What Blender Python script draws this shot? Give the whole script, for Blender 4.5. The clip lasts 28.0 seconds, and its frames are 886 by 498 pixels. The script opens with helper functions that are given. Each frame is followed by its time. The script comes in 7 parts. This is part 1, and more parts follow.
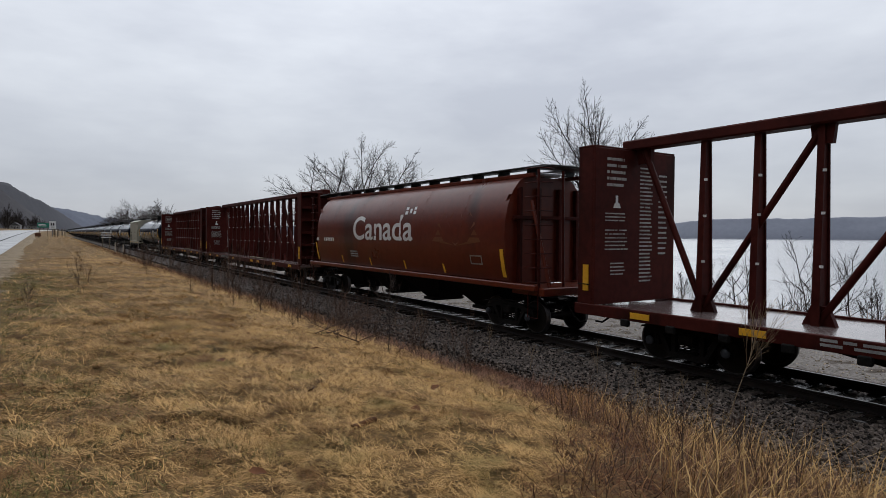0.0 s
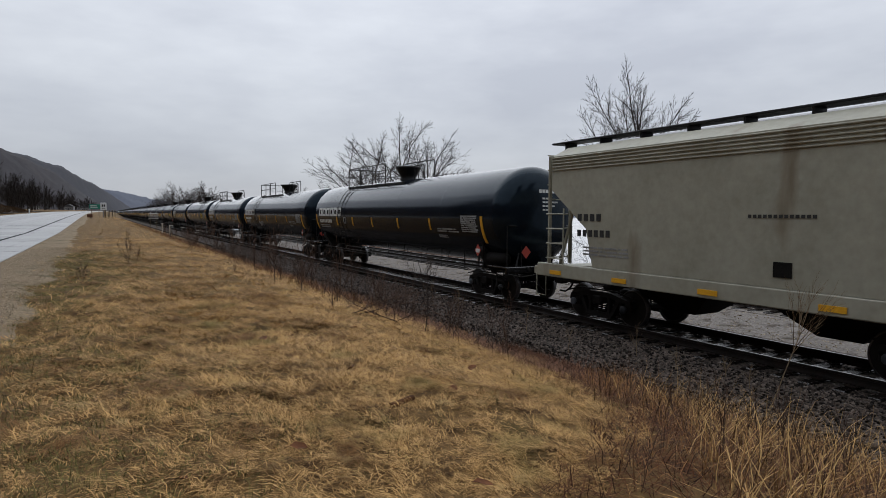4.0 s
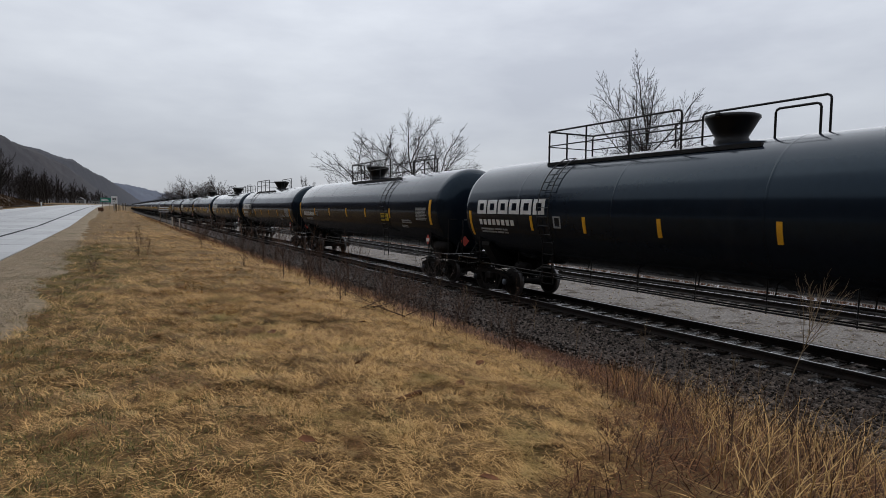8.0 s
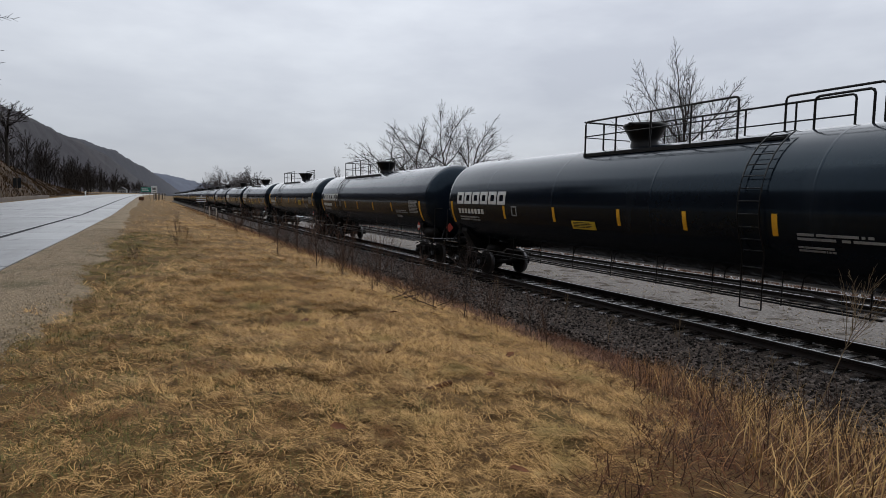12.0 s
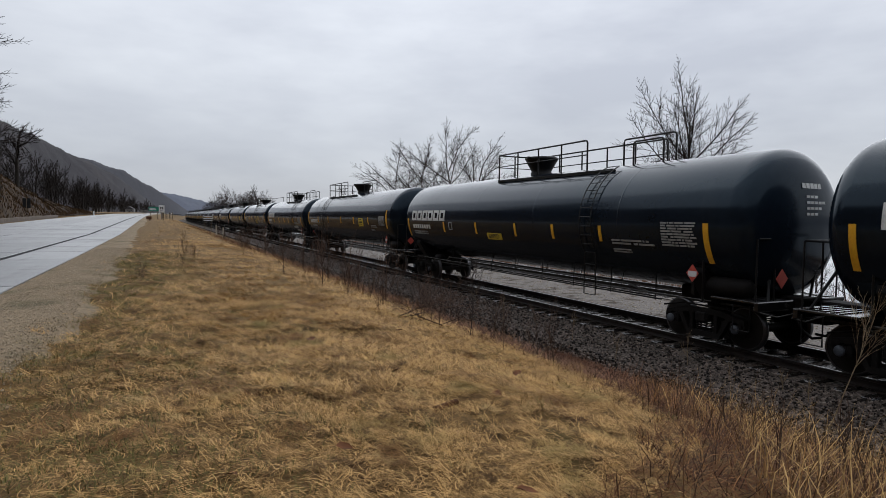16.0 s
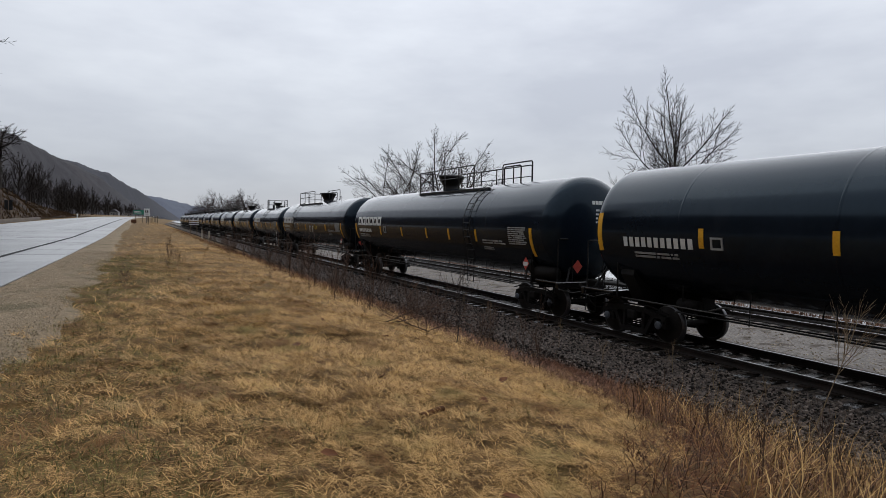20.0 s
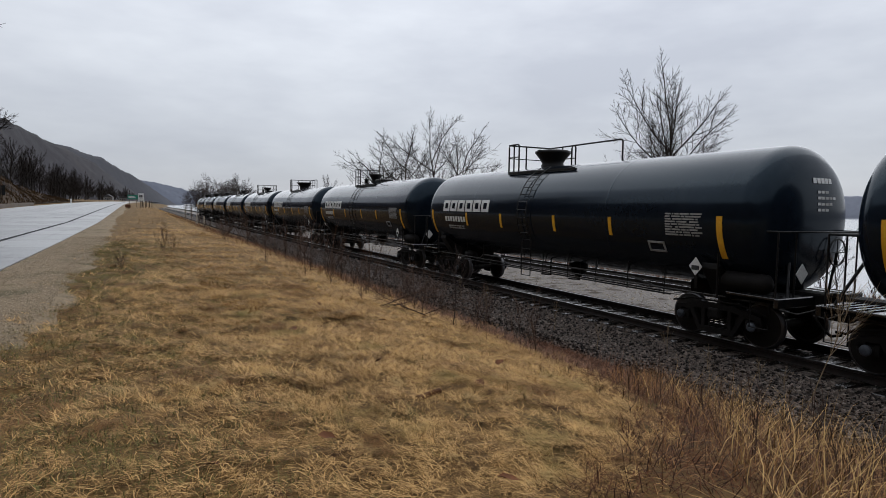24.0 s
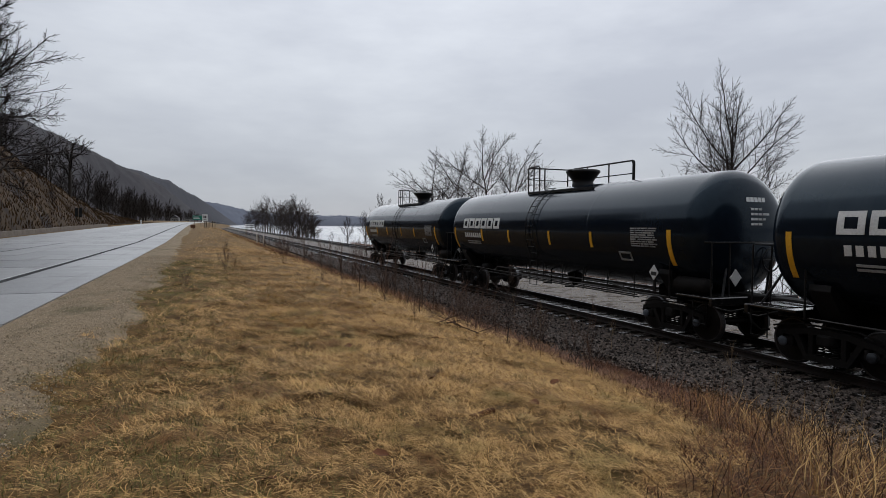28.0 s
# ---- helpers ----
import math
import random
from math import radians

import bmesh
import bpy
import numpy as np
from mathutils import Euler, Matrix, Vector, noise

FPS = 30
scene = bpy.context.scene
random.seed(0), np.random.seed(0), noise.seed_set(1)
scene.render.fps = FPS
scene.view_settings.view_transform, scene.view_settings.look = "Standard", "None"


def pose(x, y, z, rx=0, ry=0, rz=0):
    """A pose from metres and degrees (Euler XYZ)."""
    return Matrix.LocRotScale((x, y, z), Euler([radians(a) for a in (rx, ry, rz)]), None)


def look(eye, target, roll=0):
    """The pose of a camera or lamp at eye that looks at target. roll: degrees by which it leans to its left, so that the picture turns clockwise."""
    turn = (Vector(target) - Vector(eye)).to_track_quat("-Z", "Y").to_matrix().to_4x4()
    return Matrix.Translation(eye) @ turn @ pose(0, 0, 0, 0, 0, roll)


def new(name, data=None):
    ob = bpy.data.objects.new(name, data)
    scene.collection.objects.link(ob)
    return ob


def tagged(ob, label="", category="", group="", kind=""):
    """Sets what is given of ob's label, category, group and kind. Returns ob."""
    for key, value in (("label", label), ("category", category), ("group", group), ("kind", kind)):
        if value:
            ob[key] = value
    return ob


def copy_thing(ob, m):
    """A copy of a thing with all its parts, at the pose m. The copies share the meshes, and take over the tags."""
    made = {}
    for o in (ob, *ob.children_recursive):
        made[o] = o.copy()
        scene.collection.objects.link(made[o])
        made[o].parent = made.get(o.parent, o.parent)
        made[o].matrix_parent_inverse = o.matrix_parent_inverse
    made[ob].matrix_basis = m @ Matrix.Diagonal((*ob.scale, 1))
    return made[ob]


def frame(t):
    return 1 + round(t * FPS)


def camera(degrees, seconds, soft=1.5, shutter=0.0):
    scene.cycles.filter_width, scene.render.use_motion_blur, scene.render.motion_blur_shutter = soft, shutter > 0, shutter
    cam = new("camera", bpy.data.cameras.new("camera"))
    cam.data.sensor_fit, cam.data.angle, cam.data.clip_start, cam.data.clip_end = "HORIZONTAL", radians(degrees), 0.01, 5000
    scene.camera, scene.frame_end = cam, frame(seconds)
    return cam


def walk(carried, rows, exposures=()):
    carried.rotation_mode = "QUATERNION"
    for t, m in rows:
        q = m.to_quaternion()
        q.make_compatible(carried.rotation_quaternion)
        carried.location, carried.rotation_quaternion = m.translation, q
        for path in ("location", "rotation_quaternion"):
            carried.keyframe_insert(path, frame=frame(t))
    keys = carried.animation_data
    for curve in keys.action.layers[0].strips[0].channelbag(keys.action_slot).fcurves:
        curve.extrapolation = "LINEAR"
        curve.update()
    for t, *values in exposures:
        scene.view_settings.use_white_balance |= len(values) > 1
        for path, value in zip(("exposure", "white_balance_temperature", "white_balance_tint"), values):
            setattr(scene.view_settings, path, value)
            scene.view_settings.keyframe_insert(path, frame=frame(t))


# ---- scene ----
cam = camera(73.0, 28.0, soft=0.6, shutter=0.005)
EYE = (0.0, 0.0, 2.763)

# seconds, yaw, pitch, roll of the hand-held camera, which stands on one spot
PATH = [
    (0, -33.05, -1.42, -0.36),
    (0.5, -31.82, -2.57, -0.10),
    (1, -30.71, -2.96, -0.60),
    (1.5, -30.47, -3.96, -0.49),
    (2, -30.14, -3.24, -0.80),
    (2.5, -30.47, -3.28, -1.18),
    (3, -30.61, -3.44, -1.01),
    (3.5, -29.47, -3.34, -0.53),
    (5.5, -29.85, -3.16, 0.29),
    (6, -29.15, -3.21, 0.17),
    (6.5, -28.76, -3.36, 0.12),
    (7, -28.50, -3.21, -0.73),
    (7.5, -28.77, -3.72, -0.46),
    (8, -28.66, -3.73, -0.64),
    (8.5, -28.46, -3.65, -0.38),
    (9, -28.25, -3.79, 0.00),
    (9.5, -27.76, -3.49, 0.64),
    (10, -27.12, -3.44, 0.65),
    (10.5, -26.69, -4.19, 0.43),
    (11, -27.19, -3.91, 0.21),
    (11.5, -26.77, -4.47, -0.37),
    (12, -25.62, -4.62, -0.96),
    (12.5, -25.15, -3.86, -1.04),
    (14.5, -25.18, -2.78, -0.23),
    (15, -24.78, -3.08, 0.08),
    (15.5, -24.37, -3.05, -0.49),
    (16, -25.09, -2.93, -0.66),
    (16.5, -26.28, -3.10, -0.89),
    (17, -26.51, -3.07, -0.97),
    (17.5, -26.42, -3.65, -1.20),
    (18, -25.63, -4.24, -0.93),
    (18.5, -25.17, -4.22, -1.03),
    (19, -25.34, -3.40, -0.70),
    (19.5, -26.17, -2.39, -0.78),
    (20, -26.26, -2.31, -1.23),
    (20.5, -26.90, -2.97, -0.72),
    (21, -26.78, -3.57, 0.21),
    (21.5, -26.30, -3.56, -0.06),
    (23.5, -27.16, -3.60, -0.62),
    (24, -26.66, -3.88, -0.97),
    (24.5, -26.08, -3.57, -1.31),
    (25, -26.12, -3.21, -0.81),
    (25.5, -25.58, -3.43, -0.95),
    (26, -24.65, -3.58, -0.82),
    (26.5, -24.19, -3.16, -0.50),
    (27, -23.69, -2.44, -0.60),
    (27.5, -22.29, -2.14, 0.06),
    (28, -21.62, -2.24, -0.47),
]
walk(cam, [(t, pose(*EYE, 90 + pitch, roll, yaw)) for t, yaw, pitch, roll in PATH], exposures=((0.0, -0.02), (3.0, -0.06), (11.0, -0.06), (12.5, 0.0), (17.0, 0.02), (27.0, 0.04), (28.0, -0.10)))

# ---- overcast sky and a veiled sun ----
SUN_ELEVATION, SUN_ROTATION = radians(48), radians(35)
world = bpy.data.worlds.new("overcast_sky")
scene.world = world
world.use_nodes = True
wn, wl = world.node_tree.nodes, world.node_tree.links
wn.clear()
w_out = wn.new("ShaderNodeOutputWorld")
w_bg = wn.new("ShaderNodeBackground")
w_sky = wn.new("ShaderNodeTexSky")
w_sky.sky_type, w_sky.sun_disc = "NISHITA", False
w_sky.sun_elevation, w_sky.sun_rotation = SUN_ELEVATION, SUN_ROTATION
w_gain = wn.new("ShaderNodeVectorMath")
w_gain.operation = "SCALE"
w_gain.inputs["Scale"].default_value = 0.10
w_co = wn.new("ShaderNodeTexCoord")
w_sep = wn.new("ShaderNodeSeparateXYZ")
w_map = wn.new("ShaderNodeMapping")
w_map.inputs["Scale"].default_value = (1.0, 1.0, 3.2)
w_noise = wn.new("ShaderNodeTexNoise")
w_noise.inputs["Scale"].default_value = 2.3
w_noise.inputs["Detail"].default_value = 5.0
w_noise.inputs["Roughness"].default_value = 0.55
w_cloud = wn.new("ShaderNodeValToRGB")
w_cloud.color_ramp.elements[0].position, w_cloud.color_ramp.elements[0].color = 0.32, (0.50, 0.53, 0.60, 1)
w_cloud.color_ramp.elements[1].position, w_cloud.color_ramp.elements[1].color = 0.68, (0.70, 0.735, 0.795, 1)
w_lift = wn.new("ShaderNodeMapRange")
w_lift.inputs["From Min"].default_value, w_lift.inputs["From Max"].default_value = 0.0, 1.0
w_lift.inputs["To Min"].default_value, w_lift.inputs["To Max"].default_value = 0.84, 2.14
w_pow = wn.new("ShaderNodeMath")
w_pow.operation = "POWER"
w_pow.use_clamp = True
w_pow.inputs[1].default_value = 1.0
w_bright = wn.new("ShaderNodeVectorMath")
w_bright.operation = "SCALE"
w_mix = wn.new("ShaderNodeMix")
w_mix.data_type = "RGBA"
w_mix.inputs["Factor"].default_value = 0.93
wl.new(w_co.outputs["Generated"], w_map.inputs["Vector"])
wl.new(w_map.outputs["Vector"], w_noise.inputs["Vector"])
wl.new(w_noise.outputs["Fac"], w_cloud.inputs["Fac"])
wl.new(w_co.outputs["Generated"], w_sep.inputs[0])
w_abs = wn.new("ShaderNodeMath")
w_abs.operation = "MAXIMUM"
w_abs.inputs[1].default_value = 0.0
wl.new(w_sep.outputs["Z"], w_abs.inputs[0])
wl.new(w_abs.outputs[0], w_pow.inputs[0])
wl.new(w_pow.outputs[0], w_lift.inputs["Value"])
wl.new(w_cloud.outputs["Color"], w_bright.inputs[0])
wl.new(w_lift.outputs["Result"], w_bright.inputs["Scale"])
wl.new(w_sky.outputs["Color"], w_gain.inputs[0])
wl.new(w_gain.outputs["Vector"], w_mix.inputs[6])
wl.new(w_bright.outputs["Vector"], w_mix.inputs[7])
# the cloud is brighter towards the veiled sun
w_side = wn.new("ShaderNodeVectorMath")
w_side.operation = "DOT_PRODUCT"
w_side.inputs[1].default_value = (0.20 * math.sin(SUN_ROTATION), 0.20 * math.cos(SUN_ROTATION), 0.0)
w_even = wn.new("ShaderNodeMath")
w_even.inputs[1].default_value = 0.80
w_cover = wn.new("ShaderNodeVectorMath")
w_cover.operation = "SCALE"
wl.new(w_co.outputs["Generated"], w_side.inputs[0])
wl.new(w_side.outputs["Value"], w_even.inputs[0])
wl.new(w_mix.outputs[2], w_cover.inputs[0])
wl.new(w_even.outputs[0], w_cover.inputs["Scale"])
wl.new(w_cover.outputs["Vector"], w_bg.inputs["Color"])
w_bg.inputs["Strength"].default_value = 1.0
wl.new(w_bg.outputs["Background"], w_out.inputs["Surface"])

sun = new("sun", bpy.data.lights.new("sun", "SUN"))
sun.data.energy, sun.data.angle, sun.data.color = 1.15, radians(100), (0.95, 0.97, 1.0)
sun.matrix_world = look((0, 0, 60), Vector((0, 0, 60)) - Vector((math.sin(SUN_ROTATION) * math.cos(SUN_ELEVATION), math.cos(SUN_ROTATION) * math.cos(SUN_ELEVATION), math.sin(SUN_ELEVATION))))

# ---- materials ----
def surface(name, dark, light, scale=3.0, rough=(0.7, 0.9), metal=0.0, bump=0.0, bump_scale=40.0, stretch=(1, 1, 1),
            specular=None, coat=0.0, island=0.0, shift=0.0, dirt=None, dirt_scale=1.2, dirt_cover=0.55, dirt_stretch=(1, 1, 1), world_space=False):
    """A procedural surface: two tones by coarse and fine noise, relief, roughness that varies, and an optional layer of dirt."""
    m = bpy.data.materials.new(name)
    m.use_nodes = True
    n, l = m.node_tree.nodes, m.node_tree.links
    b = n["Principled BSDF"]
    co = n.new("ShaderNodeNewGeometry").outputs["Position"] if world_space else n.new("ShaderNodeTexCoord").outputs["Object"]
    mp = n.new("ShaderNodeMapping")
    mp.inputs["Scale"].default_value = stretch
    l.new(co, mp.inputs["Vector"])
    coarse = n.new("ShaderNodeTexNoise")
    coarse.inputs["Scale"].default_value, coarse.inputs["Detail"].default_value = scale, 4
    fine = n.new("ShaderNodeTexNoise")
    fine.inputs["Scale"].default_value, fine.inputs["Detail"].default_value = scale * 9, 5
    l.new(mp.outputs[0], coarse.inputs["Vector"])
    l.new(mp.outputs[0], fine.inputs["Vector"])
    add = n.new("ShaderNodeMath")
    add.operation = "MULTIPLY_ADD"
    add.inputs[1].default_value = 0.45
    l.new(fine.outputs["Fac"], add.inputs[0])
    half = n.new("ShaderNodeMath")
    half.operation = "MULTIPLY"
    half.inputs[1].default_value = 0.55
    l.new(coarse.outputs["Fac"], half.inputs[0])
    l.new(half.outputs[0], add.inputs[2])
    value = add.outputs[0]
    if island or shift:
        r = n.new("ShaderNodeNewGeometry").outputs["Random Per Island"] if island else n.new("ShaderNodeObjectInfo").outputs["Random"]
        k = n.new("ShaderNodeMath")
        k.operation = "MULTIPLY_ADD"
        k.inputs[1].default_value = island or shift
        l.new(r, k.inputs[0])
        off = n.new("ShaderNodeMath")
        off.operation = "SUBTRACT"
        off.inputs[1].default_value = (island or shift) / 2
        l.new(value, off.inputs[0])
        l.new(off.outputs[0], k.inputs[2])
        value = k.outputs[0]
    ramp = n.new("ShaderNodeValToRGB")
    ramp.color_ramp.elements[0].position, ramp.color_ramp.elements[0].color = 0.33, (*dark, 1)
    ramp.color_ramp.elements[1].position, ramp.color_ramp.elements[1].color = 0.67, (*light, 1)
    l.new(value, ramp.inputs["Fac"])
    colour = ramp.outputs["Color"]
    if dirt:
        dm = n.new("ShaderNodeMapping")
        dm.inputs["Scale"].default_value = dirt_stretch
        l.new(co, dm.inputs["Vector"])
        dn = n.new("ShaderNodeTexNoise")
        dn.inputs["Scale"].default_value, dn.inputs["Detail"].default_value = dirt_scale, 6
        l.new(dm.outputs[0], dn.inputs["Vector"])
        dr = n.new("ShaderNodeValToRGB")
        dr.color_ramp.elements[0].position = dirt_cover
        dr.color_ramp.elements[1].position = min(dirt_cover + 0.16, 1.0)
        l.new(dn.outputs["Fac"], dr.inputs["Fac"])
        mx = n.new("ShaderNodeMix")
        mx.data_type = "RGBA"
        l.new(dr.outputs["Color"], mx.inputs["Factor"])
        l.new(colour, mx.inputs[6])
        mx.inputs[7].default_value = (*dirt, 1)
        colour = mx.outputs[2]
    l.new(colour, b.inputs["Base Color"])
    rr = n.new("ShaderNodeMapRange")
    rr.inputs["To Min"].default_value, rr.inputs["To Max"].default_value = rough
    l.new(coarse.outputs["Fac"], rr.inputs["Value"])
    l.new(rr.outputs["Result"], b.inputs["Roughness"])
    b.inputs["Metallic"].default_value = metal
    b.inputs["Specular IOR Level"].default_value = specular if specular is not None else 0.10 if rough[0] >= 0.5 else 0.4
    b.inputs["Coat Weight"].default_value = coat
    b.inputs["Coat Roughness"].default_value = 0.12
    if bump:
        bn = n.new("ShaderNodeTexNoise")
        bn.inputs["Scale"].default_value, bn.inputs["Detail"].default_value = bump_scale, 4
        l.new(mp.outputs[0], bn.inputs["Vector"])
        bp = n.new("ShaderNodeBump")
        bp.inputs["Strength"].default_value, bp.inputs["Distance"].default_value = bump, 0.02
        l.new(bn.outputs["Fac"], bp.inputs["Height"])
        l.new(bp.outputs["Normal"], b.inputs["Normal"])
    return m


def blend3(m, colour, scale, cover, width=0.14, detail=4):
    """Adds patches of a third tone to a material made by surface()."""
    n, l = m.node_tree.nodes, m.node_tree.links
    b = n["Principled BSDF"]
    old = b.inputs["Base Color"].links[0].from_socket
    co = n.new("ShaderNodeNewGeometry").outputs["Position"]
    dn = n.new("ShaderNodeTexNoise")
    dn.inputs["Scale"].default_value, dn.inputs["Detail"].default_value = scale, detail
    l.new(co, dn.inputs["Vector"])
    dr = n.new("ShaderNodeValToRGB")
    dr.color_ramp.elements[0].position, dr.color_ramp.elements[1].position = cover, cover + width
    l.new(dn.outputs["Fac"], dr.inputs["Fac"])
    mx = n.new("ShaderNodeMix")
    mx.data_type = "RGBA"
    l.new(dr.outputs["Color"], mx.inputs["Factor"])
    l.new(old, mx.inputs[6])
    mx.inputs[7].default_value = (*colour, 1)
    l.new(mx.outputs[2], b.inputs["Base Color"])
    return m


M_GROUND = blend3(blend3(surface("dry_turf", (0.055, 0.030, 0.011), (0.230, 0.138, 0.048), 13.0, stretch=(0.6, 1.2, 1), bump=1.0, bump_scale=40, world_space=True),
                         (0.085, 0.072, 0.024), 0.8, 0.56, 0.2), (0.070, 0.033, 0.013), 2.1, 0.52, 0.25)
M_STRAW = blend3(blend3(blend3(blend3(surface("dead_grass_blades", (0.180, 0.098, 0.034), (0.660, 0.402, 0.155), 0.9, island=0.75, rough=(0.6, 0.8), specular=0.10, world_space=True),
                        (0.47, 0.315, 0.130), 3.1, 0.60, 0.10), (0.190, 0.155, 0.050), 0.9, 0.59, 0.16), (0.095, 0.050, 0.018), 4.2, 0.57, 0.12), (0.185, 0.090, 0.033), 1.5, 0.56, 0.16)
M_TALL = surface("tall_dead_grass", (0.042, 0.016, 0.006), (0.300, 0.150, 0.050), 0.8, island=1.0, rough=(0.55, 0.8), specular=0.2, world_space=True)
M_WEED = surface("dead_weed_stems", (0.045, 0.022, 0.014), (0.260, 0.140, 0.090), 0.8, island=0.8, rough=(0.7, 0.9), world_space=True)
M_TWIG = surface("bare_twigs", (0.010, 0.0075, 0.0065), (0.035, 0.027, 0.023), 3, island=0.5, rough=(0.75, 0.95))
M_PALE_TWIG = surface("pale_dead_stems", (0.13, 0.09, 0.055), (0.30, 0.225, 0.145), 3, island=0.5, rough=(0.75, 0.95))
M_BARK = surface("tree_bark", (0.012, 0.010, 0.008), (0.045, 0.037, 0.031), 5, stretch=(1, 1, 0.3), rough=(0.8, 0.95), bump=0.6, bump_scale=20)
M_GRAVEL = blend3(surface("shoulder_gravel", (0.085, 0.061, 0.036), (0.330, 0.245, 0.150), 20, bump=1.0, bump_scale=60, world_space=True, rough=(0.75, 0.95), specular=0.2),
                  (0.105, 0.082, 0.040), 1.1, 0.53)
M_PEBBLE = surface("loose_pebbles", (0.190, 0.148, 0.100), (0.40, 0.320, 0.225), 6, island=0.8, rough=(0.7, 0.9), world_space=True, specular=0.25)
M_YARD = blend3(surface("pale_yard_gravel", (0.060, 0.052, 0.046), (0.310, 0.280, 0.252), 13, bump=1.0, bump_scale=45, world_space=True, rough=(0.75, 0.95)),
                (0.070, 0.055, 0.042), 1.6, 0.54, 0.10)
M_BALLAST = surface("ballast_bed", (0.010, 0.008, 0.0075), (0.060, 0.048, 0.042), 12, bump=1.0, bump_scale=35, world_space=True, rough=(0.7, 0.9))


def cobble(m, scale, dark, light):
    """Gives a bed of small stones its own tone for each stone and a rounded relief."""
    n, l = m.node_tree.nodes, m.node_tree.links
    b = n["Principled BSDF"]
    co = n.new("ShaderNodeNewGeometry").outputs["Position"]
    v = n.new("ShaderNodeTexVoronoi")
    v.inputs["Scale"].default_value = scale
    l.new(co, v.inputs["Vector"])
    r = n.new("ShaderNodeValToRGB")
    r.color_ramp.elements[0].position, r.color_ramp.elements[0].color = 0.1, (*dark, 1)
    r.color_ramp.elements[1].position, r.color_ramp.elements[1].color = 0.9, (*light, 1)
    l.new(v.outputs["Color"], r.inputs["Fac"])
    l.new(r.outputs["Color"], b.inputs["Base Color"])
    inv = n.new("ShaderNodeMath")
    inv.operation = "SUBTRACT"
    inv.inputs[0].default_value = 1.0
    l.new(v.outputs["Distance"], inv.inputs[1])
    bp = n.new("ShaderNodeBump")
    bp.inputs["Strength"].default_value, bp.inputs["Distance"].default_value = 1.0, 0.05
    l.new(inv.outputs[0], bp.inputs["Height"])
    l.new(bp.outputs["Normal"], b.inputs["Normal"])


cobble(M_BALLAST, 21.0, (0.012, 0.010, 0.009), (0.145, 0.117, 0.100))
M_STONE = surface("ballast_stones", (0.014, 0.0108, 0.0092), (0.170, 0.136, 0.115), 4, island=1.0, rough=(0.6, 0.85), world_space=True, bump=0.3, specular=0.2)
M_TIE = surface("creosoted_tie", (0.010, 0.008, 0.007), (0.030, 0.025, 0.021), 4, stretch=(0.4, 6, 6), rough=(0.10, 0.38), specular=0.5, bump=0.12, bump_scale=25, shift=0.35)
M_RAIL_SIDE = surface("rusty_rail_web", (0.006, 0.005, 0.0045), (0.022, 0.015, 0.012), 6, rough=(0.6, 0.8), bump=0.3, specular=0.2)
M_RAIL_TOP = surface("worn_rail_head", (0.14, 0.14, 0.145), (0.26, 0.26, 0.27), 4, rough=(0.28, 0.42), metal=1.0, stretch=(8, 0.3, 8))
M_PLATE = surface("rusty_plate", (0.010, 0.008, 0.007), (0.035, 0.024, 0.018), 8, rough=(0.5, 0.8))
M_CONCRETE = blend3(surface("wet_concrete_slab", (0.155, 0.156, 0.158), (0.255, 0.256, 0.255), 1.1, rough=(0.26, 0.52), shift=0.3, bump=0.12, bump_scale=70, world_space=True,
                            dirt=(0.10, 0.098, 0.096), dirt_scale=0.7, dirt_cover=0.58, dirt_stretch=(2.0, 0.25, 1)), (0.17, 0.155, 0.135), 3.0, 0.62)
M_TAR = surface("tar_joint", (0.012, 0.012, 0.013), (0.035, 0.035, 0.035), 5, rough=(0.7, 0.9), world_space=True)
M_LINE = surface("worn_white_line", (0.32, 0.32, 0.32), (0.55, 0.55, 0.54), 6, rough=(0.4, 0.6), world_space=True, dirt=(0.16, 0.16, 0.155), dirt_scale=3, dirt_cover=0.50)
M_WATER = surface("lake_water", (0.115, 0.125, 0.140), (0.160, 0.170, 0.185), 0.02, rough=(0.10, 0.30), bump=0.05, bump_scale=0.9, specular=0.5, world_space=True)
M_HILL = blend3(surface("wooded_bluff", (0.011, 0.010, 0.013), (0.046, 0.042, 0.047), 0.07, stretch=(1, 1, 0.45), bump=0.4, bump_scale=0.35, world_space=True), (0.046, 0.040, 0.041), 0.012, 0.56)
# distance haze is painted into this bluff's base colour as grey-blue
M_MID_HILL = surface("haze_tinted_bluff", (0.036, 0.037, 0.045), (0.060, 0.060, 0.070), 0.03, bump=0.5, bump_scale=0.1, world_space=True)
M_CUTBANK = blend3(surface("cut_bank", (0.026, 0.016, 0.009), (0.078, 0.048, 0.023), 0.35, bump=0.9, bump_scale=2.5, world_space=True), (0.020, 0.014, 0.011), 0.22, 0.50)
# haze put into the colour: far bluff and far shore paler and bluer
M_FAR_HILL = surface("haze_tinted_far_bluff", (0.085, 0.095, 0.125), (0.115, 0.125, 0.155), 0.012, world_space=True)
M_FAR_SHORE = surface("haze_tinted_far_shore", (0.165, 0.178, 0.215), (0.205, 0.217, 0.255), 0.015, world_space=True)
M_BLACK = surface("black_tank_paint", (0.0046, 0.0073, 0.0122), (0.0080, 0.0122, 0.0198), 0.8, rough=(0.10, 0.20), shift=0.25, specular=0.29,
                  dirt=(0.0118, 0.0150, 0.0208), dirt_scale=0.9, dirt_cover=0.62, dirt_stretch=(1, 1.6, 0.5), bump=0.010, bump_scale=2.2)
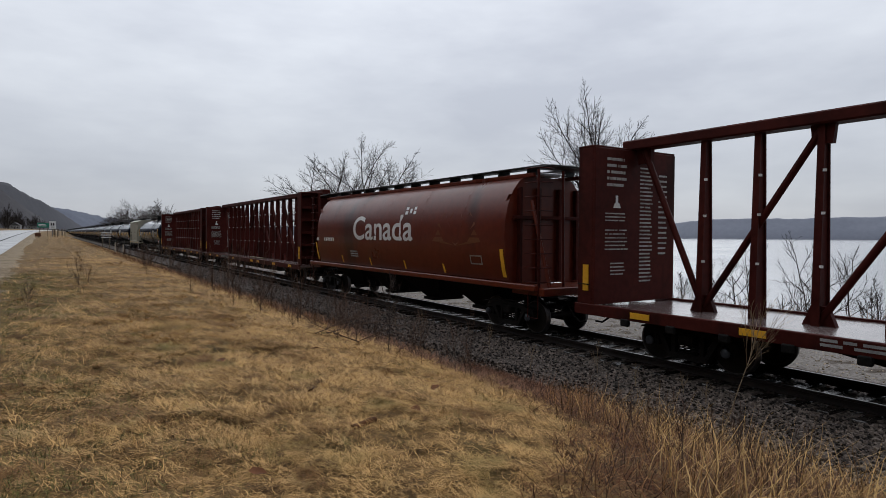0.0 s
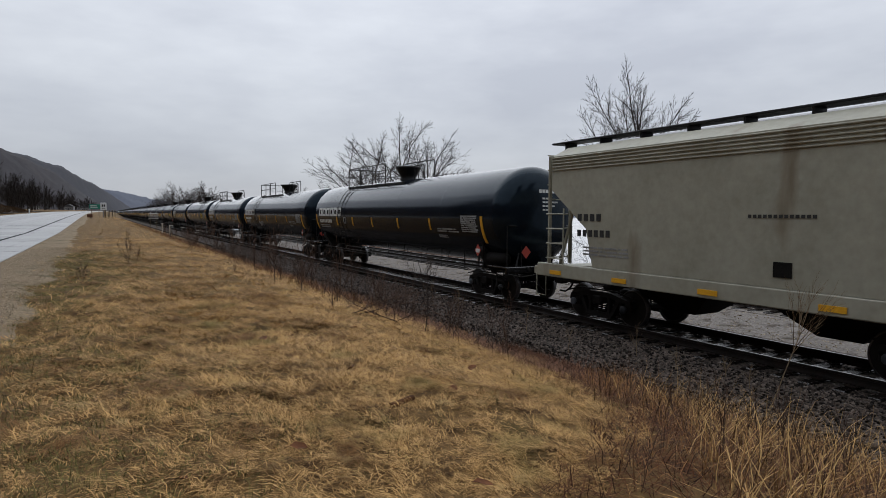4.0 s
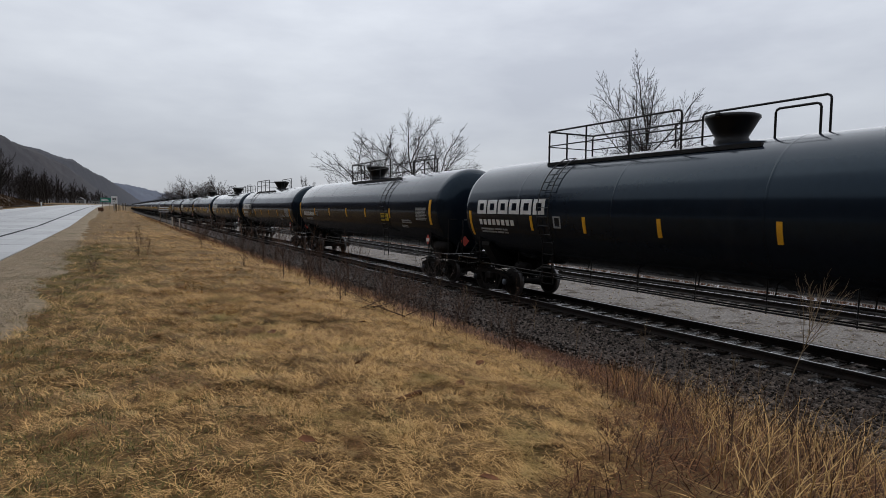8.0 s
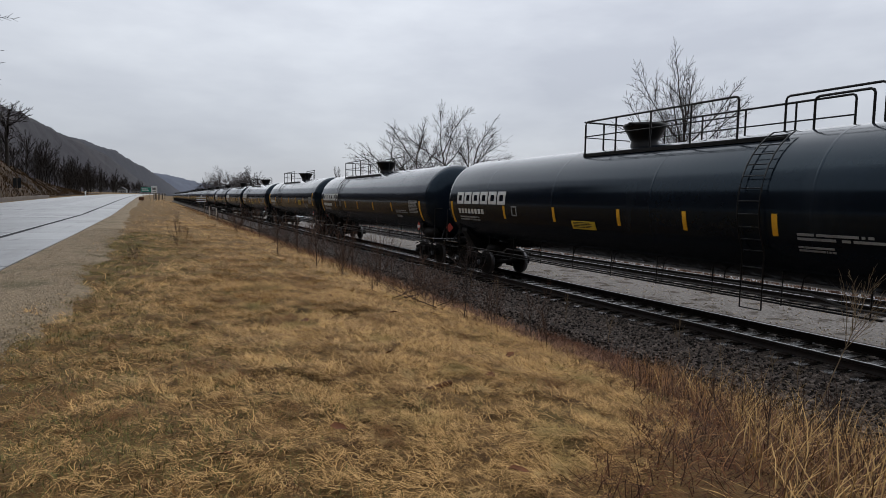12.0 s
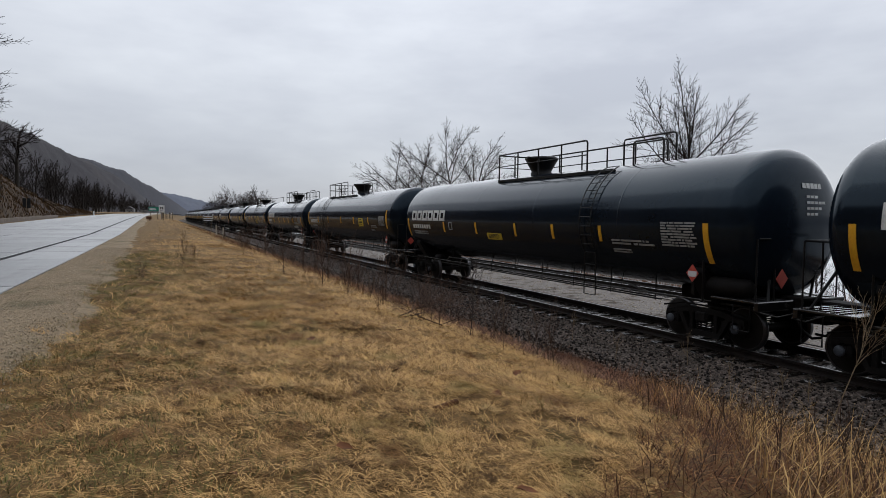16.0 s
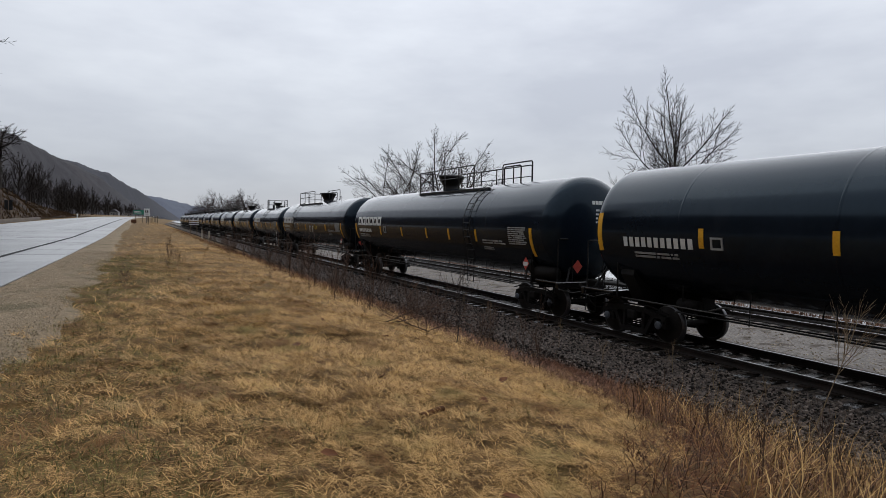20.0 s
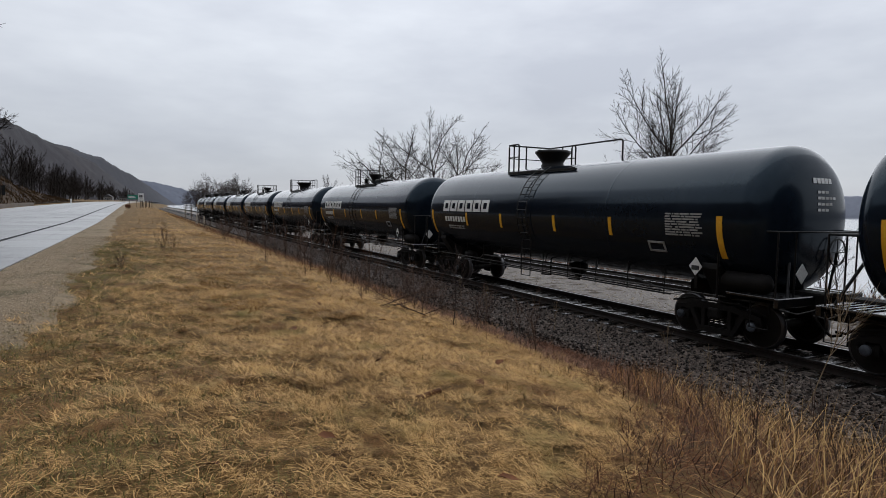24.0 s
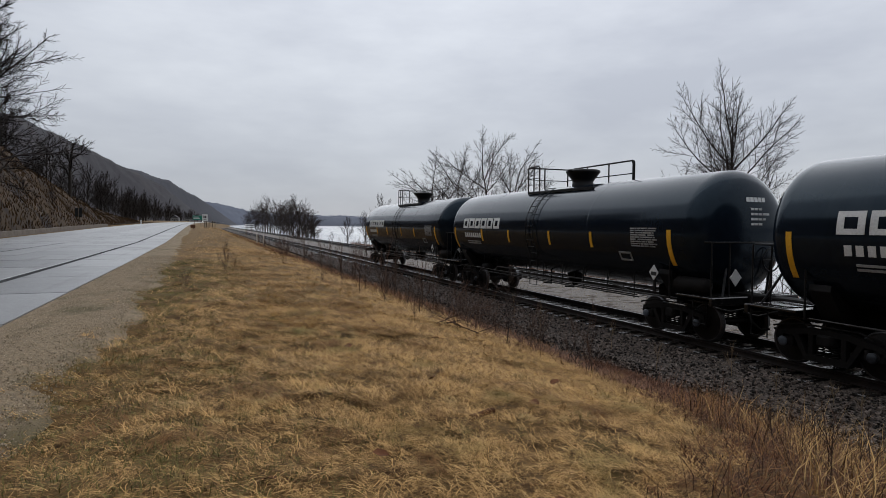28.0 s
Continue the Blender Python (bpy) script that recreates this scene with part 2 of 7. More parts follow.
M_BLACK.node_tree.nodes["Principled BSDF"].inputs["Specular Tint"].default_value = (0.62, 0.84, 1.0, 1)
M_BLACKIRON = surface("black_fittings", (0.002, 0.002, 0.0025), (0.008, 0.0078, 0.0078), 5, rough=(0.35, 0.6), bump=0.2, specular=0.28)
M_WETIRON = surface("wet_black_deck", (0.004, 0.004, 0.0045), (0.016, 0.015, 0.015), 3, rough=(0.08, 0.30), bump=0.08, specular=0.5, dirt=(0.05, 0.045, 0.04), dirt_scale=2.5, dirt_cover=0.60)
M_CAP = surface("worn_bearing_cap", (0.012, 0.015, 0.020), (0.060, 0.070, 0.085), 6, rough=(0.4, 0.6), shift=0.6)
M_GRIME = surface("grimy_running_gear", (0.0025, 0.0025, 0.0025), (0.013, 0.011, 0.010), 3, rough=(0.6, 0.85), bump=0.3, specular=0.12)
M_WHEEL = surface("worn_wheel_steel", (0.005, 0.0045, 0.0042), (0.020, 0.017, 0.0155), 5, rough=(0.5, 0.75), specular=0.15)
M_TREAD = surface("bright_wheel_rim", (0.06, 0.06, 0.063), (0.15, 0.15, 0.155), 5, rough=(0.35, 0.5), metal=1.0)
M_PIPE = surface("grey_pipe", (0.035, 0.034, 0.033), (0.10, 0.096, 0.092), 4, rough=(0.4, 0.6), metal=0.3)
M_YELLOW = surface("yellow_reflector", (0.62, 0.30, 0.015), (0.80, 0.42, 0.03), 3, rough=(0.35, 0.5), dirt=(0.20, 0.12, 0.03), dirt_scale=2.0, dirt_cover=0.63)
M_SIGNYEL = surface("yellow_notice", (0.60, 0.42, 0.03), (0.75, 0.54, 0.05), 3, rough=(0.4, 0.6))
M_WHITE = surface("white_lettering", (0.50, 0.50, 0.49), (0.72, 0.72, 0.70), 3, rough=(0.4, 0.6), dirt=(0.30, 0.29, 0.27), dirt_scale=1.5, dirt_cover=0.62)
M_GREYTXT = surface("grey_stencil", (0.20, 0.20, 0.20), (0.36, 0.36, 0.35), 3, rough=(0.5, 0.7))
M_RED = surface("placard_red", (0.42, 0.05, 0.04), (0.55, 0.09, 0.06), 3, rough=(0.4, 0.6))
M_OXIDE = surface("oxide_red_paint", (0.034, 0.0062, 0.0048), (0.070, 0.0135, 0.0100), 0.8, rough=(0.45, 0.65), specular=0.08, dirt=(0.016, 0.005, 0.004), dirt_scale=0.9, dirt_cover=0.55, dirt_stretch=(1, 1.5, 0.4), bump=0.1)
M_HOPPER = surface("weathered_red_hopper_paint", (0.080, 0.0120, 0.0055), (0.130, 0.0225, 0.0095), 0.5, rough=(0.22, 0.40), specular=0.28, dirt=(0.045, 0.0095, 0.006), dirt_scale=0.55, dirt_cover=0.54, dirt_stretch=(1, 1.4, 0.35), bump=0.05)
M_SHEEN = surface("faded_leaf_mark", (0.110, 0.032, 0.009), (0.160, 0.050, 0.012), 2, rough=(0.3, 0.5))
M_WETDECK = surface("wet_car_deck", (0.07, 0.042, 0.037), (0.19, 0.155, 0.15), 1.3, rough=(0.10, 0.30), dirt=(0.06, 0.03, 0.025), dirt_scale=1.2, dirt_cover=0.52)
M_CREAM = surface("cream_grey_paint", (0.27, 0.262, 0.205), (0.38, 0.370, 0.300), 0.7, rough=(0.4, 0.6), specular=0.3, dirt=(0.17, 0.135, 0.09), dirt_scale=0.8, dirt_cover=0.60, dirt_stretch=(1, 1.5, 0.35), bump=0.05)
M_DARKTXT = surface("dark_lettering", (0.03, 0.03, 0.03), (0.06, 0.06, 0.06), 3)
M_RUST = surface("rusty_streaks", (0.11, 0.045, 0.02), (0.24, 0.10, 0.04), 1.5, rough=(0.7, 0.9))
M_GALV = surface("galvanised_steel", (0.24, 0.24, 0.25), (0.40, 0.40, 0.41), 6, rough=(0.35, 0.55), metal=0.8)
M_GREEN = surface("green_road_sign", (0.01, 0.15, 0.10), (0.015, 0.19, 0.13), 3, rough=(0.35, 0.5))
M_SIGNWHITE = surface("white_road_sign", (0.55, 0.56, 0.56), (0.72, 0.72, 0.72), 3, rough=(0.35, 0.5))
M_DARKSIGN = surface("dark_sign_back", (0.012, 0.012, 0.012), (0.03, 0.03, 0.03), 3)
M_POST = surface("weathered_post", (0.09, 0.07, 0.05), (0.20, 0.155, 0.11), 4, stretch=(4, 4, 0.6), rough=(0.75, 0.9))
M_LEAF = surface("dead_leaf", (0.07, 0.028, 0.012), (0.17, 0.065, 0.026), 8, rough=(0.6, 0.8))
M_HOUSE = surface("house_siding", (0.16, 0.16, 0.16), (0.26, 0.26, 0.26), 1.5)
M_ROOF = surface("house_roof", (0.05, 0.05, 0.055), (0.10, 0.10, 0.10), 1.5)
M_GLASS = surface("dark_pane", (0.012, 0.014, 0.016), (0.03, 0.032, 0.035), 2, rough=(0.08, 0.15))
M_CARPAINT = surface("dark_car_paint", (0.02, 0.022, 0.026), (0.035, 0.036, 0.04), 1, rough=(0.2, 0.3), coat=0.6)
M_BROWNSIGN = surface("rust_brown_box", (0.07, 0.03, 0.018), (0.13, 0.06, 0.035), 4)
M_GRAFFITI = surface("pale_spray_paint", (0.40, 0.40, 0.40), (0.60, 0.60, 0.58), 2, rough=(0.5, 0.7))
M_HEADLAMP = bpy.data.materials.new("lit_headlamp")
M_HEADLAMP.use_nodes = True
M_HEADLAMP.node_tree.nodes["Principled BSDF"].inputs["Emission Color"].default_value = (1.0, 0.97, 0.9, 1)
M_HEADLAMP.node_tree.nodes["Principled BSDF"].inputs["Emission Strength"].default_value = 6.0
M_STALK = surface("pale_grass_stalks", (0.11, 0.056, 0.019), (0.54, 0.345, 0.140), 0.8, island=0.9, rough=(0.6, 0.8), world_space=True)
M_REDWEED = surface("rusty_orange_weeds", (0.085, 0.036, 0.016), (0.235, 0.110, 0.045), 0.8, island=0.8, rough=(0.7, 0.9), world_space=True)
M_STENCIL = surface("faded_white_stencil", (0.26, 0.25, 0.24), (0.46, 0.45, 0.43), 3, rough=(0.5, 0.7), dirt=(0.14, 0.10, 0.09), dirt_scale=2.5, dirt_cover=0.56)


# ---- mesh helpers ----
class Shape:
    """Collects vertices and faces of one mesh."""

    def __init__(self):
        self.v, self.f, self.smooth = [], [], []

    def add(self, verts, faces, smooth=False):
        k = len(self.v)
        self.v.extend(tuple(p) for p in verts)
        self.f.extend(tuple(i + k for i in q) for q in faces)
        self.smooth.extend([smooth] * len(faces))
        return self

    def box(self, c, s, m=None, bevel=0.0):
        """A box about c of size s, with chamfered edges where bevel is given; m turns it about its centre."""
        h = [a / 2 for a in s]
        b = min(bevel, min(h) * 0.8)
        if b <= 0:
            vs = [Vector((sx * h[0], sy * h[1], sz * h[2])) for sx in (-1, 1) for sy in (-1, 1) for sz in (-1, 1)]
            fs = [(0, 1, 3, 2), (4, 6, 7, 5), (0, 4, 5, 1), (2, 3, 7, 6), (0, 2, 6, 4), (1, 5, 7, 3)]
        else:
            vs, ix = [], {}
            for sx in (-1, 1):
                for sy in (-1, 1):
                    for sz in (-1, 1):
                        for ax in range(3):
                            sg = (sx, sy, sz)
                            ix[sg, ax] = len(vs)
                            vs.append(Vector([sg[i] * (h[i] if i == ax else h[i] - b) for i in range(3)]))
            fs = []
            for ax in range(3):
                a, c2 = (ax + 1) % 3, (ax + 2) % 3
                for s0 in (-1, 1):
                    q = []
                    for p, r in ((-1, -1), (1, -1), (1, 1), (-1, 1)):
                        g = [0, 0, 0]
                        g[ax], g[a], g[c2] = s0, p, r
                        q.append(ix[tuple(g), ax])
                    fs.append(tuple(q if s0 > 0 else q[::-1]))
                for p in (-1, 1):
                    for r in (-1, 1):
                        q = []
                        for s0, x2 in ((-1, a), (1, a), (1, c2), (-1, c2)):
                            g = [0, 0, 0]
                            g[ax], g[a], g[c2] = s0, p, r
                            q.append(ix[tuple(g), x2])
                        fs.append(tuple(q if p * r > 0 else q[::-1]))
            for sx in (-1, 1):
                for sy in (-1, 1):
                    for sz in (-1, 1):
                        q = [ix[(sx, sy, sz), i] for i in range(3)]
                        fs.append(tuple(q if sx * sy * sz > 0 else q[::-1]))
        if m is not None:
            vs = [m @ p for p in vs]
        return self.add([p + Vector(c) for p in vs], fs)

    def ring(self, c, d, r, n, up=None):
        d = Vector(d).normalized()
        a = d.cross(Vector((0, 0, 1)) if abs(d.z) < 0.95 else Vector((1, 0, 0))).normalized()
        b = a.cross(d)
        return [Vector(c) + (a * math.cos(2 * math.pi * i / n) + b * math.sin(2 * math.pi * i / n)) * r for i in range(n)]

    def tube(self, pts, r, n=6, caps=True, smooth=True):
        """A tube along a line of points; r is one radius or one for each point."""
        pts = [Vector(p) for p in pts]
        rs = r if isinstance(r, (list, tuple)) else [r] * len(pts)
        vs, fs = [], []
        for i, p in enumerate(pts):
            d = pts[min(i + 1, len(pts) - 1)] - pts[max(i - 1, 0)]
            vs += self.ring(p, d, rs[i], n)
        for i in range(len(pts) - 1):
            for j in range(n):
                k = (j + 1) % n
                fs.append((i * n + j, i * n + k, (i + 1) * n + k, (i + 1) * n + j))
        self.add(vs, fs, smooth)
        if caps:
            self.add(vs[:n], [tuple(range(n))[::-1]])
            self.add(vs[-n:], [tuple(range(n))])
        return self

    def lathe(self, profile, axis="y", n=32, centre=(0, 0, 0), smooth=True):
        """Turns (along, radius) pairs about an axis through centre."""
        vs, fs = [], []
        for a, r in profile:
            for j in range(n):
                t = 2 * math.pi * j / n
                c, s = math.cos(t) * r, math.sin(t) * r
                p = {"y": (c, a, s), "x": (a, c, s), "z": (c, s, a)}[axis]
                vs.append((p[0] + centre[0], p[1] + centre[1], p[2] + centre[2]))
        for i in range(len(profile) - 1):
            for j in range(n):
                k = (j + 1) % n
                fs.append((i * n + j, (i + 1) * n + j, (i + 1) * n + k, i * n + k))
        return self.add(vs, fs, smooth)

    def prism(self, outline, axis, lo, hi):
        """A polygon in the two other axes, drawn out along axis from lo to hi."""
        def put(a, b, c):
            return {"x": (c, a, b), "y": (a, c, b), "z": (a, b, c)}[axis]
        n = len(outline)
        vs = [put(a, b, lo) for a, b in outline] + [put(a, b, hi) for a, b in outline]
        fs = [tuple(range(n))[::-1], tuple(range(n, 2 * n))] + [(i, (i + 1) % n, (i + 1) % n + n, i + n) for i in range(n)]
        return self.add(vs, fs)

    def mesh(self, name):
        me = bpy.data.meshes.new(name)
        me.from_pydata([tuple(p) for p in self.v], [], self.f)
        me.polygons.foreach_set("use_smooth", self.smooth)
        me.update()
        return me


def part(name, shape, material, parent=None, label="", at=None):
    """Links a shape as one mesh object under a thing or a part."""
    me = shape.mesh(name) if isinstance(shape, Shape) else shape
    if not me.materials:
        me.materials.append(material)
    ob = new(name, me)
    if parent is not None:
        ob.parent = parent
    if at is not None:
        ob.matrix_basis = at
    if label:
        ob["label"] = label
    if "stencil" in name or name == "walkway":
        ob["kind"] = "stuff"
    return ob


def fix_normals(me):
    bm = bmesh.new()
    bm.from_mesh(me)
    bmesh.ops.recalc_face_normals(bm, faces=bm.faces)
    bm.to_mesh(me)
    bm.free()
    return me


def array_mesh(name, verts, faces, smooth=False):
    """A mesh from numpy arrays, faces all of one size."""
    me = bpy.data.meshes.new(name)
    k = faces.shape[1]
    me.vertices.add(len(verts))
    me.vertices.foreach_set("co", np.ascontiguousarray(verts, dtype=np.float32).ravel())
    me.loops.add(faces.size)
    me.loops.foreach_set("vertex_index", np.ascontiguousarray(faces, dtype=np.int32).ravel())
    me.polygons.add(len(faces))
    me.polygons.foreach_set("loop_start", np.arange(0, faces.size, k, dtype=np.int32))
    me.polygons.foreach_set("use_smooth", np.full(len(faces), smooth))
    me.update(calc_edges=True)
    return me


def grid_mesh(name, xs, ys, height, smooth=True):
    """A sheet over the lines xs and ys, raised by height(X, Y)."""
    X, Y = np.meshgrid(np.array(xs, float), np.array(ys, float))
    Z = height(X, Y)
    nx, ny = len(xs), len(ys)
    i = np.arange((ny - 1) * nx).reshape(ny - 1, nx)[:, :-1].ravel()
    return array_mesh(name, np.c_[X.ravel(), Y.ravel(), Z.ravel()], np.c_[i, i + 1, i + nx + 1, i + nx], smooth)


def ramp(v, points):
    """Straight lines between (at, value) points."""
    return np.interp(v, [p[0] for p in points], [p[1] for p in points])


def wave(X, Y, seed=0, size=1.0):
    """A smooth uneven field of about -1 to 1."""
    r = np.random.RandomState(seed)
    out = np.zeros_like(np.asarray(X, float))
    for k in range(7):
        a, w, p = r.uniform(0, math.tau), r.uniform(0.6, 2.4) / size, r.uniform(0, math.tau)
        out = out + np.sin((X * math.cos(a) + Y * math.sin(a)) * w + p) / 4.2
    return out


# ---- the lie of the land: x across the railway, y along it, rail tops at z = 0 ----
TRACK_X, GAUGE = 12.146, 1.505
YARD_X = 19.7
RAIL_Z, YARD_Z = 0.0, -0.12


def road_edge(y):
    """The railway side of the road, which bends towards the valley far off."""
    return ramp(y, ((-200, -3.1), (30, -3.15), (66, -3.4), (130, -3.95), (200, -4.6), (300, -4.5), (450, 0.0), (600, 6.2), (900, 20.0), (2000, 60.0)))


def road_rise(y):
    return ramp(y, ((0, 0.0), (60, 0.0), (130, 0.75), (200, 1.3), (300, 2.0), (600, 3.1), (2000, 4.0)))


def land(X, Y):
    d = X - road_edge(Y)
    bank = ramp(d, ((-400, 4.0), (-120, 3.0), (-40, 2.0), (-22, 1.75), (-17, 1.1), (-15, 0.96), (0, 0.96), (0.6, 1.03), (3.0, 1.10), (5.0, 1.06)))
    bank = bank + road_rise(Y) * ramp(d, ((0, 1.0), (6, 0.65), (11, 0.0)))
    side = ramp(X, ((2.0, 0.0), (3.2, -0.10), (4.6, -0.40), (6.2, -0.90), (7.6, -1.35), (8.8, -1.62), (9.6, -1.64), (13.5, -1.62), (15.2, -1.60), (22.0, -1.60),
                    (23.5, -1.75), (25.5, -2.35), (30.0, -2.75), (37.0, -3.3), (44.0, -3.9), (120.0, -5.5), (3000.0, -6.0)))
    return bank + side


# ---- ground, bluffs, lake ----
def spaced(*runs):
    out = []
    for a, b, s in runs:
        out += list(np.arange(a, b, s))
    return out + [runs[-1][1]]


def hollow(x, y):
    """1 in the small worn hollows of the turf, 0 outside them."""
    h = 0.6 * wave(x, y, 41, 0.13) + 0.65 * wave(x, y, 42, 0.34)
    return np.clip((h - 0.42) / 0.25, 0, 1)


def clump(x, y):
    """Positive where pale straw lies in clumps, negative where the old thatch shows between them."""
    return wave(x, y, 45, 0.045) + wave(x, y, 46, 0.10) + 0.5 * wave(x, y, 47, 0.4)


def hummocks(x, y):
    return 0.022 * wave(x, y, 3, 0.12) + 0.040 * wave(x, y, 7, 0.35) + 0.035 * wave(x, y, 5, 1.1) - 0.05 * hollow(x, y)


def build_ground():
    xs = spaced((-4000, -400, 400), (-400, -60, 20), (-60, -4, 2), (-4, 10, 0.11), (10, 60, 1.5), (60, 600, 40), (600, 4500, 500))
    ys = spaced((-400, -20, 20), (-20, 0, 1), (0, 10, 0.10), (10, 24, 0.2), (24, 80, 1.5), (80, 400, 10), (400, 4800, 200))

    def height(X, Y):
        near = ramp(X, ((-3.0, 0.0), (-1.5, 1.0), (8.0, 1.0), (9.0, 0.0)))
        return land(X, Y) + near * hummocks(X, Y) - 0.012
    g = part("ground", grid_mesh("ground", xs, ys, height), M_GROUND)
    tagged(g, "dry tan winter grass bank sloping from the road to the railway", "ground", kind="structure")


def ridge(name, stations, depth, material, label, seed, rough=3.0, step=12):
    """A long bluff: stations of (bearing, distance, crest height) from the viewpoint, its face falling towards the valley."""
    b = np.array([s[0] for s in stations], float)
    n = max(40, int((b[-1] - b[0]) * step))
    bb = np.linspace(b[0], b[-1], n)
    dist = np.interp(bb, b, [s[1] for s in stations])
    high = np.interp(bb, b, [s[2] for s in stations])
    rows = 14
    verts = []
    for j in range(rows + 3):
        q = j / rows
        for k in range(n):
            a = radians(bb[k])
            back = depth[0] + (depth[1] - depth[0]) * q
            d = dist[k] + back
            x, y = math.sin(a) * d, math.cos(a) * d
            prof = min(q, 1.0) ** 0.8 if q <= 1 else 1.0 - (q - 1) * 2.2
            z = -3 + (high[k] + 3) * prof
            bump = rough * (noise.noise(Vector((x * 0.02, y * 0.02, seed))) + 0.5 * noise.noise(Vector((x * 0.07, y * 0.07, seed + 9)))) * min(1.0, q * 1.5)
            verts.append((x, y, z + bump))
    i = np.arange((rows + 2) * n).reshape(rows + 2, n)[:, :-1].ravel()
    me = array_mesh(name, np.array(verts), np.c_[i, i + 1, i + n + 1, i + n], True)
    ob = part(name, me, material)
    tagged(ob, label, "hill", kind="structure")
    return np.array(verts).reshape(rows + 3, n, 3)


def up_el(el, d):
    return EYE[2] + d * math.tan(radians(el))


def build_hills():
    st = [(-75, 400, up_el(21, 400)), (-45, 410, up_el(19.5, 410)), (-28, 450, up_el(13.5, 450)), (-18, 520, up_el(9.45, 520)), (-14.7, 560, up_el(8.35, 560)), (-12.9, 620, up_el(7.90, 620)), (-11.1, 700, up_el(7.05, 700)), (-9.2, 820, up_el(6.15, 820)),
          (-7.2, 1000, up_el(5.15, 1000)), (-5.1, 1100, up_el(4.15, 1100)), (-3.4, 1180, up_el(3.25, 1180)), (-1.6, 1250, up_el(1.7, 1250)), (-0.2, 1300, up_el(0.7, 1300)), (0.7, 1320, -4)]
    mid = [(-10.5, 1300, up_el(4.60, 1300)), (-7.2, 1280, up_el(4.80, 1280)), (-5.1, 1300, up_el(4.40, 1300)), (-2.9, 1500, up_el(3.70, 1500)), (-1.1, 1750, up_el(2.6, 1750)), (0.3, 1950, up_el(1.75, 1950)), (1.6, 2100, up_el(0.75, 2100)), (2.8, 2200, -4)]
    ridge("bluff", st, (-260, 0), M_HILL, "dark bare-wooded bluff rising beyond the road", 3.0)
    ridge("distant_bluff", mid, (-220, 0), M_MID_HILL, "end of the wooded bluff, grey-blue haze painted in", 3.5)
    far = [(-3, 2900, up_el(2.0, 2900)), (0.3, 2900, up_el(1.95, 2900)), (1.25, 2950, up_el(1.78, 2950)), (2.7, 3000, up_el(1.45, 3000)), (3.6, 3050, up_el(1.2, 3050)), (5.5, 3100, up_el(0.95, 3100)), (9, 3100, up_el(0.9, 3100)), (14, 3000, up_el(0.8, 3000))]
    ridge("haze_tinted_far_bluff", far, (-300, 0), M_FAR_HILL, "wooded bluff at the head of the valley, painted haze-blue", 8.0, 5.0)
    # crest lowered at bearings 34 to 46: haze hiding the hills, put into the shape
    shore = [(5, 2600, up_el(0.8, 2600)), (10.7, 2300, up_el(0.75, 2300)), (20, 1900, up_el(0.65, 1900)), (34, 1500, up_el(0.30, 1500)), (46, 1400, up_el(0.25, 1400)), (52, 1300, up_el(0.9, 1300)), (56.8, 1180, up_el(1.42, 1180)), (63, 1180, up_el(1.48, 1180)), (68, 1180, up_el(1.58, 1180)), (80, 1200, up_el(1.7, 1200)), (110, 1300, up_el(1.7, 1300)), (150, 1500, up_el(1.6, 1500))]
    ridge("far_shore_hill", shore, (-40, 0), M_FAR_SHORE, "low wooded hills along the far lake shore, painted haze-pale", 5.0, 2.2)
    rear = [(-215, 420, 60), (-180, 400, up_el(17, 400)), (-150, 390, up_el(20, 390)), (-110, 390, up_el(21.5, 390)), (-75, 400, up_el(21, 400))]
    ridge("rear_bluff", rear, (-220, 0), M_HILL, "wooded bluff behind the viewpoint", 4.0, step=3)


def build_lake():
    xs = spaced((30, 60, 3), (60, 400, 40), (400, 4600, 300))
    ys = spaced((-2500, -100, 200), (-100, 400, 25), (400, 4800, 300))
    ob = part("water", grid_mesh("water", xs, ys, lambda X, Y: np.full_like(X, -2.0)), M_WATER)
    tagged(ob, "calm pale grey lake under an overcast sky", "lake", kind="structure")


def bank_top(x, y):
    """Height of the cut bank beyond the road."""
    top = float(ramp(y, ((-60, 22.0), (60, 21.0), (90, 19.0), (119, 15.6), (140, 12.0), (170, 8.3), (194, 5.4), (240, 2.6), (290, 0.3), (330, 0.0))))
    u = (float(road_edge(y)) - 17.0 - x) / 13.0
    z = 1.35 + float(road_rise(y)) + top * (max(0.0, min(1.0, u)) ** 0.85 + max(0.0, u - 1) * 0.12)
    q = Vector((x * 0.16, y * 0.16, 2.0))
    return z + (noise.noise(q) * 1.5 + noise.noise(q * 2.6) * 0.8 + noise.noise(q * 8.0) * 0.25) * max(0.0, min(1.0, u * 4)) * min(1.0, top / 5)


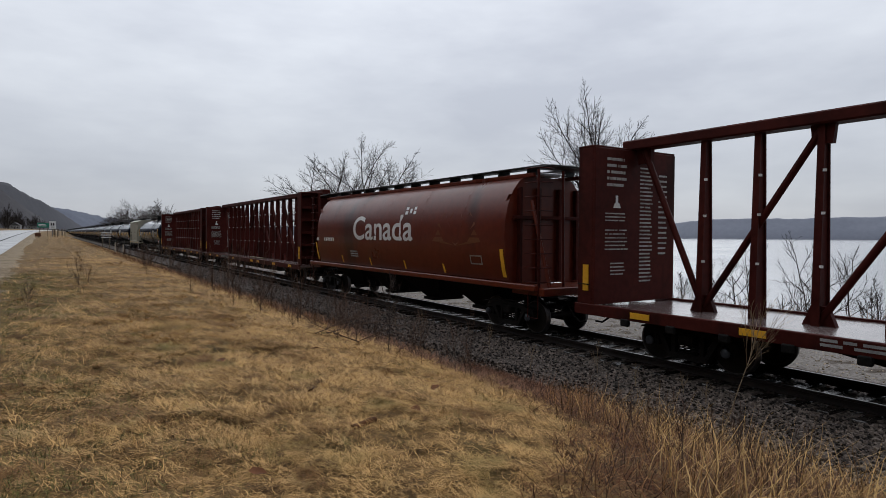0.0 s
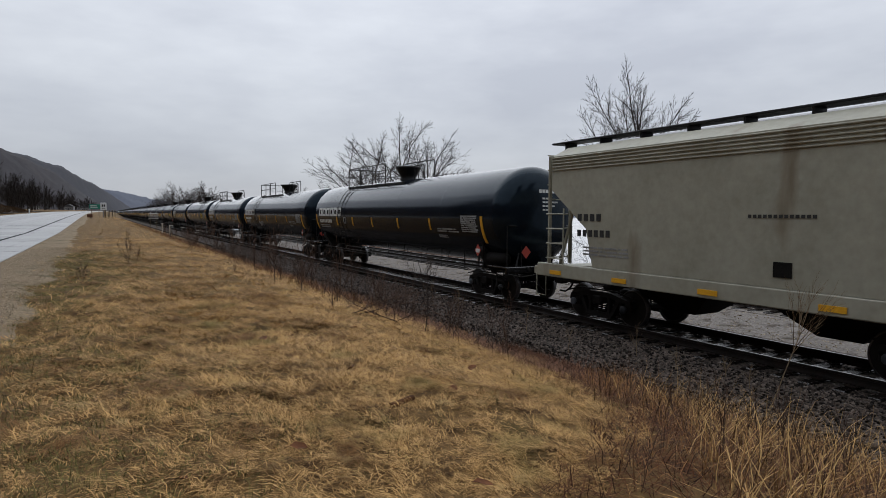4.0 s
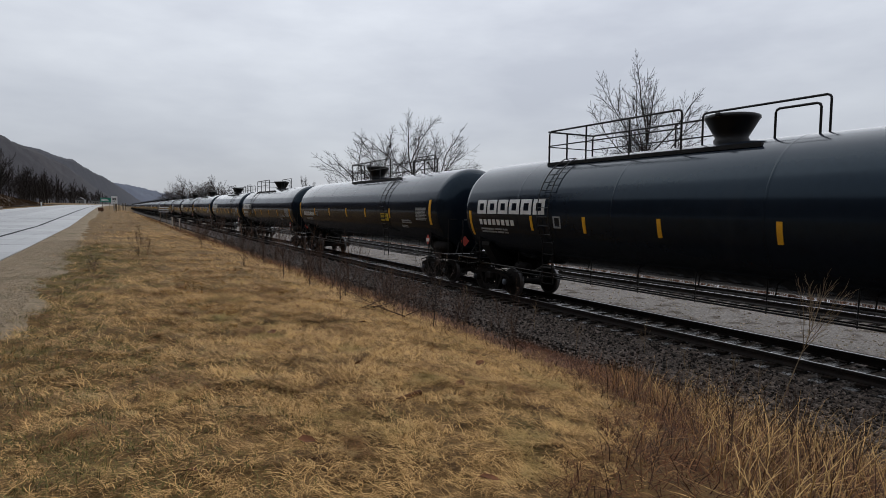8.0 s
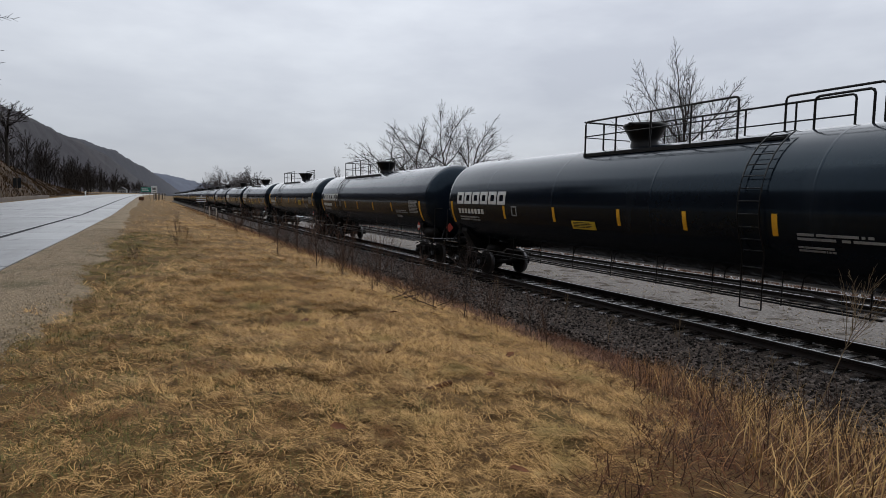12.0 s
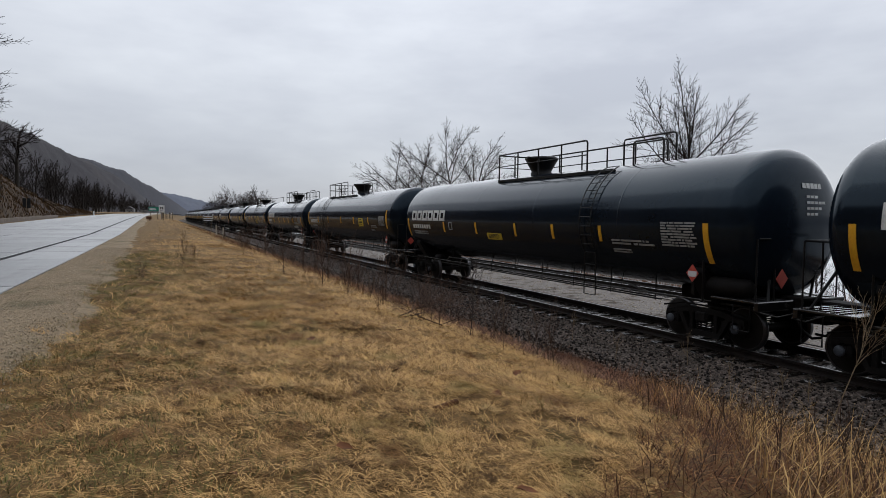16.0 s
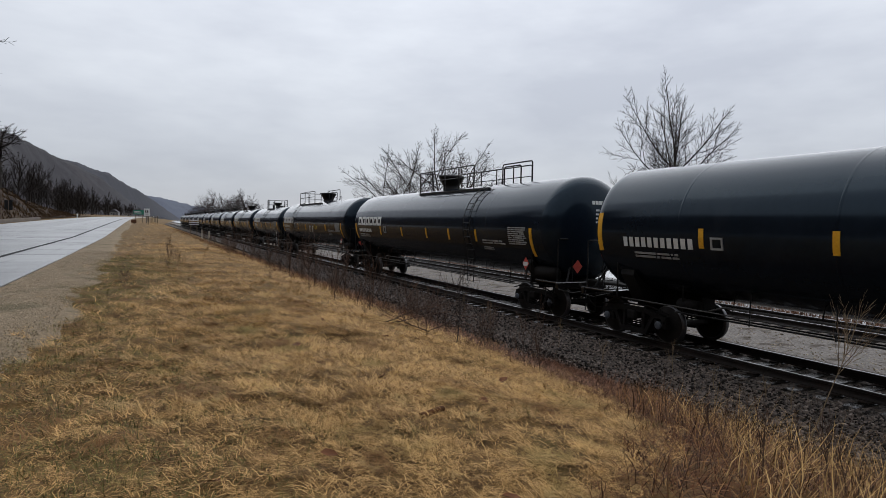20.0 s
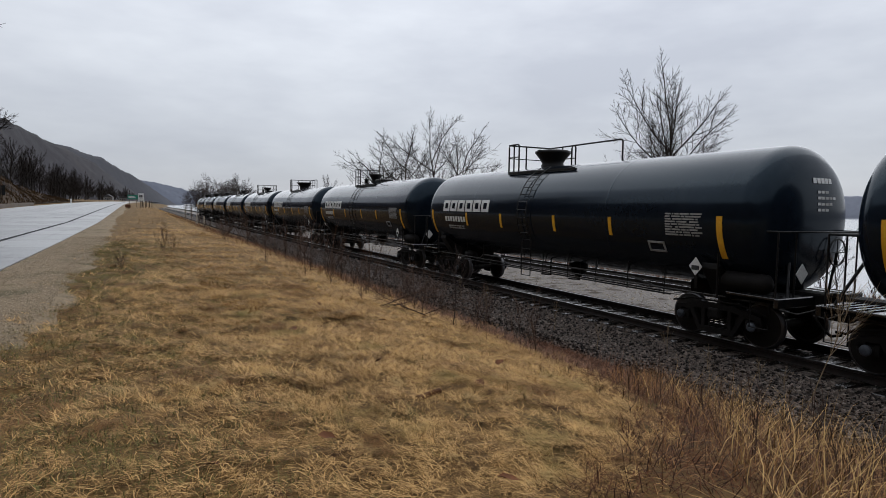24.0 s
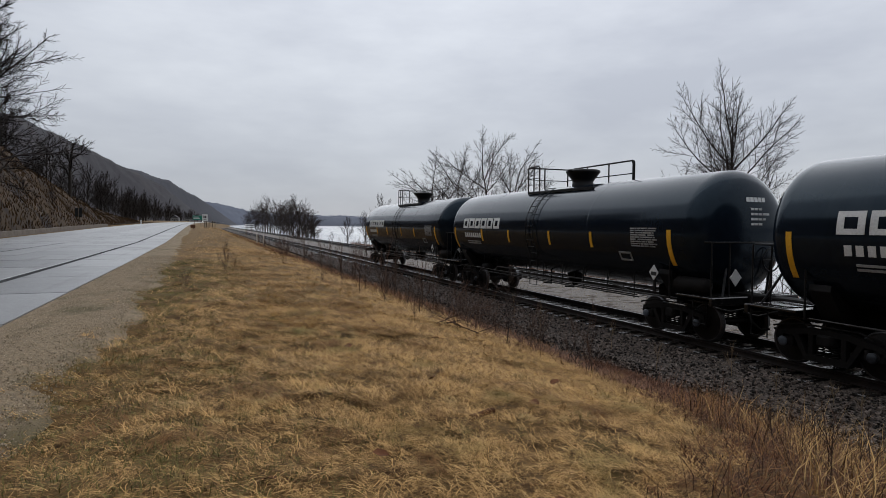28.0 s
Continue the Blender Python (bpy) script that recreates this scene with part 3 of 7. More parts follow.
def build_cut_bank():
    ys = spaced((-60, 40, 8), (40, 240, 1.6), (240, 330, 6))
    us = np.r_[np.linspace(0, 1.0, 20), np.linspace(1.15, 3.0, 7)]
    V = []
    for y in ys:
        for u in us:
            x = float(road_edge(y)) - 17.0 - 13.0 * u
            V.append((x, y, bank_top(x, y)))
    nx = len(us)
    i = np.arange((len(ys) - 1) * nx).reshape(len(ys) - 1, nx)[:, :-1].ravel()
    ob = part("cut_bank", array_mesh("cut_bank", np.array(V), np.c_[i, i + nx, i + nx + 1, i + 1], True), M_CUTBANK)
    tagged(ob, "rough rust-brown grassy cut bank beside the road", "embankment", kind="structure")
    rng = np.random.RandomState(4)
    P = np.array(V).reshape(len(ys), nx, 3)
    W, F = [], []
    for _ in range(20000):
        j, k = rng.randint(10, len(ys) - 14), rng.randint(0, nx - 8)
        a, b = rng.uniform(0, 1, 2)
        p = P[j, k] * (1 - a) * (1 - b) + P[j + 1, k] * a * (1 - b) + P[j, k + 1] * (1 - a) * b + P[j + 1, k + 1] * a * b
        h = rng.uniform(0.2, 0.6)
        t = rng.uniform(-0.4, 0.4, 2) * h
        w = rng.uniform(0.03, 0.09)
        k0 = len(W)
        W += [p + np.array([-w, 0, -0.05]), p + np.array([w, 0, -0.05]), p + np.array([t[0], t[1], h])]
        F.append((k0, k0 + 1, k0 + 2))
    ob = part("bank_grass", array_mesh("bank_grass", np.array(W), np.array(F)), M_CUTGRASS)
    tagged(ob, "tall rust-brown dead grass on the cut bank", "grass", kind="stuff")


M_CUTGRASS = surface("rust_brown_grass", (0.026, 0.015, 0.008), (0.082, 0.047, 0.021), 0.15, island=0.6, world_space=True)


# ---- road ----
ROAD_Z = 1.05


def road_strip(name, d0, d1, y0, y1, z, thick, step=2.0):
    s = Shape()
    ys = list(np.arange(y0, y1, step)) + [y1]
    vs = []
    for y in ys:
        e = float(road_edge(y))
        u = z + float(road_rise(y))
        vs += [(e + d0, y, u), (e + d1, y, u), (e + d1, y, u - thick), (e + d0, y, u - thick)]
    fs = []
    for i in range(len(ys) - 1):
        a, b = i * 4, i * 4 + 4
        fs += [(a, a + 1, b + 1, b), (a + 1, a + 2, b + 2, b + 1), (a + 2, a + 3, b + 3, b + 2), (a + 3, a, b, b + 3)]
    fs += [(3, 2, 1, 0), (len(vs) - 4, len(vs) - 3, len(vs) - 2, len(vs) - 1)]
    return s.add(vs, fs)


def build_road():
    base = part("road", road_strip("road", -14.98, -0.02, -120, 1500, ROAD_Z - 0.035, 0.14, 10.0), M_TAR)
    tagged(base, "wet pale concrete highway with dark tarred joints", "road", kind="structure")
    lanes = (-15.0, -11.3, -7.6, -5.9, -2.25, 0.0)
    rng = random.Random(5)
    y0 = 2.0
    while y0 < 92:
        for a, b in zip(lanes, lanes[1:]):
            s = road_strip("slab", a + (0.06 if a == -2.25 else 0.022), b - (0.13 if b == -2.25 else 0.022), y0 + 0.03, y0 + 4.97, ROAD_Z + rng.uniform(-0.004, 0.003), 0.06, 4.94)
            part("concrete_slab", s, M_CONCRETE, base)
        y0 += 5.0
    for a, b in zip(lanes, lanes[1:]):
        s = Shape()
        y = 92.0
        while y < 1480:
            n = 5.0 if y < 200 else 40.0
            q = road_strip("slab", a + (0.10 if a == -2.25 else 0.03), b - (0.16 if b == -2.25 else 0.03), y + 0.05, y + n - 0.04, ROAD_Z, 0.06, n - 0.08)
            s.add(q.v, q.f)
            y += n
        part("far_slabs", s, M_CONCRETE, base)
        s = Shape()
        q = road_strip("slab", a + 0.03, b - 0.03, -119, 1.95, ROAD_Z, 0.06, 5.0)
        part("rear_slabs", q, M_CONCRETE, base)
    part("edge_line", road_strip("edge_line", -2.52, -2.45, -60, 420, ROAD_Z + 0.008, 0.006, 5.0), M_LINE, base, "worn white edge line")
    part("joint_seal", road_strip("joint_seal", -2.43, -2.20, -60, 420, ROAD_Z + 0.006, 0.006, 5.0), M_TAR, base, "dark tarred lane joint")
    part("centre_line", road_strip("centre_line", -7.72, -7.66, -60, 60, ROAD_Z + 0.008, 0.006, 5.0), M_TAR, base)
    # gravel shoulder
    xs = np.linspace(0, 1, 9)
    ys = spaced((-60, 2, 4), (2, 60, 0.5), (60, 700, 10))
    V = []
    for y in ys:
        e = float(road_edge(y))
        w = 1.95 - 0.012 * max(0.0, min(y, 70) - 14) + 0.16 * math.sin(y * 0.7) + 0.12 * math.sin(y * 2.1 + 1)
        for q in xs:
            x = e - 0.05 + (w + 0.05) * q
            z = float(land(np.array(x), np.array(y))) + 0.05 * (1 - q) ** 0.5 + 0.012 - 0.05 * max(0, q - 0.8) * 5 + 0.012 * noise.noise(Vector((x * 2, y * 2, 0)))
            V.append((x, y, z))
    nx = len(xs)
    i = np.arange((len(ys) - 1) * nx).reshape(len(ys) - 1, nx)[:, :-1].ravel()
    ob = part("gravel_shoulder", array_mesh("gravel_shoulder", np.array(V), np.c_[i, i + 1, i + nx + 1, i + nx], True), M_GRAVEL)
    tagged(ob, "tan gravel shoulder between the concrete road and the grass", "shoulder", kind="structure")
    ob = part("verge_wall", road_strip("verge_wall", -16.4, -15.9, 5, 150, 1.62, 0.75, 5.0), M_CONCRETE_OLD)
    tagged(ob, "low weathered concrete barrier on the far road edge", "barrier", kind="structure")


M_CONCRETE_OLD = surface("old_concrete", (0.12, 0.10, 0.085), (0.21, 0.18, 0.15), 1.2, world_space=True, bump=0.3, dirt=(0.13, 0.10, 0.075), dirt_scale=0.8, dirt_cover=0.55)


# ---- railway bed ----
def rail_profile():
    half = [(-0.075, -0.172), (-0.075, -0.160), (-0.020, -0.145), (-0.009, -0.125), (-0.009, -0.055), (-0.036, -0.042), (-0.036, -0.010), (-0.028, -0.001)]
    return half + [(-a, b) for a, b in half[::-1]]


def build_track(name, cx, top, y0, y1, label, tie_from, tie_to):
    base = Shape()
    ys = [y0, y1]
    out = [(-2.9, -0.42), (-1.55, -0.235), (1.55, -0.235), (2.9, -0.42), (2.9, -0.6), (-2.9, -0.6)] if name == "railway_track" else [(-1.5, -0.225), (1.5, -0.225), (1.5, -0.5), (-1.5, -0.5)]
    base.prism([(cx + a, top + b) for a, b in out], "y", y0, y1)
    track = part(name, base, M_BALLAST if name == "railway_track" else M_YARD)
    tagged(track, label, "railway track", kind="structure")
    for s in (-1, 1):
        r = Shape().prism([(cx + s * GAUGE / 2 + a, top + b) for a, b in rail_profile()], "y", y0, y1)
        rail = part("rail", r, M_RAIL_SIDE, track, "rust-brown steel rail")
        part("rail_head", Shape().prism([(cx + s * GAUGE / 2 + a, top + b) for a, b in ((-0.027, 0.0), (-0.018, 0.004), (0.018, 0.004), (0.027, 0.0))], "y", y0, y1), M_RAIL_TOP, rail, "polished running surface")
    tie = Shape().box((0, 0, 0), (2.6, 0.22, 0.17), bevel=0.015).mesh("tie")
    tie.materials.append(M_TIE)
    plate = Shape().box((0, 0, 0), (0.36, 0.19, 0.02), bevel=0.005).mesh("tie_plate")
    plate.materials.append(M_PLATE)
    rng = random.Random(3)
    far = Shape()
    y = y0
    k = 0
    while y < min(y1, 320):
        yaw = rng.uniform(-1.2, 1.2)
        dz = rng.uniform(-0.012, 0.006)
        m = pose(cx + rng.uniform(-0.05, 0.05), y, top - 0.172 - 0.02 - 0.085 + dz, 0, 0, yaw)
        if tie_from <= y <= tie_to:
            part("tie", tie, M_TIE, track, at=m)
            for s in (-1, 1):
                part("tie_plate", plate, M_PLATE, track, at=pose(cx + s * GAUGE / 2, y, top - 0.182, 0, 0, 0))
        else:
            far.box((cx, y, top - 0.277 + dz), (2.6, 0.22, 0.17))
        y += 0.55
    part("far_ties", far, M_TIE, track)
    return track


def stones(name, n, place, size, material, label, seed):
    """Many small angular stones as one sheet of loose material; their undersides are left out."""
    rng = np.random.RandomState(seed)
    base = np.array([(x, y, z) for x in (-1, 1) for y in (-1, 1) for z in (-1, 1)]) * 0.8
    fa = np.array([(0, 1, 3), (0, 3, 2), (4, 6, 7), (4, 7, 5), (0, 4, 5), (0, 5, 1), (2, 3, 7), (2, 7, 6), (1, 5, 7), (1, 7, 3)])
    P = place(rng, n)
    n = len(P)
    S = rng.uniform(*size, (n, 1, 1)) * rng.uniform(0.6, 1.25, (n, 1, 3))
    V = base[None] * S * rng.uniform(0.55, 1.25, (n, 8, 1)) + rng.normal(0, 0.12, (n, 8, 3)) * S
    a, b = rng.uniform(0, math.tau, n), rng.uniform(-0.6, 0.6, n)
    ca, sa, cb, sb = np.cos(a)[:, None], np.sin(a)[:, None], np.cos(b)[:, None], np.sin(b)[:, None]
    x, y, z = V[..., 0] * ca - V[..., 1] * sa, V[..., 0] * sa + V[..., 1] * ca, V[..., 2]
    y, z = y * cb - z * sb, y * sb + z * cb
    V = np.stack([x, y, z], -1) + P[:, None, :]
    F = fa[None] + 8 * np.arange(n)[:, None, None]
    ob = part(name, array_mesh(name, V.reshape(-1, 3), F.reshape(-1, 3)), material)
    tagged(ob, label, "gravel", kind="stuff")


def build_railway():
    build_track("railway_track", TRACK_X, RAIL_Z, -60, 1600, "single main line on dark crushed-stone ballast with wooden ties", -8, 75)
    build_track("siding_track", YARD_X, YARD_Z, -60, 1600, "low siding with rails set in pale gravel", 0, 75)
    xs = spaced((13.0, 24.4, 0.6),)
    ys = spaced((-60, 0, 10), (0, 60, 0.8), (60, 1600, 20))

    def pad(X, Y):
        return ramp(X, ((13.0, -0.62), (14.3, -0.50), (15.2, -0.44), (17.9, -0.375), (21.6, -0.375), (23.0, -0.48), (24.4, -0.95))) + 0.03 * wave(X, Y, 9, 1.0)
    ob = part("gravel_yard", grid_mesh("gravel_yard", xs, ys, pad), M_YARD)
    tagged(ob, "wide pale gravel strip between the tracks", "gravel strip", kind="structure")

    def bed(X):
        return ramp(X, ((8.0, -0.64), (8.4, -0.56), (9.25, -0.44), (10.6, -0.245), (13.7, -0.245), (15.0, -0.42)))

    def shoulder(rng, n):
        y = 1.5 + 60 * rng.uniform(0, 1, n) ** 1.7
        x = rng.uniform(8.1, 10.95, n)
        e = 8.6 + 0.35 * np.sin(y * 0.9) + 0.25 * np.sin(y * 2.3)
        keep = (x > e) | (rng.uniform(0, 1, n) < 0.25)
        x, y = x[keep], y[keep]
        return np.c_[x, y, bed(x) + rng.uniform(-0.02, 0.03, len(x))]

    def between(rng, n):
        y = 1.5 + 55 * rng.uniform(0, 1, n) ** 1.6
        x = rng.uniform(10.9, 13.6, n)
        return np.c_[x, y, np.full(n, -0.25) + rng.uniform(-0.03, 0.015, n)]

    def yard(rng, n):
        y = 3 + 45 * rng.uniform(0, 1, n) ** 1.5
        x = rng.uniform(13.6, 23, n)
        return np.c_[x, y, pad(x, y) + rng.uniform(-0.015, 0.006, n)]
    stones("ballast_stones", 48000, shoulder, (0.017, 0.036), M_STONE, "dark angular crushed-stone ballast along the track", 21)
    stones("crib_ballast", 6000, between, (0.024, 0.046), M_STONE, "dark ballast stones packed between the ties", 22)
    stones("yard_stones", 9000, yard, (0.012, 0.030), M_PEBBLE, "pale loose gravel on the strip between tracks", 23)


build_ground()
build_hills()
build_lake()
build_cut_bank()
build_road()
build_railway()

# ---- rolling stock: y is along the car, +y its rear, -x the side towards the road ----
def thing(name, label, category, group=""):
    ob = new(name)
    ob.empty_display_size = 0.3
    return tagged(ob, label, category, group)


WHEEL_R = 0.457


def wheelset_mesh():
    s = Shape()
    tread = [(0.0, 0.13), (0.0, WHEEL_R - 0.06), (0.02, WHEEL_R - 0.03), (0.0, WHEEL_R - 0.004), (0.09, WHEEL_R + 0.002), (0.105, WHEEL_R + 0.024), (0.135, WHEEL_R + 0.020), (0.135, WHEEL_R - 0.06), (0.085, 0.15), (0.085, 0.09)]
    for side in (-1, 1):
        s.lathe([(side * (GAUGE / 2 + 0.055 - a), r) for a, r in tread], "x", 32)
        s.lathe([(side * (GAUGE / 2 + 0.055), 0.13), (side * (GAUGE / 2 + 0.16), 0.105), (side * (GAUGE / 2 + 0.16), 0.0)], "x", 16)
        s.lathe([(side * (GAUGE / 2 + 0.17), 0.105), (side * (GAUGE / 2 + 0.33), 0.10), (side * (GAUGE / 2 + 0.35), 0.07), (side * (GAUGE / 2 + 0.35), 0.0)], "x", 12)
        for i in range(3):
            a = i * math.tau / 3
            s.box((side * (GAUGE / 2 + 0.355), math.cos(a) * 0.045, math.sin(a) * 0.045), (0.02, 0.026, 0.026))
    s.lathe([(-GAUGE / 2, 0.085), (GAUGE / 2, 0.085)], "x", 14)
    return s


def side_frame_shape(side):
    """A cast truck side: an arched top chord, a lower chord, two windows and a pedestal over each bearing."""
    s = Shape()
    x0, x1 = sorted((side * (GAUGE / 2 + 0.17), side * (GAUGE / 2 + 0.31)))
    wb = 0.89
    s.prism([(-wb - 0.20, 0.50), (-wb - 0.17, 0.66), (-wb + 0.05, 0.70), (-0.42, 0.80), (0.42, 0.80), (wb - 0.05, 0.70), (wb + 0.17, 0.66), (wb + 0.20, 0.50),
             (wb + 0.06, 0.50), (wb + 0.03, 0.60), (wb - 0.16, 0.60), (0.40, 0.68), (-0.40, 0.68), (-wb + 0.16, 0.60), (-wb - 0.03, 0.60), (-wb - 0.06, 0.50)], "x", x0, x1)
    s.prism([(-wb + 0.18, 0.62), (-wb + 0.30, 0.64), (-0.40, 0.28), (0.40, 0.28), (wb - 0.30, 0.64), (wb - 0.18, 0.62), (0.44, 0.16), (-0.44, 0.16)], "x", x0, x1)
    for e in (-1, 1):
        s.box(((x0 + x1) / 2, e * 0.33, 0.48), (x1 - x0, 0.10, 0.44), bevel=0.015)
        s.box(((x0 + x1) / 2, e * (wb + 0.13), 0.47), (x1 - x0, 0.09, 0.20), bevel=0.015)
        s.box(((x0 + x1) / 2, e * (wb - 0.14), 0.47), (x1 - x0, 0.09, 0.20), bevel=0.015)
    return s


def build_truck_parts():
    shapes = {}
    b = Shape()
    b.box((0, 0, 0.60), (GAUGE + 0.75, 0.34, 0.20), bevel=0.03)
    for e in (-1, 1):
        b.box((e * (GAUGE / 2 + 0.36), 0, 0.60), (0.10, 0.30, 0.22), bevel=0.03)
        b.tube([(e * 1.06, -1.15, 0.74), (e * 1.06, -0.6, 0.86), (e * 1.06, 0.6, 0.86), (e * 1.06, 1.15, 0.74)], 0.022, 5)
        b.box((e * 0.55, 0, 0.90), (0.5, 0.26, 0.14), bevel=0.02)
    b.lathe([(0.66, 0.0), (0.66, 0.21), (0.80, 0.20), (0.80, 0.0)], "z", 20)
    b.tube([(-0.65, -0.55, 0.42), (0.65, -0.55, 0.42)], 0.05, 8)
    b.tube([(-0.65, 0.55, 0.42), (0.65, 0.55, 0.42)], 0.05, 8)
    for e in (-1, 1):
        for x in (-0.75, 0.75):
            b.box((x, e * 0.47, 0.45), (0.10, 0.09, 0.34), bevel=0.01)
    shapes["truck"] = b.mesh("truck")
    shapes["left"] = side_frame_shape(-1).mesh("side_frame")
    shapes["right"] = side_frame_shape(1).mesh("side_frame")
    shapes["wheelset"] = wheelset_mesh().mesh("wheelset")
    sp = Shape()
    sp.tube([(math.cos(i * 1.25) * 0.062, math.sin(i * 1.25) * 0.062, 0.28 + i * 0.0105) for i in range(21)], 0.015, 4)
    shapes["spring"] = sp.mesh("spring")
    shapes["cap"] = Shape().lathe([(-0.03, 0.0), (-0.03, 0.085), (-0.01, 0.10), (0.01, 0.10), (0.03, 0.085), (0.03, 0.0)], "x", 14).mesh("bearing_cap")
    for key, me in shapes.items():
        me.materials.append(M_WHEEL if key == "wheelset" else M_CAP if key == "cap" else M_GRIME)
    return shapes


TRUCK = build_truck_parts()
TRUCK["wheelset"].materials.append(M_TREAD)
for face in TRUCK["wheelset"].polygons:
    c = face.center
    if math.hypot(c.y, c.z) > WHEEL_R - 0.028 and abs(c.x) < GAUGE / 2 + 0.06:
        face.material_index = 1


def add_truck(car, y):
    t = part("truck", TRUCK["truck"], M_GRIME, car, "grimy cast-steel truck", at=pose(0, y, 0))
    part("side_frame", TRUCK["left"], M_GRIME, t)
    part("side_frame", TRUCK["right"], M_GRIME, t)
    for e in (-1, 1):
        for k in (-0.15, 0.0, 0.15):
            part("spring", TRUCK["spring"], M_GRIME, t, at=pose(e * (GAUGE / 2 + 0.24), k, 0))
        for q in (-1, 1):
            part("bearing_cap", TRUCK["cap"], M_CAP, t, at=pose(q * (GAUGE / 2 + 0.365), e * 0.89, WHEEL_R))
        part("wheelset", TRUCK["wheelset"], M_WHEEL, t, "steel wheels on an axle", at=pose(0, e * 0.89, WHEEL_R))
    return t


def coupler_shape():
    s = Shape()
    s.box((0, -0.45, 0.84), (0.16, 0.9, 0.16), bevel=0.02)
    s.box((0.02, 0.06, 0.84), (0.30, 0.24, 0.28), bevel=0.05)
    s.box((-0.10, 0.20, 0.84), (0.10, 0.20, 0.28), bevel=0.04)
    s.box((0.12, 0.22, 0.84), (0.09, 0.16, 0.24), bevel=0.04)
    s.tube([(0.28, -0.15, 0.80), (0.30, 0.05, 0.55), (0.26, 0.22, 0.42), (0.12, 0.34, 0.45)], 0.03, 6)
    return s


COUPLER = coupler_shape().mesh("coupler")
COUPLER.materials.append(M_GRIME)


def add_couplers(car, half):
    part("coupler", COUPLER, M_GRIME, car, at=pose(0, half - 0.28, 0))
    part("coupler", COUPLER, M_GRIME, car, at=pose(0, -half + 0.28, 0, 0, 0, 180))


def bars(s, y0, y1, z0, z1, put, rows, fill=0.72, words=3, seed=0, chars=0, thick=0.01):
    """Lines of writing as small raised bars between y0 (rear) and y1, on a side given by put(y, z)."""
    rng = random.Random(seed)
    h = (z1 - z0) / rows
    for r in range(rows):
        zt = z1 - r * h
        zb = zt - h * fill
        if chars:
            w = (y0 - y1) / chars
            cells = [(y0 - i * w, y0 - i * w - w * 0.64) for i in range(chars)]
        else:
            cut = sorted(rng.uniform(0.12, 0.88) for _ in range(words - 1))
            cut = [0.0] + cut + [rng.uniform(0.8, 1.0)]
            cells = [(y0 - (y0 - y1) * (a + 0.015), y0 - (y0 - y1) * (b - 0.015)) for a, b in zip(cut, cut[1:]) if b - a > 0.05]
        for a, b in cells:
            vs = [put(a, zb, thick), put(b, zb, thick), put(b, zt, thick), put(a, zt, thick), put(a, zb, 0), put(b, zb, 0), put(b, zt, 0), put(a, zt, 0)]
            s.add(vs, [(3, 2, 1, 0), (0, 1, 5, 4), (2, 3, 7, 6), (1, 2, 6, 5), (3, 0, 4, 7)])
    return s


class Tank:
    """Radius, axis height and half length of a shell, with its side surface towards -x."""

    def __init__(self, r, zc, half):
        self.r, self.zc, self.half = r, zc, half

    def put(self, y, z, out=0.0):
        q = max(-0.999, min(0.999, (z - self.zc) / self.r))
        a = math.asin(q)
        rr = self.r + out
        return (-rr * math.cos(a), y, self.zc + rr * math.sin(a))

    def patch(self, s, y0, y1, z0, z1, out=0.012, n=6):
        """A thin raised panel that follows the shell."""
        zs = [z0 + (z1 - z0) * i / n for i in range(n + 1)]
        vs = []
        for z in zs:
            vs += [self.put(y0, z, out), self.put(y1, z, out), self.put(y1, z, -0.004), self.put(y0, z, -0.004)]
        fs = []
        for i in range(n):
            a, b = i * 4, i * 4 + 4
            fs += [(b, b + 1, a + 1, a), (a + 1, b + 1, b + 2, a + 2), (a, a + 3, b + 3, b)]
        e = n * 4
        fs += [(0, 1, 2, 3), (e + 3, e + 2, e + 1, e)]
        return s.add(vs, fs)


def head_profile(half, r, depth):
    """Shell and its two dished ends."""
    out = []
    for i in range(11):
        a = math.pi / 2 * i / 10
        out.append((-half - depth * max(math.cos(a), 0.0) ** 0.78, r * math.sin(a) ** 0.78))
    for y in np.linspace(-half, half, 9)[1:-1]:
        out.append((float(y), r))
    for i in range(11):
        a = math.pi / 2 * (1 - i / 10)
        out.append((half + depth * max(math.cos(a), 0.0) ** 0.78, r * math.sin(a) ** 0.78))
    return out


def rail_run(s, pts, r=0.027):
    s.tube(pts, r, 6)


def bent(x, y0, y1, z0, z1, c=0.08):
    """A hoop standing on a deck, with rounded upper corners."""
    d = 1 if y1 > y0 else -1
    return [(x, y0, z0), (x, y0, z1 - c), (x, y0 + d * c * 0.3, z1 - c * 0.3), (x, y0 + d * c, z1), (x, y1 - d * c, z1), (x, y1 - d * c * 0.3, z1 - c * 0.3), (x, y1, z1 - c), (x, y1, z0)]


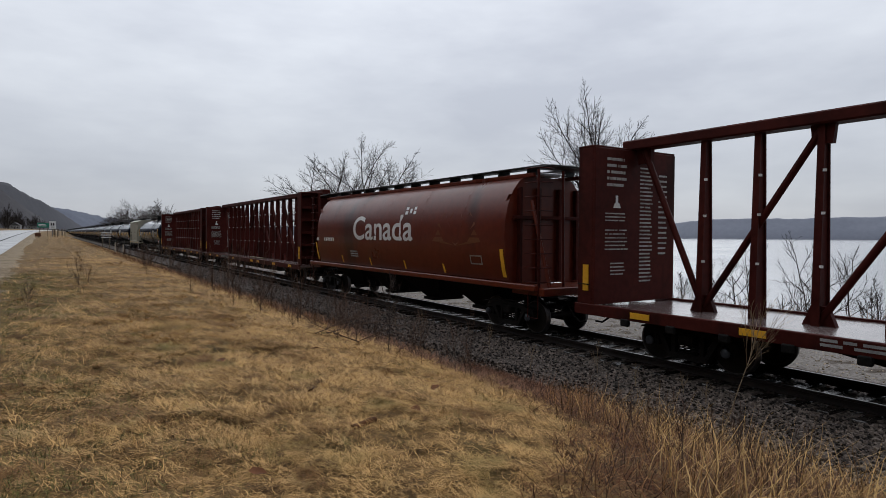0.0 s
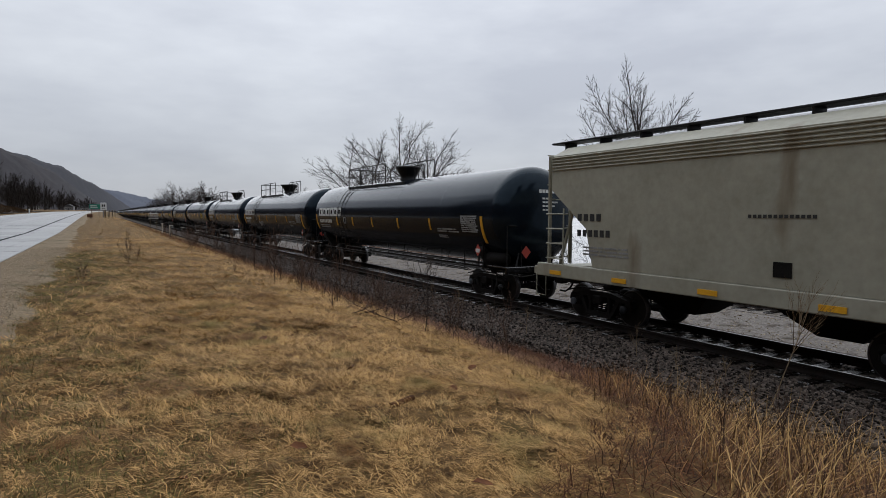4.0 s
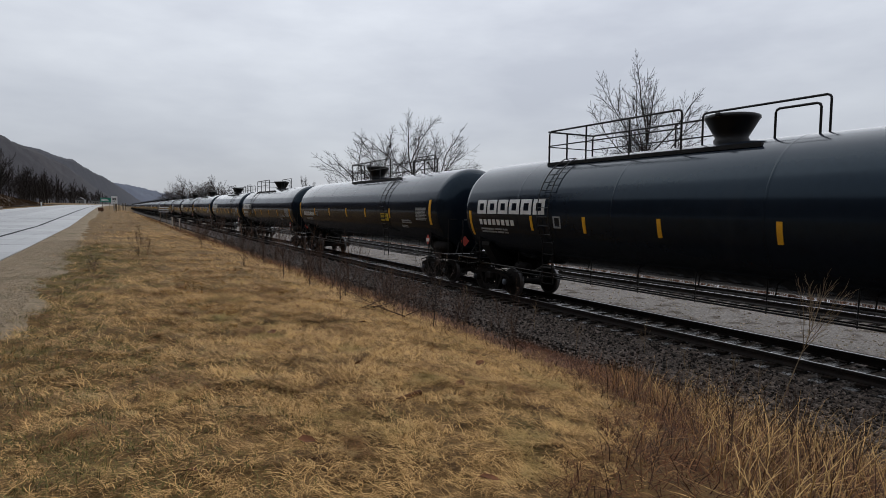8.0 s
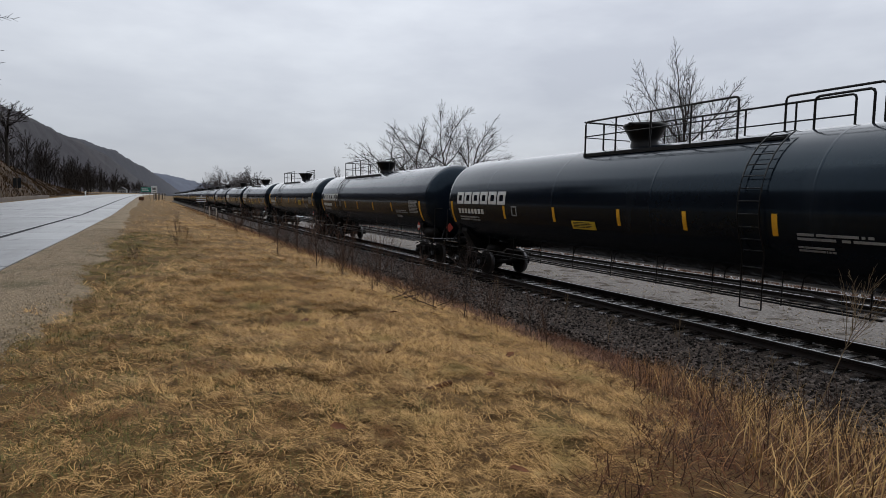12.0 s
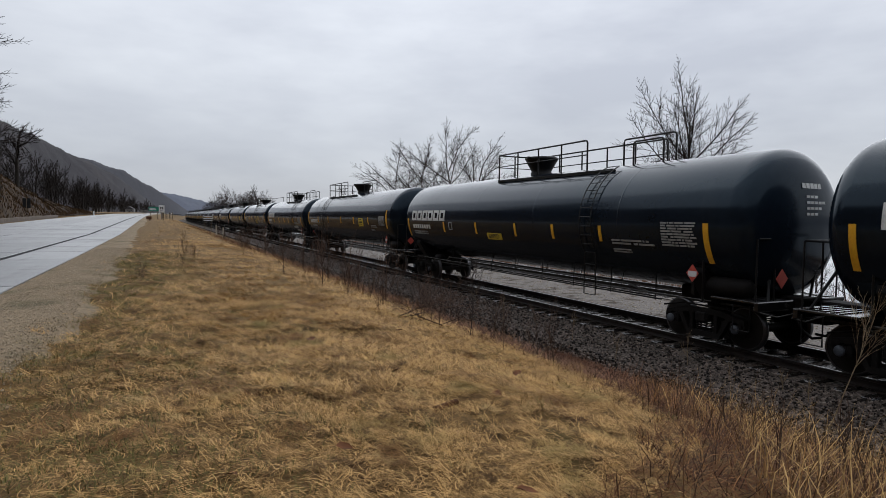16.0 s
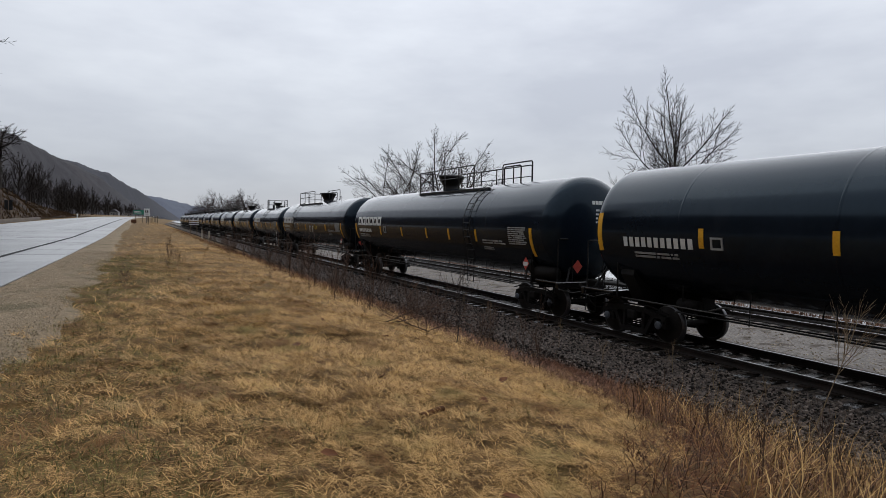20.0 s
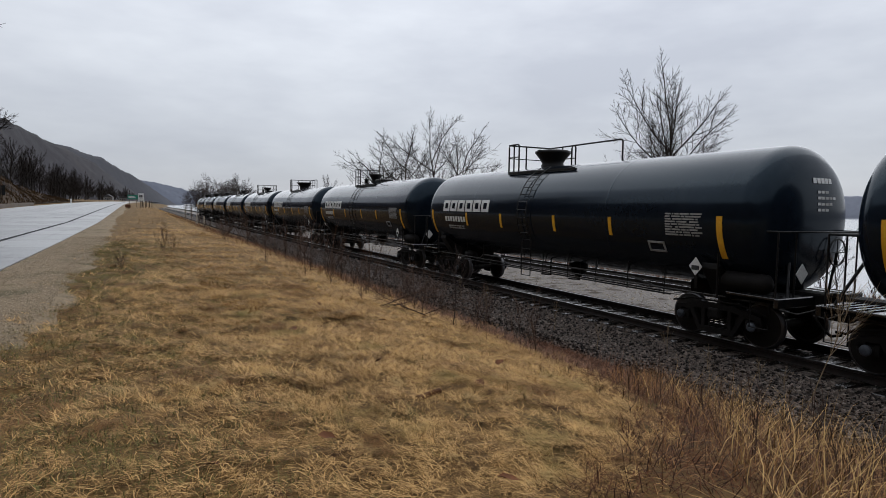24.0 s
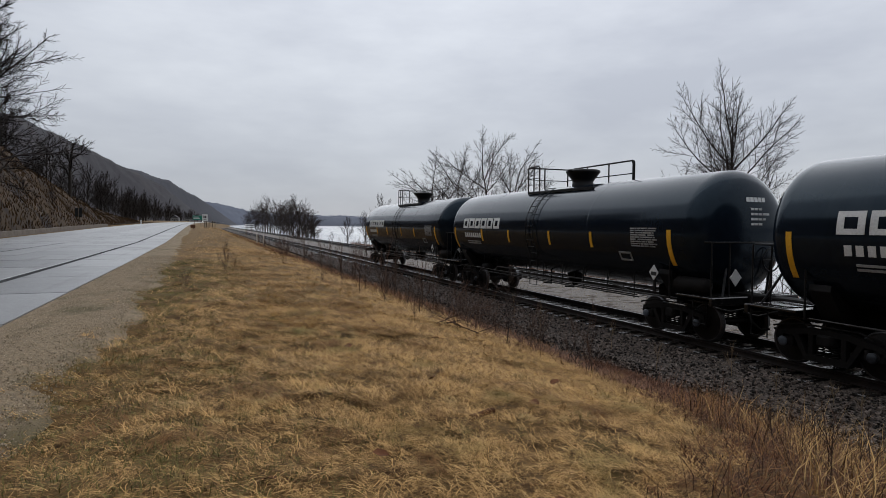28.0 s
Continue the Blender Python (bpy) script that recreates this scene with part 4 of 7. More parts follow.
def build_tank_car(name, label, r, zc, half, pitch, truck_y, spec, group):
    car = thing(name, label, "tank car", group)
    T = Tank(r, zc, half)
    top = zc + r
    grow = 0.20 if half > 8 else 0.10
    part("tank", Shape().lathe(head_profile(half + grow, r, 0.66), "y", 72, (0, -grow, zc)), M_BLACK, car, "glossy black dished-end tank shell")
    for y in spec["bands"]:
        part("jacket_band", Shape().lathe([(y - 0.030, r + 0.0005), (y - 0.018, r + 0.0035), (y + 0.018, r + 0.0035), (y + 0.030, r + 0.0005)], "y", 72, (0, 0, zc)), M_BLACK, car)
    for e in (-1, 1):
        sill = Shape()
        sill.box((0, e * (half - 0.2), 1.0), (0.50, 3.6, 0.40), bevel=0.03)
        part("stub_sill", sill, M_GRIME, car)
        sad = Shape()
        sad.prism([(-1.28, zc - r * 0.62), (-1.30, zc - r * 0.70), (-0.85, 0.92), (0.85, 0.92), (1.30, zc - r * 0.70), (1.28, zc - r * 0.62), (0.70, zc - r * 0.90), (-0.70, zc - r * 0.90)], "y", e * truck_y - 0.22, e * truck_y + 0.22)
        part("saddle", sad, M_BLACKIRON, car)
        deck = Shape()
        deck.box((0, e * (half + 0.42), 1.12), (2.7, 1.15, 0.05), bevel=0.01)
        deck.box((0, e * (half + 0.98), 1.05), (2.8, 0.10, 0.20), bevel=0.02)
        part("end_platform", deck, M_WETIRON, car, "wet black end platform")
        for k in range(5):
            part("platform_edge_bar", Shape().box((0, e * (half + 0.2 + 0.16 * k), 1.155), (2.6, 0.05, 0.02)), M_WETIRON, car)
        h = Shape()
        yy = e * (half + 0.95)
        h.tube([(-1.36, e * (half - 0.35), 1.0), (-1.36, e * (half - 0.35), 2.30), (-1.36, e * (half - 0.28), 2.40), (-1.36, e * (half + 0.1), 2.42), (-1.2, yy, 2.42), (1.2, yy, 2.42), (1.36, e * (half + 0.1), 2.42), (1.36, e * (half - 0.35), 2.3), (1.36, e * (half - 0.35), 1.0)], 0.024, 6)
        part("end_handrail", h, M_BLACKIRON, car)
        for x in (-1.3, -0.75, 1.3):
            part("handrail_post", Shape().tube([(x, yy * 0.995, 1.1), (x, yy * 0.995, 2.42)], 0.02, 6), M_BLACKIRON, car)
        part("head_brace", Shape().tube([(-1.0, e * (half + 0.95), 1.1), (-0.5, e * (half + 0.62), 2.1)], 0.03, 6), M_BLACKIRON, car)
        part("sill_step", Shape().tube([(-1.38, e * (half + 0.85), 1.05), (-1.38, e * (half + 0.85), 0.52), (-1.38, e * (half + 0.45), 0.52), (-1.38, e * (half + 0.45), 1.05)], 0.018, 6), M_BLACKIRON, car)
        part("uncoupling_lever", Shape().tube([(-1.36, e * (half + 1.06), 0.95), (-0.9, e * (half + 1.10), 0.84), (-0.2, e * (half + 1.14), 0.92)], 0.014, 5), M_PIPE, car)
    wheel = Shape()
    wheel.tube([(0.55 + 0.28 * math.cos(a), -half - 0.94, 2.0 + 0.28 * math.sin(a)) for a in np.linspace(0, math.tau, 17)], 0.018, 6, caps=False)
    for a in range(4):
        wheel.tube([(0.55, -half - 0.94, 2.0), (0.55 + 0.28 * math.cos(a * 1.571), -half - 0.94, 2.0 + 0.28 * math.sin(a * 1.571))], 0.012, 5)
    wheel.tube([(0.55, -half - 0.94, 2.0), (0.55, -half - 0.80, 1.1)], 0.03, 6)
    part("brake_wheel", wheel, M_BLACKIRON, car)
    add_truck(car, truck_y)
    add_truck(car, -truck_y)
    add_couplers(car, pitch / 2)
    # walkway and rails on top
    p0, p1 = spec["platform"]
    pz = top - 0.19
    w = 0.86
    grate = Shape()
    n = int((p0 - p1) / 0.16)
    for i in range(n):
        y = p1 + (p0 - p1) * (i + 0.5) / n
        grate.box((0, y, pz), (w * 2, 0.09, 0.03))
    for x in (-w, w, -0.35, 0.35):
        grate.box((x, (p0 + p1) / 2, pz - 0.01), (0.05, p0 - p1, 0.09))
    part("walkway", grate, M_BLACKIRON, car, "black steel grating walkway")
    for y in np.linspace(p1 + 0.3, p0 - 0.3, 4):
        for e in (-1, 1):
            part("walkway_bracket", Shape().box((e * 0.72, float(y), pz - 0.16), (0.10, 0.06, 0.30), bevel=0.01), M_BLACKIRON, car)
    rz = pz + 0.94
    for x, (a, b) in ((-w, spec["rail_near"]), (w, spec["rail_far"])):
        run = Shape()
        rail_run(run, bent(x, a, b, pz, rz))
        rail_run(run, [(x, a, pz + 0.52), (x, b, pz + 0.52)], 0.019)
        m = max(2, int(abs(a - b) / 1.25))
        for i in range(1, m):
            y = a + (b - a) * i / m
            rail_run(run, [(x, y, pz), (x, y, rz)], 0.025)
        part("guard_rail", run, M_BLACKIRON, car)
    run = Shape()
    rail_run(run, bent(-w * 0.2, p0 - 0.02, p0 - 0.02 + 0.01, pz, rz, 0.02)[:4] + [(w, p0, rz)])
    rail_run(run, [(-w, p0, rz), (w, p0, rz)])
    rail_run(run, [(-w, p0, pz + 0.5), (w, p0, pz + 0.5)], 0.016)
    part("end_rail", run, M_BLACKIRON, car)
    for x, a, b, lift in spec["hoops"]:
        run = Shape()
        rail_run(run, bent(x, a, b, top - 0.30 if abs(x) > 0.5 else top - 0.05, top + lift))
        part("guard_hoop", run, M_BLACKIRON, car)
    dy0, dy1 = spec["dome"]
    dc, dr = (dy0 + dy1) / 2, (dy0 - dy1) / 2
    dome = Shape().lathe([(top - 0.12, dr * 0.66), (top + 0.05, dr * 0.68), (top + 0.10, dr * 0.62), (top + 0.22, dr * 0.74), (top + spec["dome_h"] - 0.10, dr), (top + spec["dome_h"] - 0.06, dr * 1.06), (top + spec["dome_h"], dr * 1.05), (top + spec["dome_h"] + 0.03, dr * 0.9), (top + spec["dome_h"] + 0.05, 0)], "z", 32, (0, dc, 0))
    part("valve_housing", dome, M_BLACKIRON, car, "black drum-shaped valve housing")
    part("housing_latch", Shape().box((-dr * 1.0, dc - 0.1, top + spec["dome_h"] - 0.02), (0.22, 0.12, 0.08), bevel=0.02), M_BLACKIRON, car)
    for y in spec.get("valves", ()):
        v = Shape().lathe([(top - 0.05, 0.10), (top + 0.16, 0.10), (top + 0.17, 0.15), (top + 0.21, 0.15), (top + 0.24, 0.07), (top + 0.30, 0.05), (top + 0.31, 0)], "z", 14, (-0.25, y, 0))
        part("relief_valve", v, M_BLACKIRON, car)
    for y in spec.get("fins", ()):
        part("platform_fin", Shape().prism([(-1.15, top - 0.42), (-0.86, pz), (-0.5, pz), (-0.6, top - 0.14)], "y", y - 0.04, y + 0.04), M_BLACKIRON, car)
    if spec.get("hatch"):
        part("manway_cover", Shape().box((0, spec["hatch"], top + 0.06), (0.75, 0.9, 0.14), bevel=0.04), M_BLACKIRON, car)
    # ladder bowed round the shell
    ly = spec["ladder"]
    lad = Shape()
    stiles = []
    for y in (ly - 0.24, ly + 0.24):
        pts = []
        for a in np.linspace(radians(64), radians(-30), 12):
            pts.append((-(r + 0.09) * math.cos(a), y, zc + (r + 0.09) * math.sin(a)))
        pts.append((pts[-1][0], y, 0.72))
        stiles.append(pts)
        lad.tube(pts, 0.016, 6)
    for p, q in zip(*stiles):
        lad.tube([p, q], 0.012, 5)
    for z in (1.25, 1.55):
        lad.tube([(stiles[0][-1][0], ly - 0.24, z), (stiles[0][-1][0], ly + 0.24, z)], 0.012, 5)
    part("side_ladder", lad, M_BLACKIRON, car)
    # underside
    part("lower_pipe", Shape().tube([(-1.02, truck_y - 1.3, 0.84), (-1.02, -truck_y + 1.3, 0.84)], 0.022, 6), M_BLACKIRON, car, "black pipe hung under the shell")
    for y in np.linspace(-truck_y + 1.5, truck_y - 1.5, 9):
        part("pipe_hanger", Shape().tube([(-1.02, float(y), 0.80), (-1.0, float(y), zc - r * 0.76)], 0.016, 5), M_BLACKIRON, car)
    part("side_rod", Shape().tube([(-1.16, half - 0.3, 1.0), (-1.20, half - 3.6, 0.98), (-1.16, -half + 3.6, 0.98), (-1.16, -half + 0.3, 1.0)], 0.016, 5), M_PIPE, car, "thin steel rod along the side")
    part("brake_pipe", Shape().tube([(-0.75, half + 0.7, 0.92), (-0.75, half - 2.6, 0.92), (-0.95, half - 3.2, 1.10), (-0.95, -half + 3.2, 1.10), (-0.75, -half + 2.6, 0.92), (-0.75, -half - 0.7, 0.92)], 0.026, 6), M_PIPE, car)
    part("brake_rod", Shape().tube([(-0.5, half - 2.6, 0.80), (-0.5, -half + 2.6, 0.80)], 0.02, 6), M_GRIME, car)
    for y in np.linspace(-half + 3.4, half - 3.4, 7):
        part("pipe_hanger", Shape().tube([(-0.95, float(y), 1.06), (-0.85, float(y), zc - r * 0.80)], 0.014, 5), M_GRIME, car)
    part("air_reservoir", Shape().lathe([(-0.55, 0.0), (-0.52, 0.12), (-0.44, 0.20), (0.44, 0.20), (0.52, 0.12), (0.55, 0.0)], "y", 18, (-1.12, -truck_y - 0.75, 1.36)), M_GRIME, car, "dark cylindrical air reservoir")
    part("brake_cylinder", Shape().lathe([(-0.3, 0.0), (-0.3, 0.13), (0.25, 0.15), (0.3, 0.0)], "y", 14, (-0.9, truck_y - 1.6, 1.02)), M_GRIME, car)
    if spec.get("bottom"):
        part("bottom_outlet", Shape().lathe([(zc - r - 0.40, 0.10), (zc - r - 0.30, 0.13), (zc - r - 0.28, 0.22), (zc - r + 0.05, 0.30)], "z", 16, (0, spec["bottom"], 0)), M_GRIME, car)
        sk = Shape()
        for y in (spec["bottom"] - 0.7, spec["bottom"] + 0.7):
            sk.tube([(-0.55, y, 1.3), (-0.55, y, 0.72), (-0.55, y + 0.5, 0.70)], 0.03, 6)
        part("outlet_guard", sk, M_GRIME, car)
    # reflectors, stencils, notices
    for y, z0, z1, wd in spec["stripes"]:
        part("reflector", T.patch(Shape(), y + wd / 2, y - wd / 2, z0, z1), M_YELLOW, car, "weathered yellow reflective strip")
    if spec.get("mark"):
        y0, y1, z0, z1 = spec["mark"]
        wd = (y0 - y1) / 6
        for i in range(6):
            a = y0 - i * wd
            b = a - wd * 0.86
            t = wd * 0.22
            hz = (z1 - z0) * 0.25
            s = Shape()
            for q in ((a, a - t, z0, z1), (b + t, b, z0, z1), (a - t, b + t, z1 - hz, z1), (a - t, b + t, z0, z0 + hz)):
                T.patch(s, *q, out=0.010, n=3)
            part("logo_block", s, M_WHITE, car, "white rounded block of the painted logo")
    for k, (y0, y1, z0, z1, chars) in enumerate(spec["numbers"]):
        part("number_stencil", bars(Shape(), y0, y1, z0, z1, T.put, 1, 0.95, chars=chars), M_WHITE, car, "white stencilled number bars")
    for k, (y0, y1, z0, z1, rows) in enumerate(spec["texts"]):
        part("stencil", bars(Shape(), y0, y1, z0, z1, T.put, rows, 0.55, words=4, seed=k), M_GREYTXT, car, "small grey stencilled lines")
    y0, y1, z0, z1 = spec["data"]
    part("data_stencil", bars(Shape(), y0, y1, z0, z1, T.put, 9, 0.60, words=5, seed=7), M_GREYTXT, car, "grey block of stencilled data lines")
    y0, y1, z0, z1 = spec["frame"]
    s = Shape()
    for q in ((y0, y0 - 0.04, z0, z1), (y1 + 0.04, y1, z0, z1), (y0, y1, z1 - 0.04, z1), (y0, y1, z0, z0 + 0.04)):
        T.patch(s, *q, out=0.02, n=2)
    part("placard_frame", s, M_GREYTXT, car)
    for y in spec["diamonds"]:
        holder = part("placard_holder", Shape().box((-1.36, y, 1.42), (0.03, 0.08, 0.60)), M_BLACKIRON, car)
        d = Shape()
        d.prism([(y, 1.40), (y + 0.17, 1.60), (y, 1.80), (y - 0.17, 1.60)], "x", -1.40, -1.385)
        part("placard", d, M_RED if spec["red"] else M_WHITE, holder, "red diamond hazard placard" if spec["red"] else "white diamond hazard placard")
        if spec["red"]:
            part("placard_band", Shape().box((-1.402, y, 1.60), (0.006, 0.24, 0.10)), M_SIGNWHITE, holder, "white number band")
        d = Shape()
        d.prism([(y + 0.10, 1.52), (y + 0.10, 1.62), (y - 0.10, 1.62), (y - 0.10, 1.52)], "x", -1.404, -1.40)
        part("placard_band", d, M_WHITE if spec["red"] else M_DARKTXT, holder)
    d = Shape()
    d.prism([(-0.62, 1.40), (-0.44, 1.60), (-0.62, 1.80), (-0.80, 1.60)], "y", -half - 0.98, -half - 0.965)
    part("end_placard", d, M_RED if spec["red"] else M_WHITE, car, "diamond hazard placard on the end rail")
    s = Shape()

    def head(x, z, out=0.0):
        q = min(0.98, math.hypot(x, z - zc) / r)
        return (x, -half - 2 * grow - 0.66 * (1 - q ** 2.56) ** 0.39 - out, z)
    for i, (z, x0, x1) in enumerate(((zc + 0.74, -0.18, 0.47), (zc + 0.54, -0.06, 0.34), (zc + 0.42, -0.06, 0.52), (zc + 0.30, -0.06, 0.44), (zc + 0.18, -0.06, 0.38))):
        hh = 0.11 if i == 0 else 0.055
        for a in np.arange(x0, x1 - 0.05, 0.13):
            s.add([head(a, z, 0.012), head(a + 0.11, z, 0.012), head(a + 0.11, z + hh, 0.012), head(a, z + hh, 0.012)], [(0, 1, 2, 3)])
    part("end_stencil", s, M_WHITE, car, "small stencilled lines on the tank end")
    return car, T


def scrawl(T, car, y0, y1, z0, z1, seed, width=0.035, material=None):
    """A tangle of sprayed strokes with no legible letters."""
    rng = random.Random(seed)
    s = Shape()
    n = 7
    for i in range(n):
        cy = y0 + (y1 - y0) * (i + 0.5) / n
        rw, rh = abs(y1 - y0) / n * rng.uniform(0.5, 0.9), (z1 - z0) * rng.uniform(0.3, 0.5)
        cz = (z0 + z1) / 2 + rng.uniform(-0.12, 0.12) * (z1 - z0)
        a0, a1 = rng.uniform(0, 6), rng.uniform(3.5, 6.5)
        pts = [(cy + math.cos(a0 + a1 * k / 12) * rw, cz + math.sin(a0 + a1 * k / 12) * rh) for k in range(13)]
        s = Shape()
        rim = []
        for k, p in enumerate(pts):
            o, q = pts[max(k - 1, 0)], pts[min(k + 1, len(pts) - 1)]
            nx, nz = -(q[1] - o[1]), q[0] - o[0]
            ln = math.hypot(nx, nz) or 1
            nx, nz = nx / ln * width / 2, nz / ln * width / 2
            rim += [T.put(p[0] + nx, p[1] + nz, 0.012), T.put(p[0] - nx, p[1] - nz, 0.012)]
        s.add(rim, [(2 * k, 2 * k + 1, 2 * k + 3, 2 * k + 2) for k in range(len(pts) - 1)])
        part("graffiti", s, material or M_GRAFFITI, car, "pale spray-painted scrawl")


def notice(T, car, y, z, w, h, hollow=False):
    s = T.patch(Shape(), y + w / 2, y - w / 2, z - h / 2, z + h / 2, out=0.014)
    sign = part("notice_panel", s, M_SIGNYEL, car, "yellow notice panel with small dark lines")
    if hollow:
        part("notice_field", T.patch(Shape(), y + w / 2 - 0.06, y - w / 2 + 0.06, z - h / 2 + 0.05, z + h / 2 - 0.05, out=0.019), M_BLACK, sign)
    else:
        part("notice_text", bars(Shape(), y + w * 0.42, y - w * 0.42, z - h * 0.38, z + h * 0.38, lambda a, b, o: T.put(a, b, 0.014 + o), 4, 0.45, words=3, seed=2, thick=0.005), M_DARKTXT, sign)


def stripe_list(ys, lo, hi, w=0.11):
    return [(y, lo, hi, w) for y in ys]


TOP_A = dict(platform=(5.4, -1.3), rail_near=(5.35, 0.65), rail_far=(5.4, 0.7), hoops=((0.3, 1.0, -1.95, 0.80), (-0.30, -1.2, -2.1, 0.55)), dome=(0.55, -0.55), dome_h=0.58, ladder=4.55)
TOP_B = dict(platform=(1.5, -4.75), rail_near=(1.45, -3.6), rail_far=(1.4, -5.0), hoops=((0.25, -3.9, -5.9, 0.80), (-0.30, -4.9, -6.0, 0.60)), dome=(0.55, -0.55), dome_h=0.58, ladder=-4.6)
LONG = dict(bands=(5.9, 2.0, -1.9, -5.8), stripes=stripe_list((4.68, 1.9, -0.84, -2.95, -5.1), 2.20, 2.62) + [(8.55, 1.95, 2.75, 0.12), (-8.55, 1.85, 2.72, 0.14)],
            mark=(8.1, 4.5, 2.66, 3.10), numbers=((8.0, 6.0, 2.30, 2.48, 8),), texts=((8.0, 6.2, 2.02, 2.20, 2), (-5.5, -7.1, 2.12, 2.28, 2), (-5.5, -6.3, 1.92, 2.04, 2)), data=(-7.25, -8.4, 2.16, 2.74),
            frame=(4.2, 3.9, 2.30, 2.62), diamonds=(-8.05,), red=True)
GATX = dict(bands=(6.6, 3.2, -0.3, -3.7, -7.0), stripes=stripe_list((5.95, 3.0, -0.3, -3.15, -6.0), 2.38, 2.80, 0.12) + [(9.15, 2.20, 3.16, 0.15), (-9.05, 2.20, 3.14, 0.16)],
            mark=None, numbers=((8.3, 6.15, 2.33, 2.57, 11),), texts=((8.0, 6.4, 2.06, 2.22, 2), (-6.4, -7.4, 2.18, 2.34, 2), (-6.3, -7.0, 2.0, 2.12, 2)), data=(-7.8, -8.85, 2.33, 2.84),
            frame=(5.75, 5.45, 2.36, 2.62), diamonds=(-8.5,), red=True)
SHORT = dict(bands=(3.6, 0.2, -3.3), ladder=0.35, stripes=stripe_list((4.05, 1.72, -1.15, -3.48), 2.16, 2.62) + [(6.85, 1.80, 2.70, 0.12), (-6.72, 1.82, 2.70, 0.14)],
             mark=(5.9, 2.4, 2.66, 3.08), numbers=((5.76, 4.1, 2.27, 2.47, 8),), texts=((5.6, 4.1, 1.98, 2.14, 2),), data=(-5.27, -6.4, 2.23, 2.75),
             frame=(-4.7, -5.2, 1.85, 2.09), diamonds=(-6.06,), red=False, bottom=-0.5)
SHORT_A = dict(SHORT, platform=(2.3, -1.2), rail_near=(2.3, 1.7), rail_far=(2.3, 0.9), hoops=((0.3, 0.4, -1.9, 0.66),), dome=(1.55, 0.45), dome_h=0.50)
SHORT_B = dict(SHORT, platform=(1.4, -2.6), rail_near=(1.4, 0.6), rail_far=(1.4, -2.4), hoops=((0.3, 0.2, -3.15, 0.66),), dome=(-0.3, -1.4), dome_h=0.50, ladder=0.0)
SHORT_C = dict(SHORT, platform=(1.75, -1.5), rail_near=(1.75, 0.9), rail_far=(1.75, 0.2), hoops=((0.3, 0.3, -2.45, 0.66), (-0.6, 0.2, -1.45, 0.5)), dome=(1.05, 0.35), dome_h=0.46, valves=(1.62,), hatch=-0.65)
GATX_RAIL = dict(GATX, platform=(1.75, -1.0), rail_near=(1.75, -0.9), rail_far=(1.75, -0.9), hoops=((0.7, -1.1, -8.6, 0.62), (0.7, 8.3, 1.9, 0.62)), stripes=stripe_list((5.95, 3.86, 1.12, -1.7, -4.5), 2.38, 2.80, 0.12) + GATX["stripes"][5:], dome=(0.55, -0.75), dome_h=0.50, ladder=-1.4, fins=(1.4, 0.5, -0.4))

GROUP = "tank cars of the train"
KINDS = {}
for key, words, dims, spec, shift in (
        ("prox_a", "long glossy black tank car with white logo blocks", (1.61, 2.73, 8.67, 20.3, 8.08), dict({**LONG, **TOP_A}, stripes=stripe_list((5.2, 2.98, 0.55, -2.2, -5.0), 2.20, 2.62) + LONG["stripes"][5:]), -8.87),
        ("prox_b", "long black tank car with white logo blocks and a long walkway", (1.61, 2.73, 8.67, 20.3, 8.08), dict(LONG, **TOP_B), -8.87),
        ("gatx_a", "long black tank car with broad yellow end stripes", (1.62, 2.75, 9.07, 21.0, 8.45), dict(GATX, **TOP_A), -9.35),
        ("gatx_b", "long black tank car with broad yellow end stripes and walkway", (1.62, 2.75, 9.07, 21.0, 8.45), dict({**GATX, **TOP_B}, stripes=stripe_list((5.99, 3.2, 0.40, -2.3, -5.2), 2.38, 2.80, 0.12) + GATX["stripes"][5:]), -9.35),
        ("short_a", "shorter black tank car with white logo blocks and white placards", (1.54, 2.65, 6.95, 16.8, 6.36), SHORT_A, -7.15),
        ("short_b", "shorter black tank car with a central valve drum and white placards", (1.54, 2.65, 6.95, 16.8, 6.36), SHORT_B, -7.15),
        ("short_c", "shorter black tank car with drum, hatch and white placards", (1.54, 2.65, 6.95, 16.8, 6.36), SHORT_C, -7.15),
        ("rail", "black tank car with a long handrail over its shell", (1.62, 2.75, 9.07, 21.0, 8.45), GATX_RAIL, -9.35)):
    made, shell = build_tank_car("tank_car", words, *dims, spec, GROUP)
    KINDS[key] = (made, shell, shift)


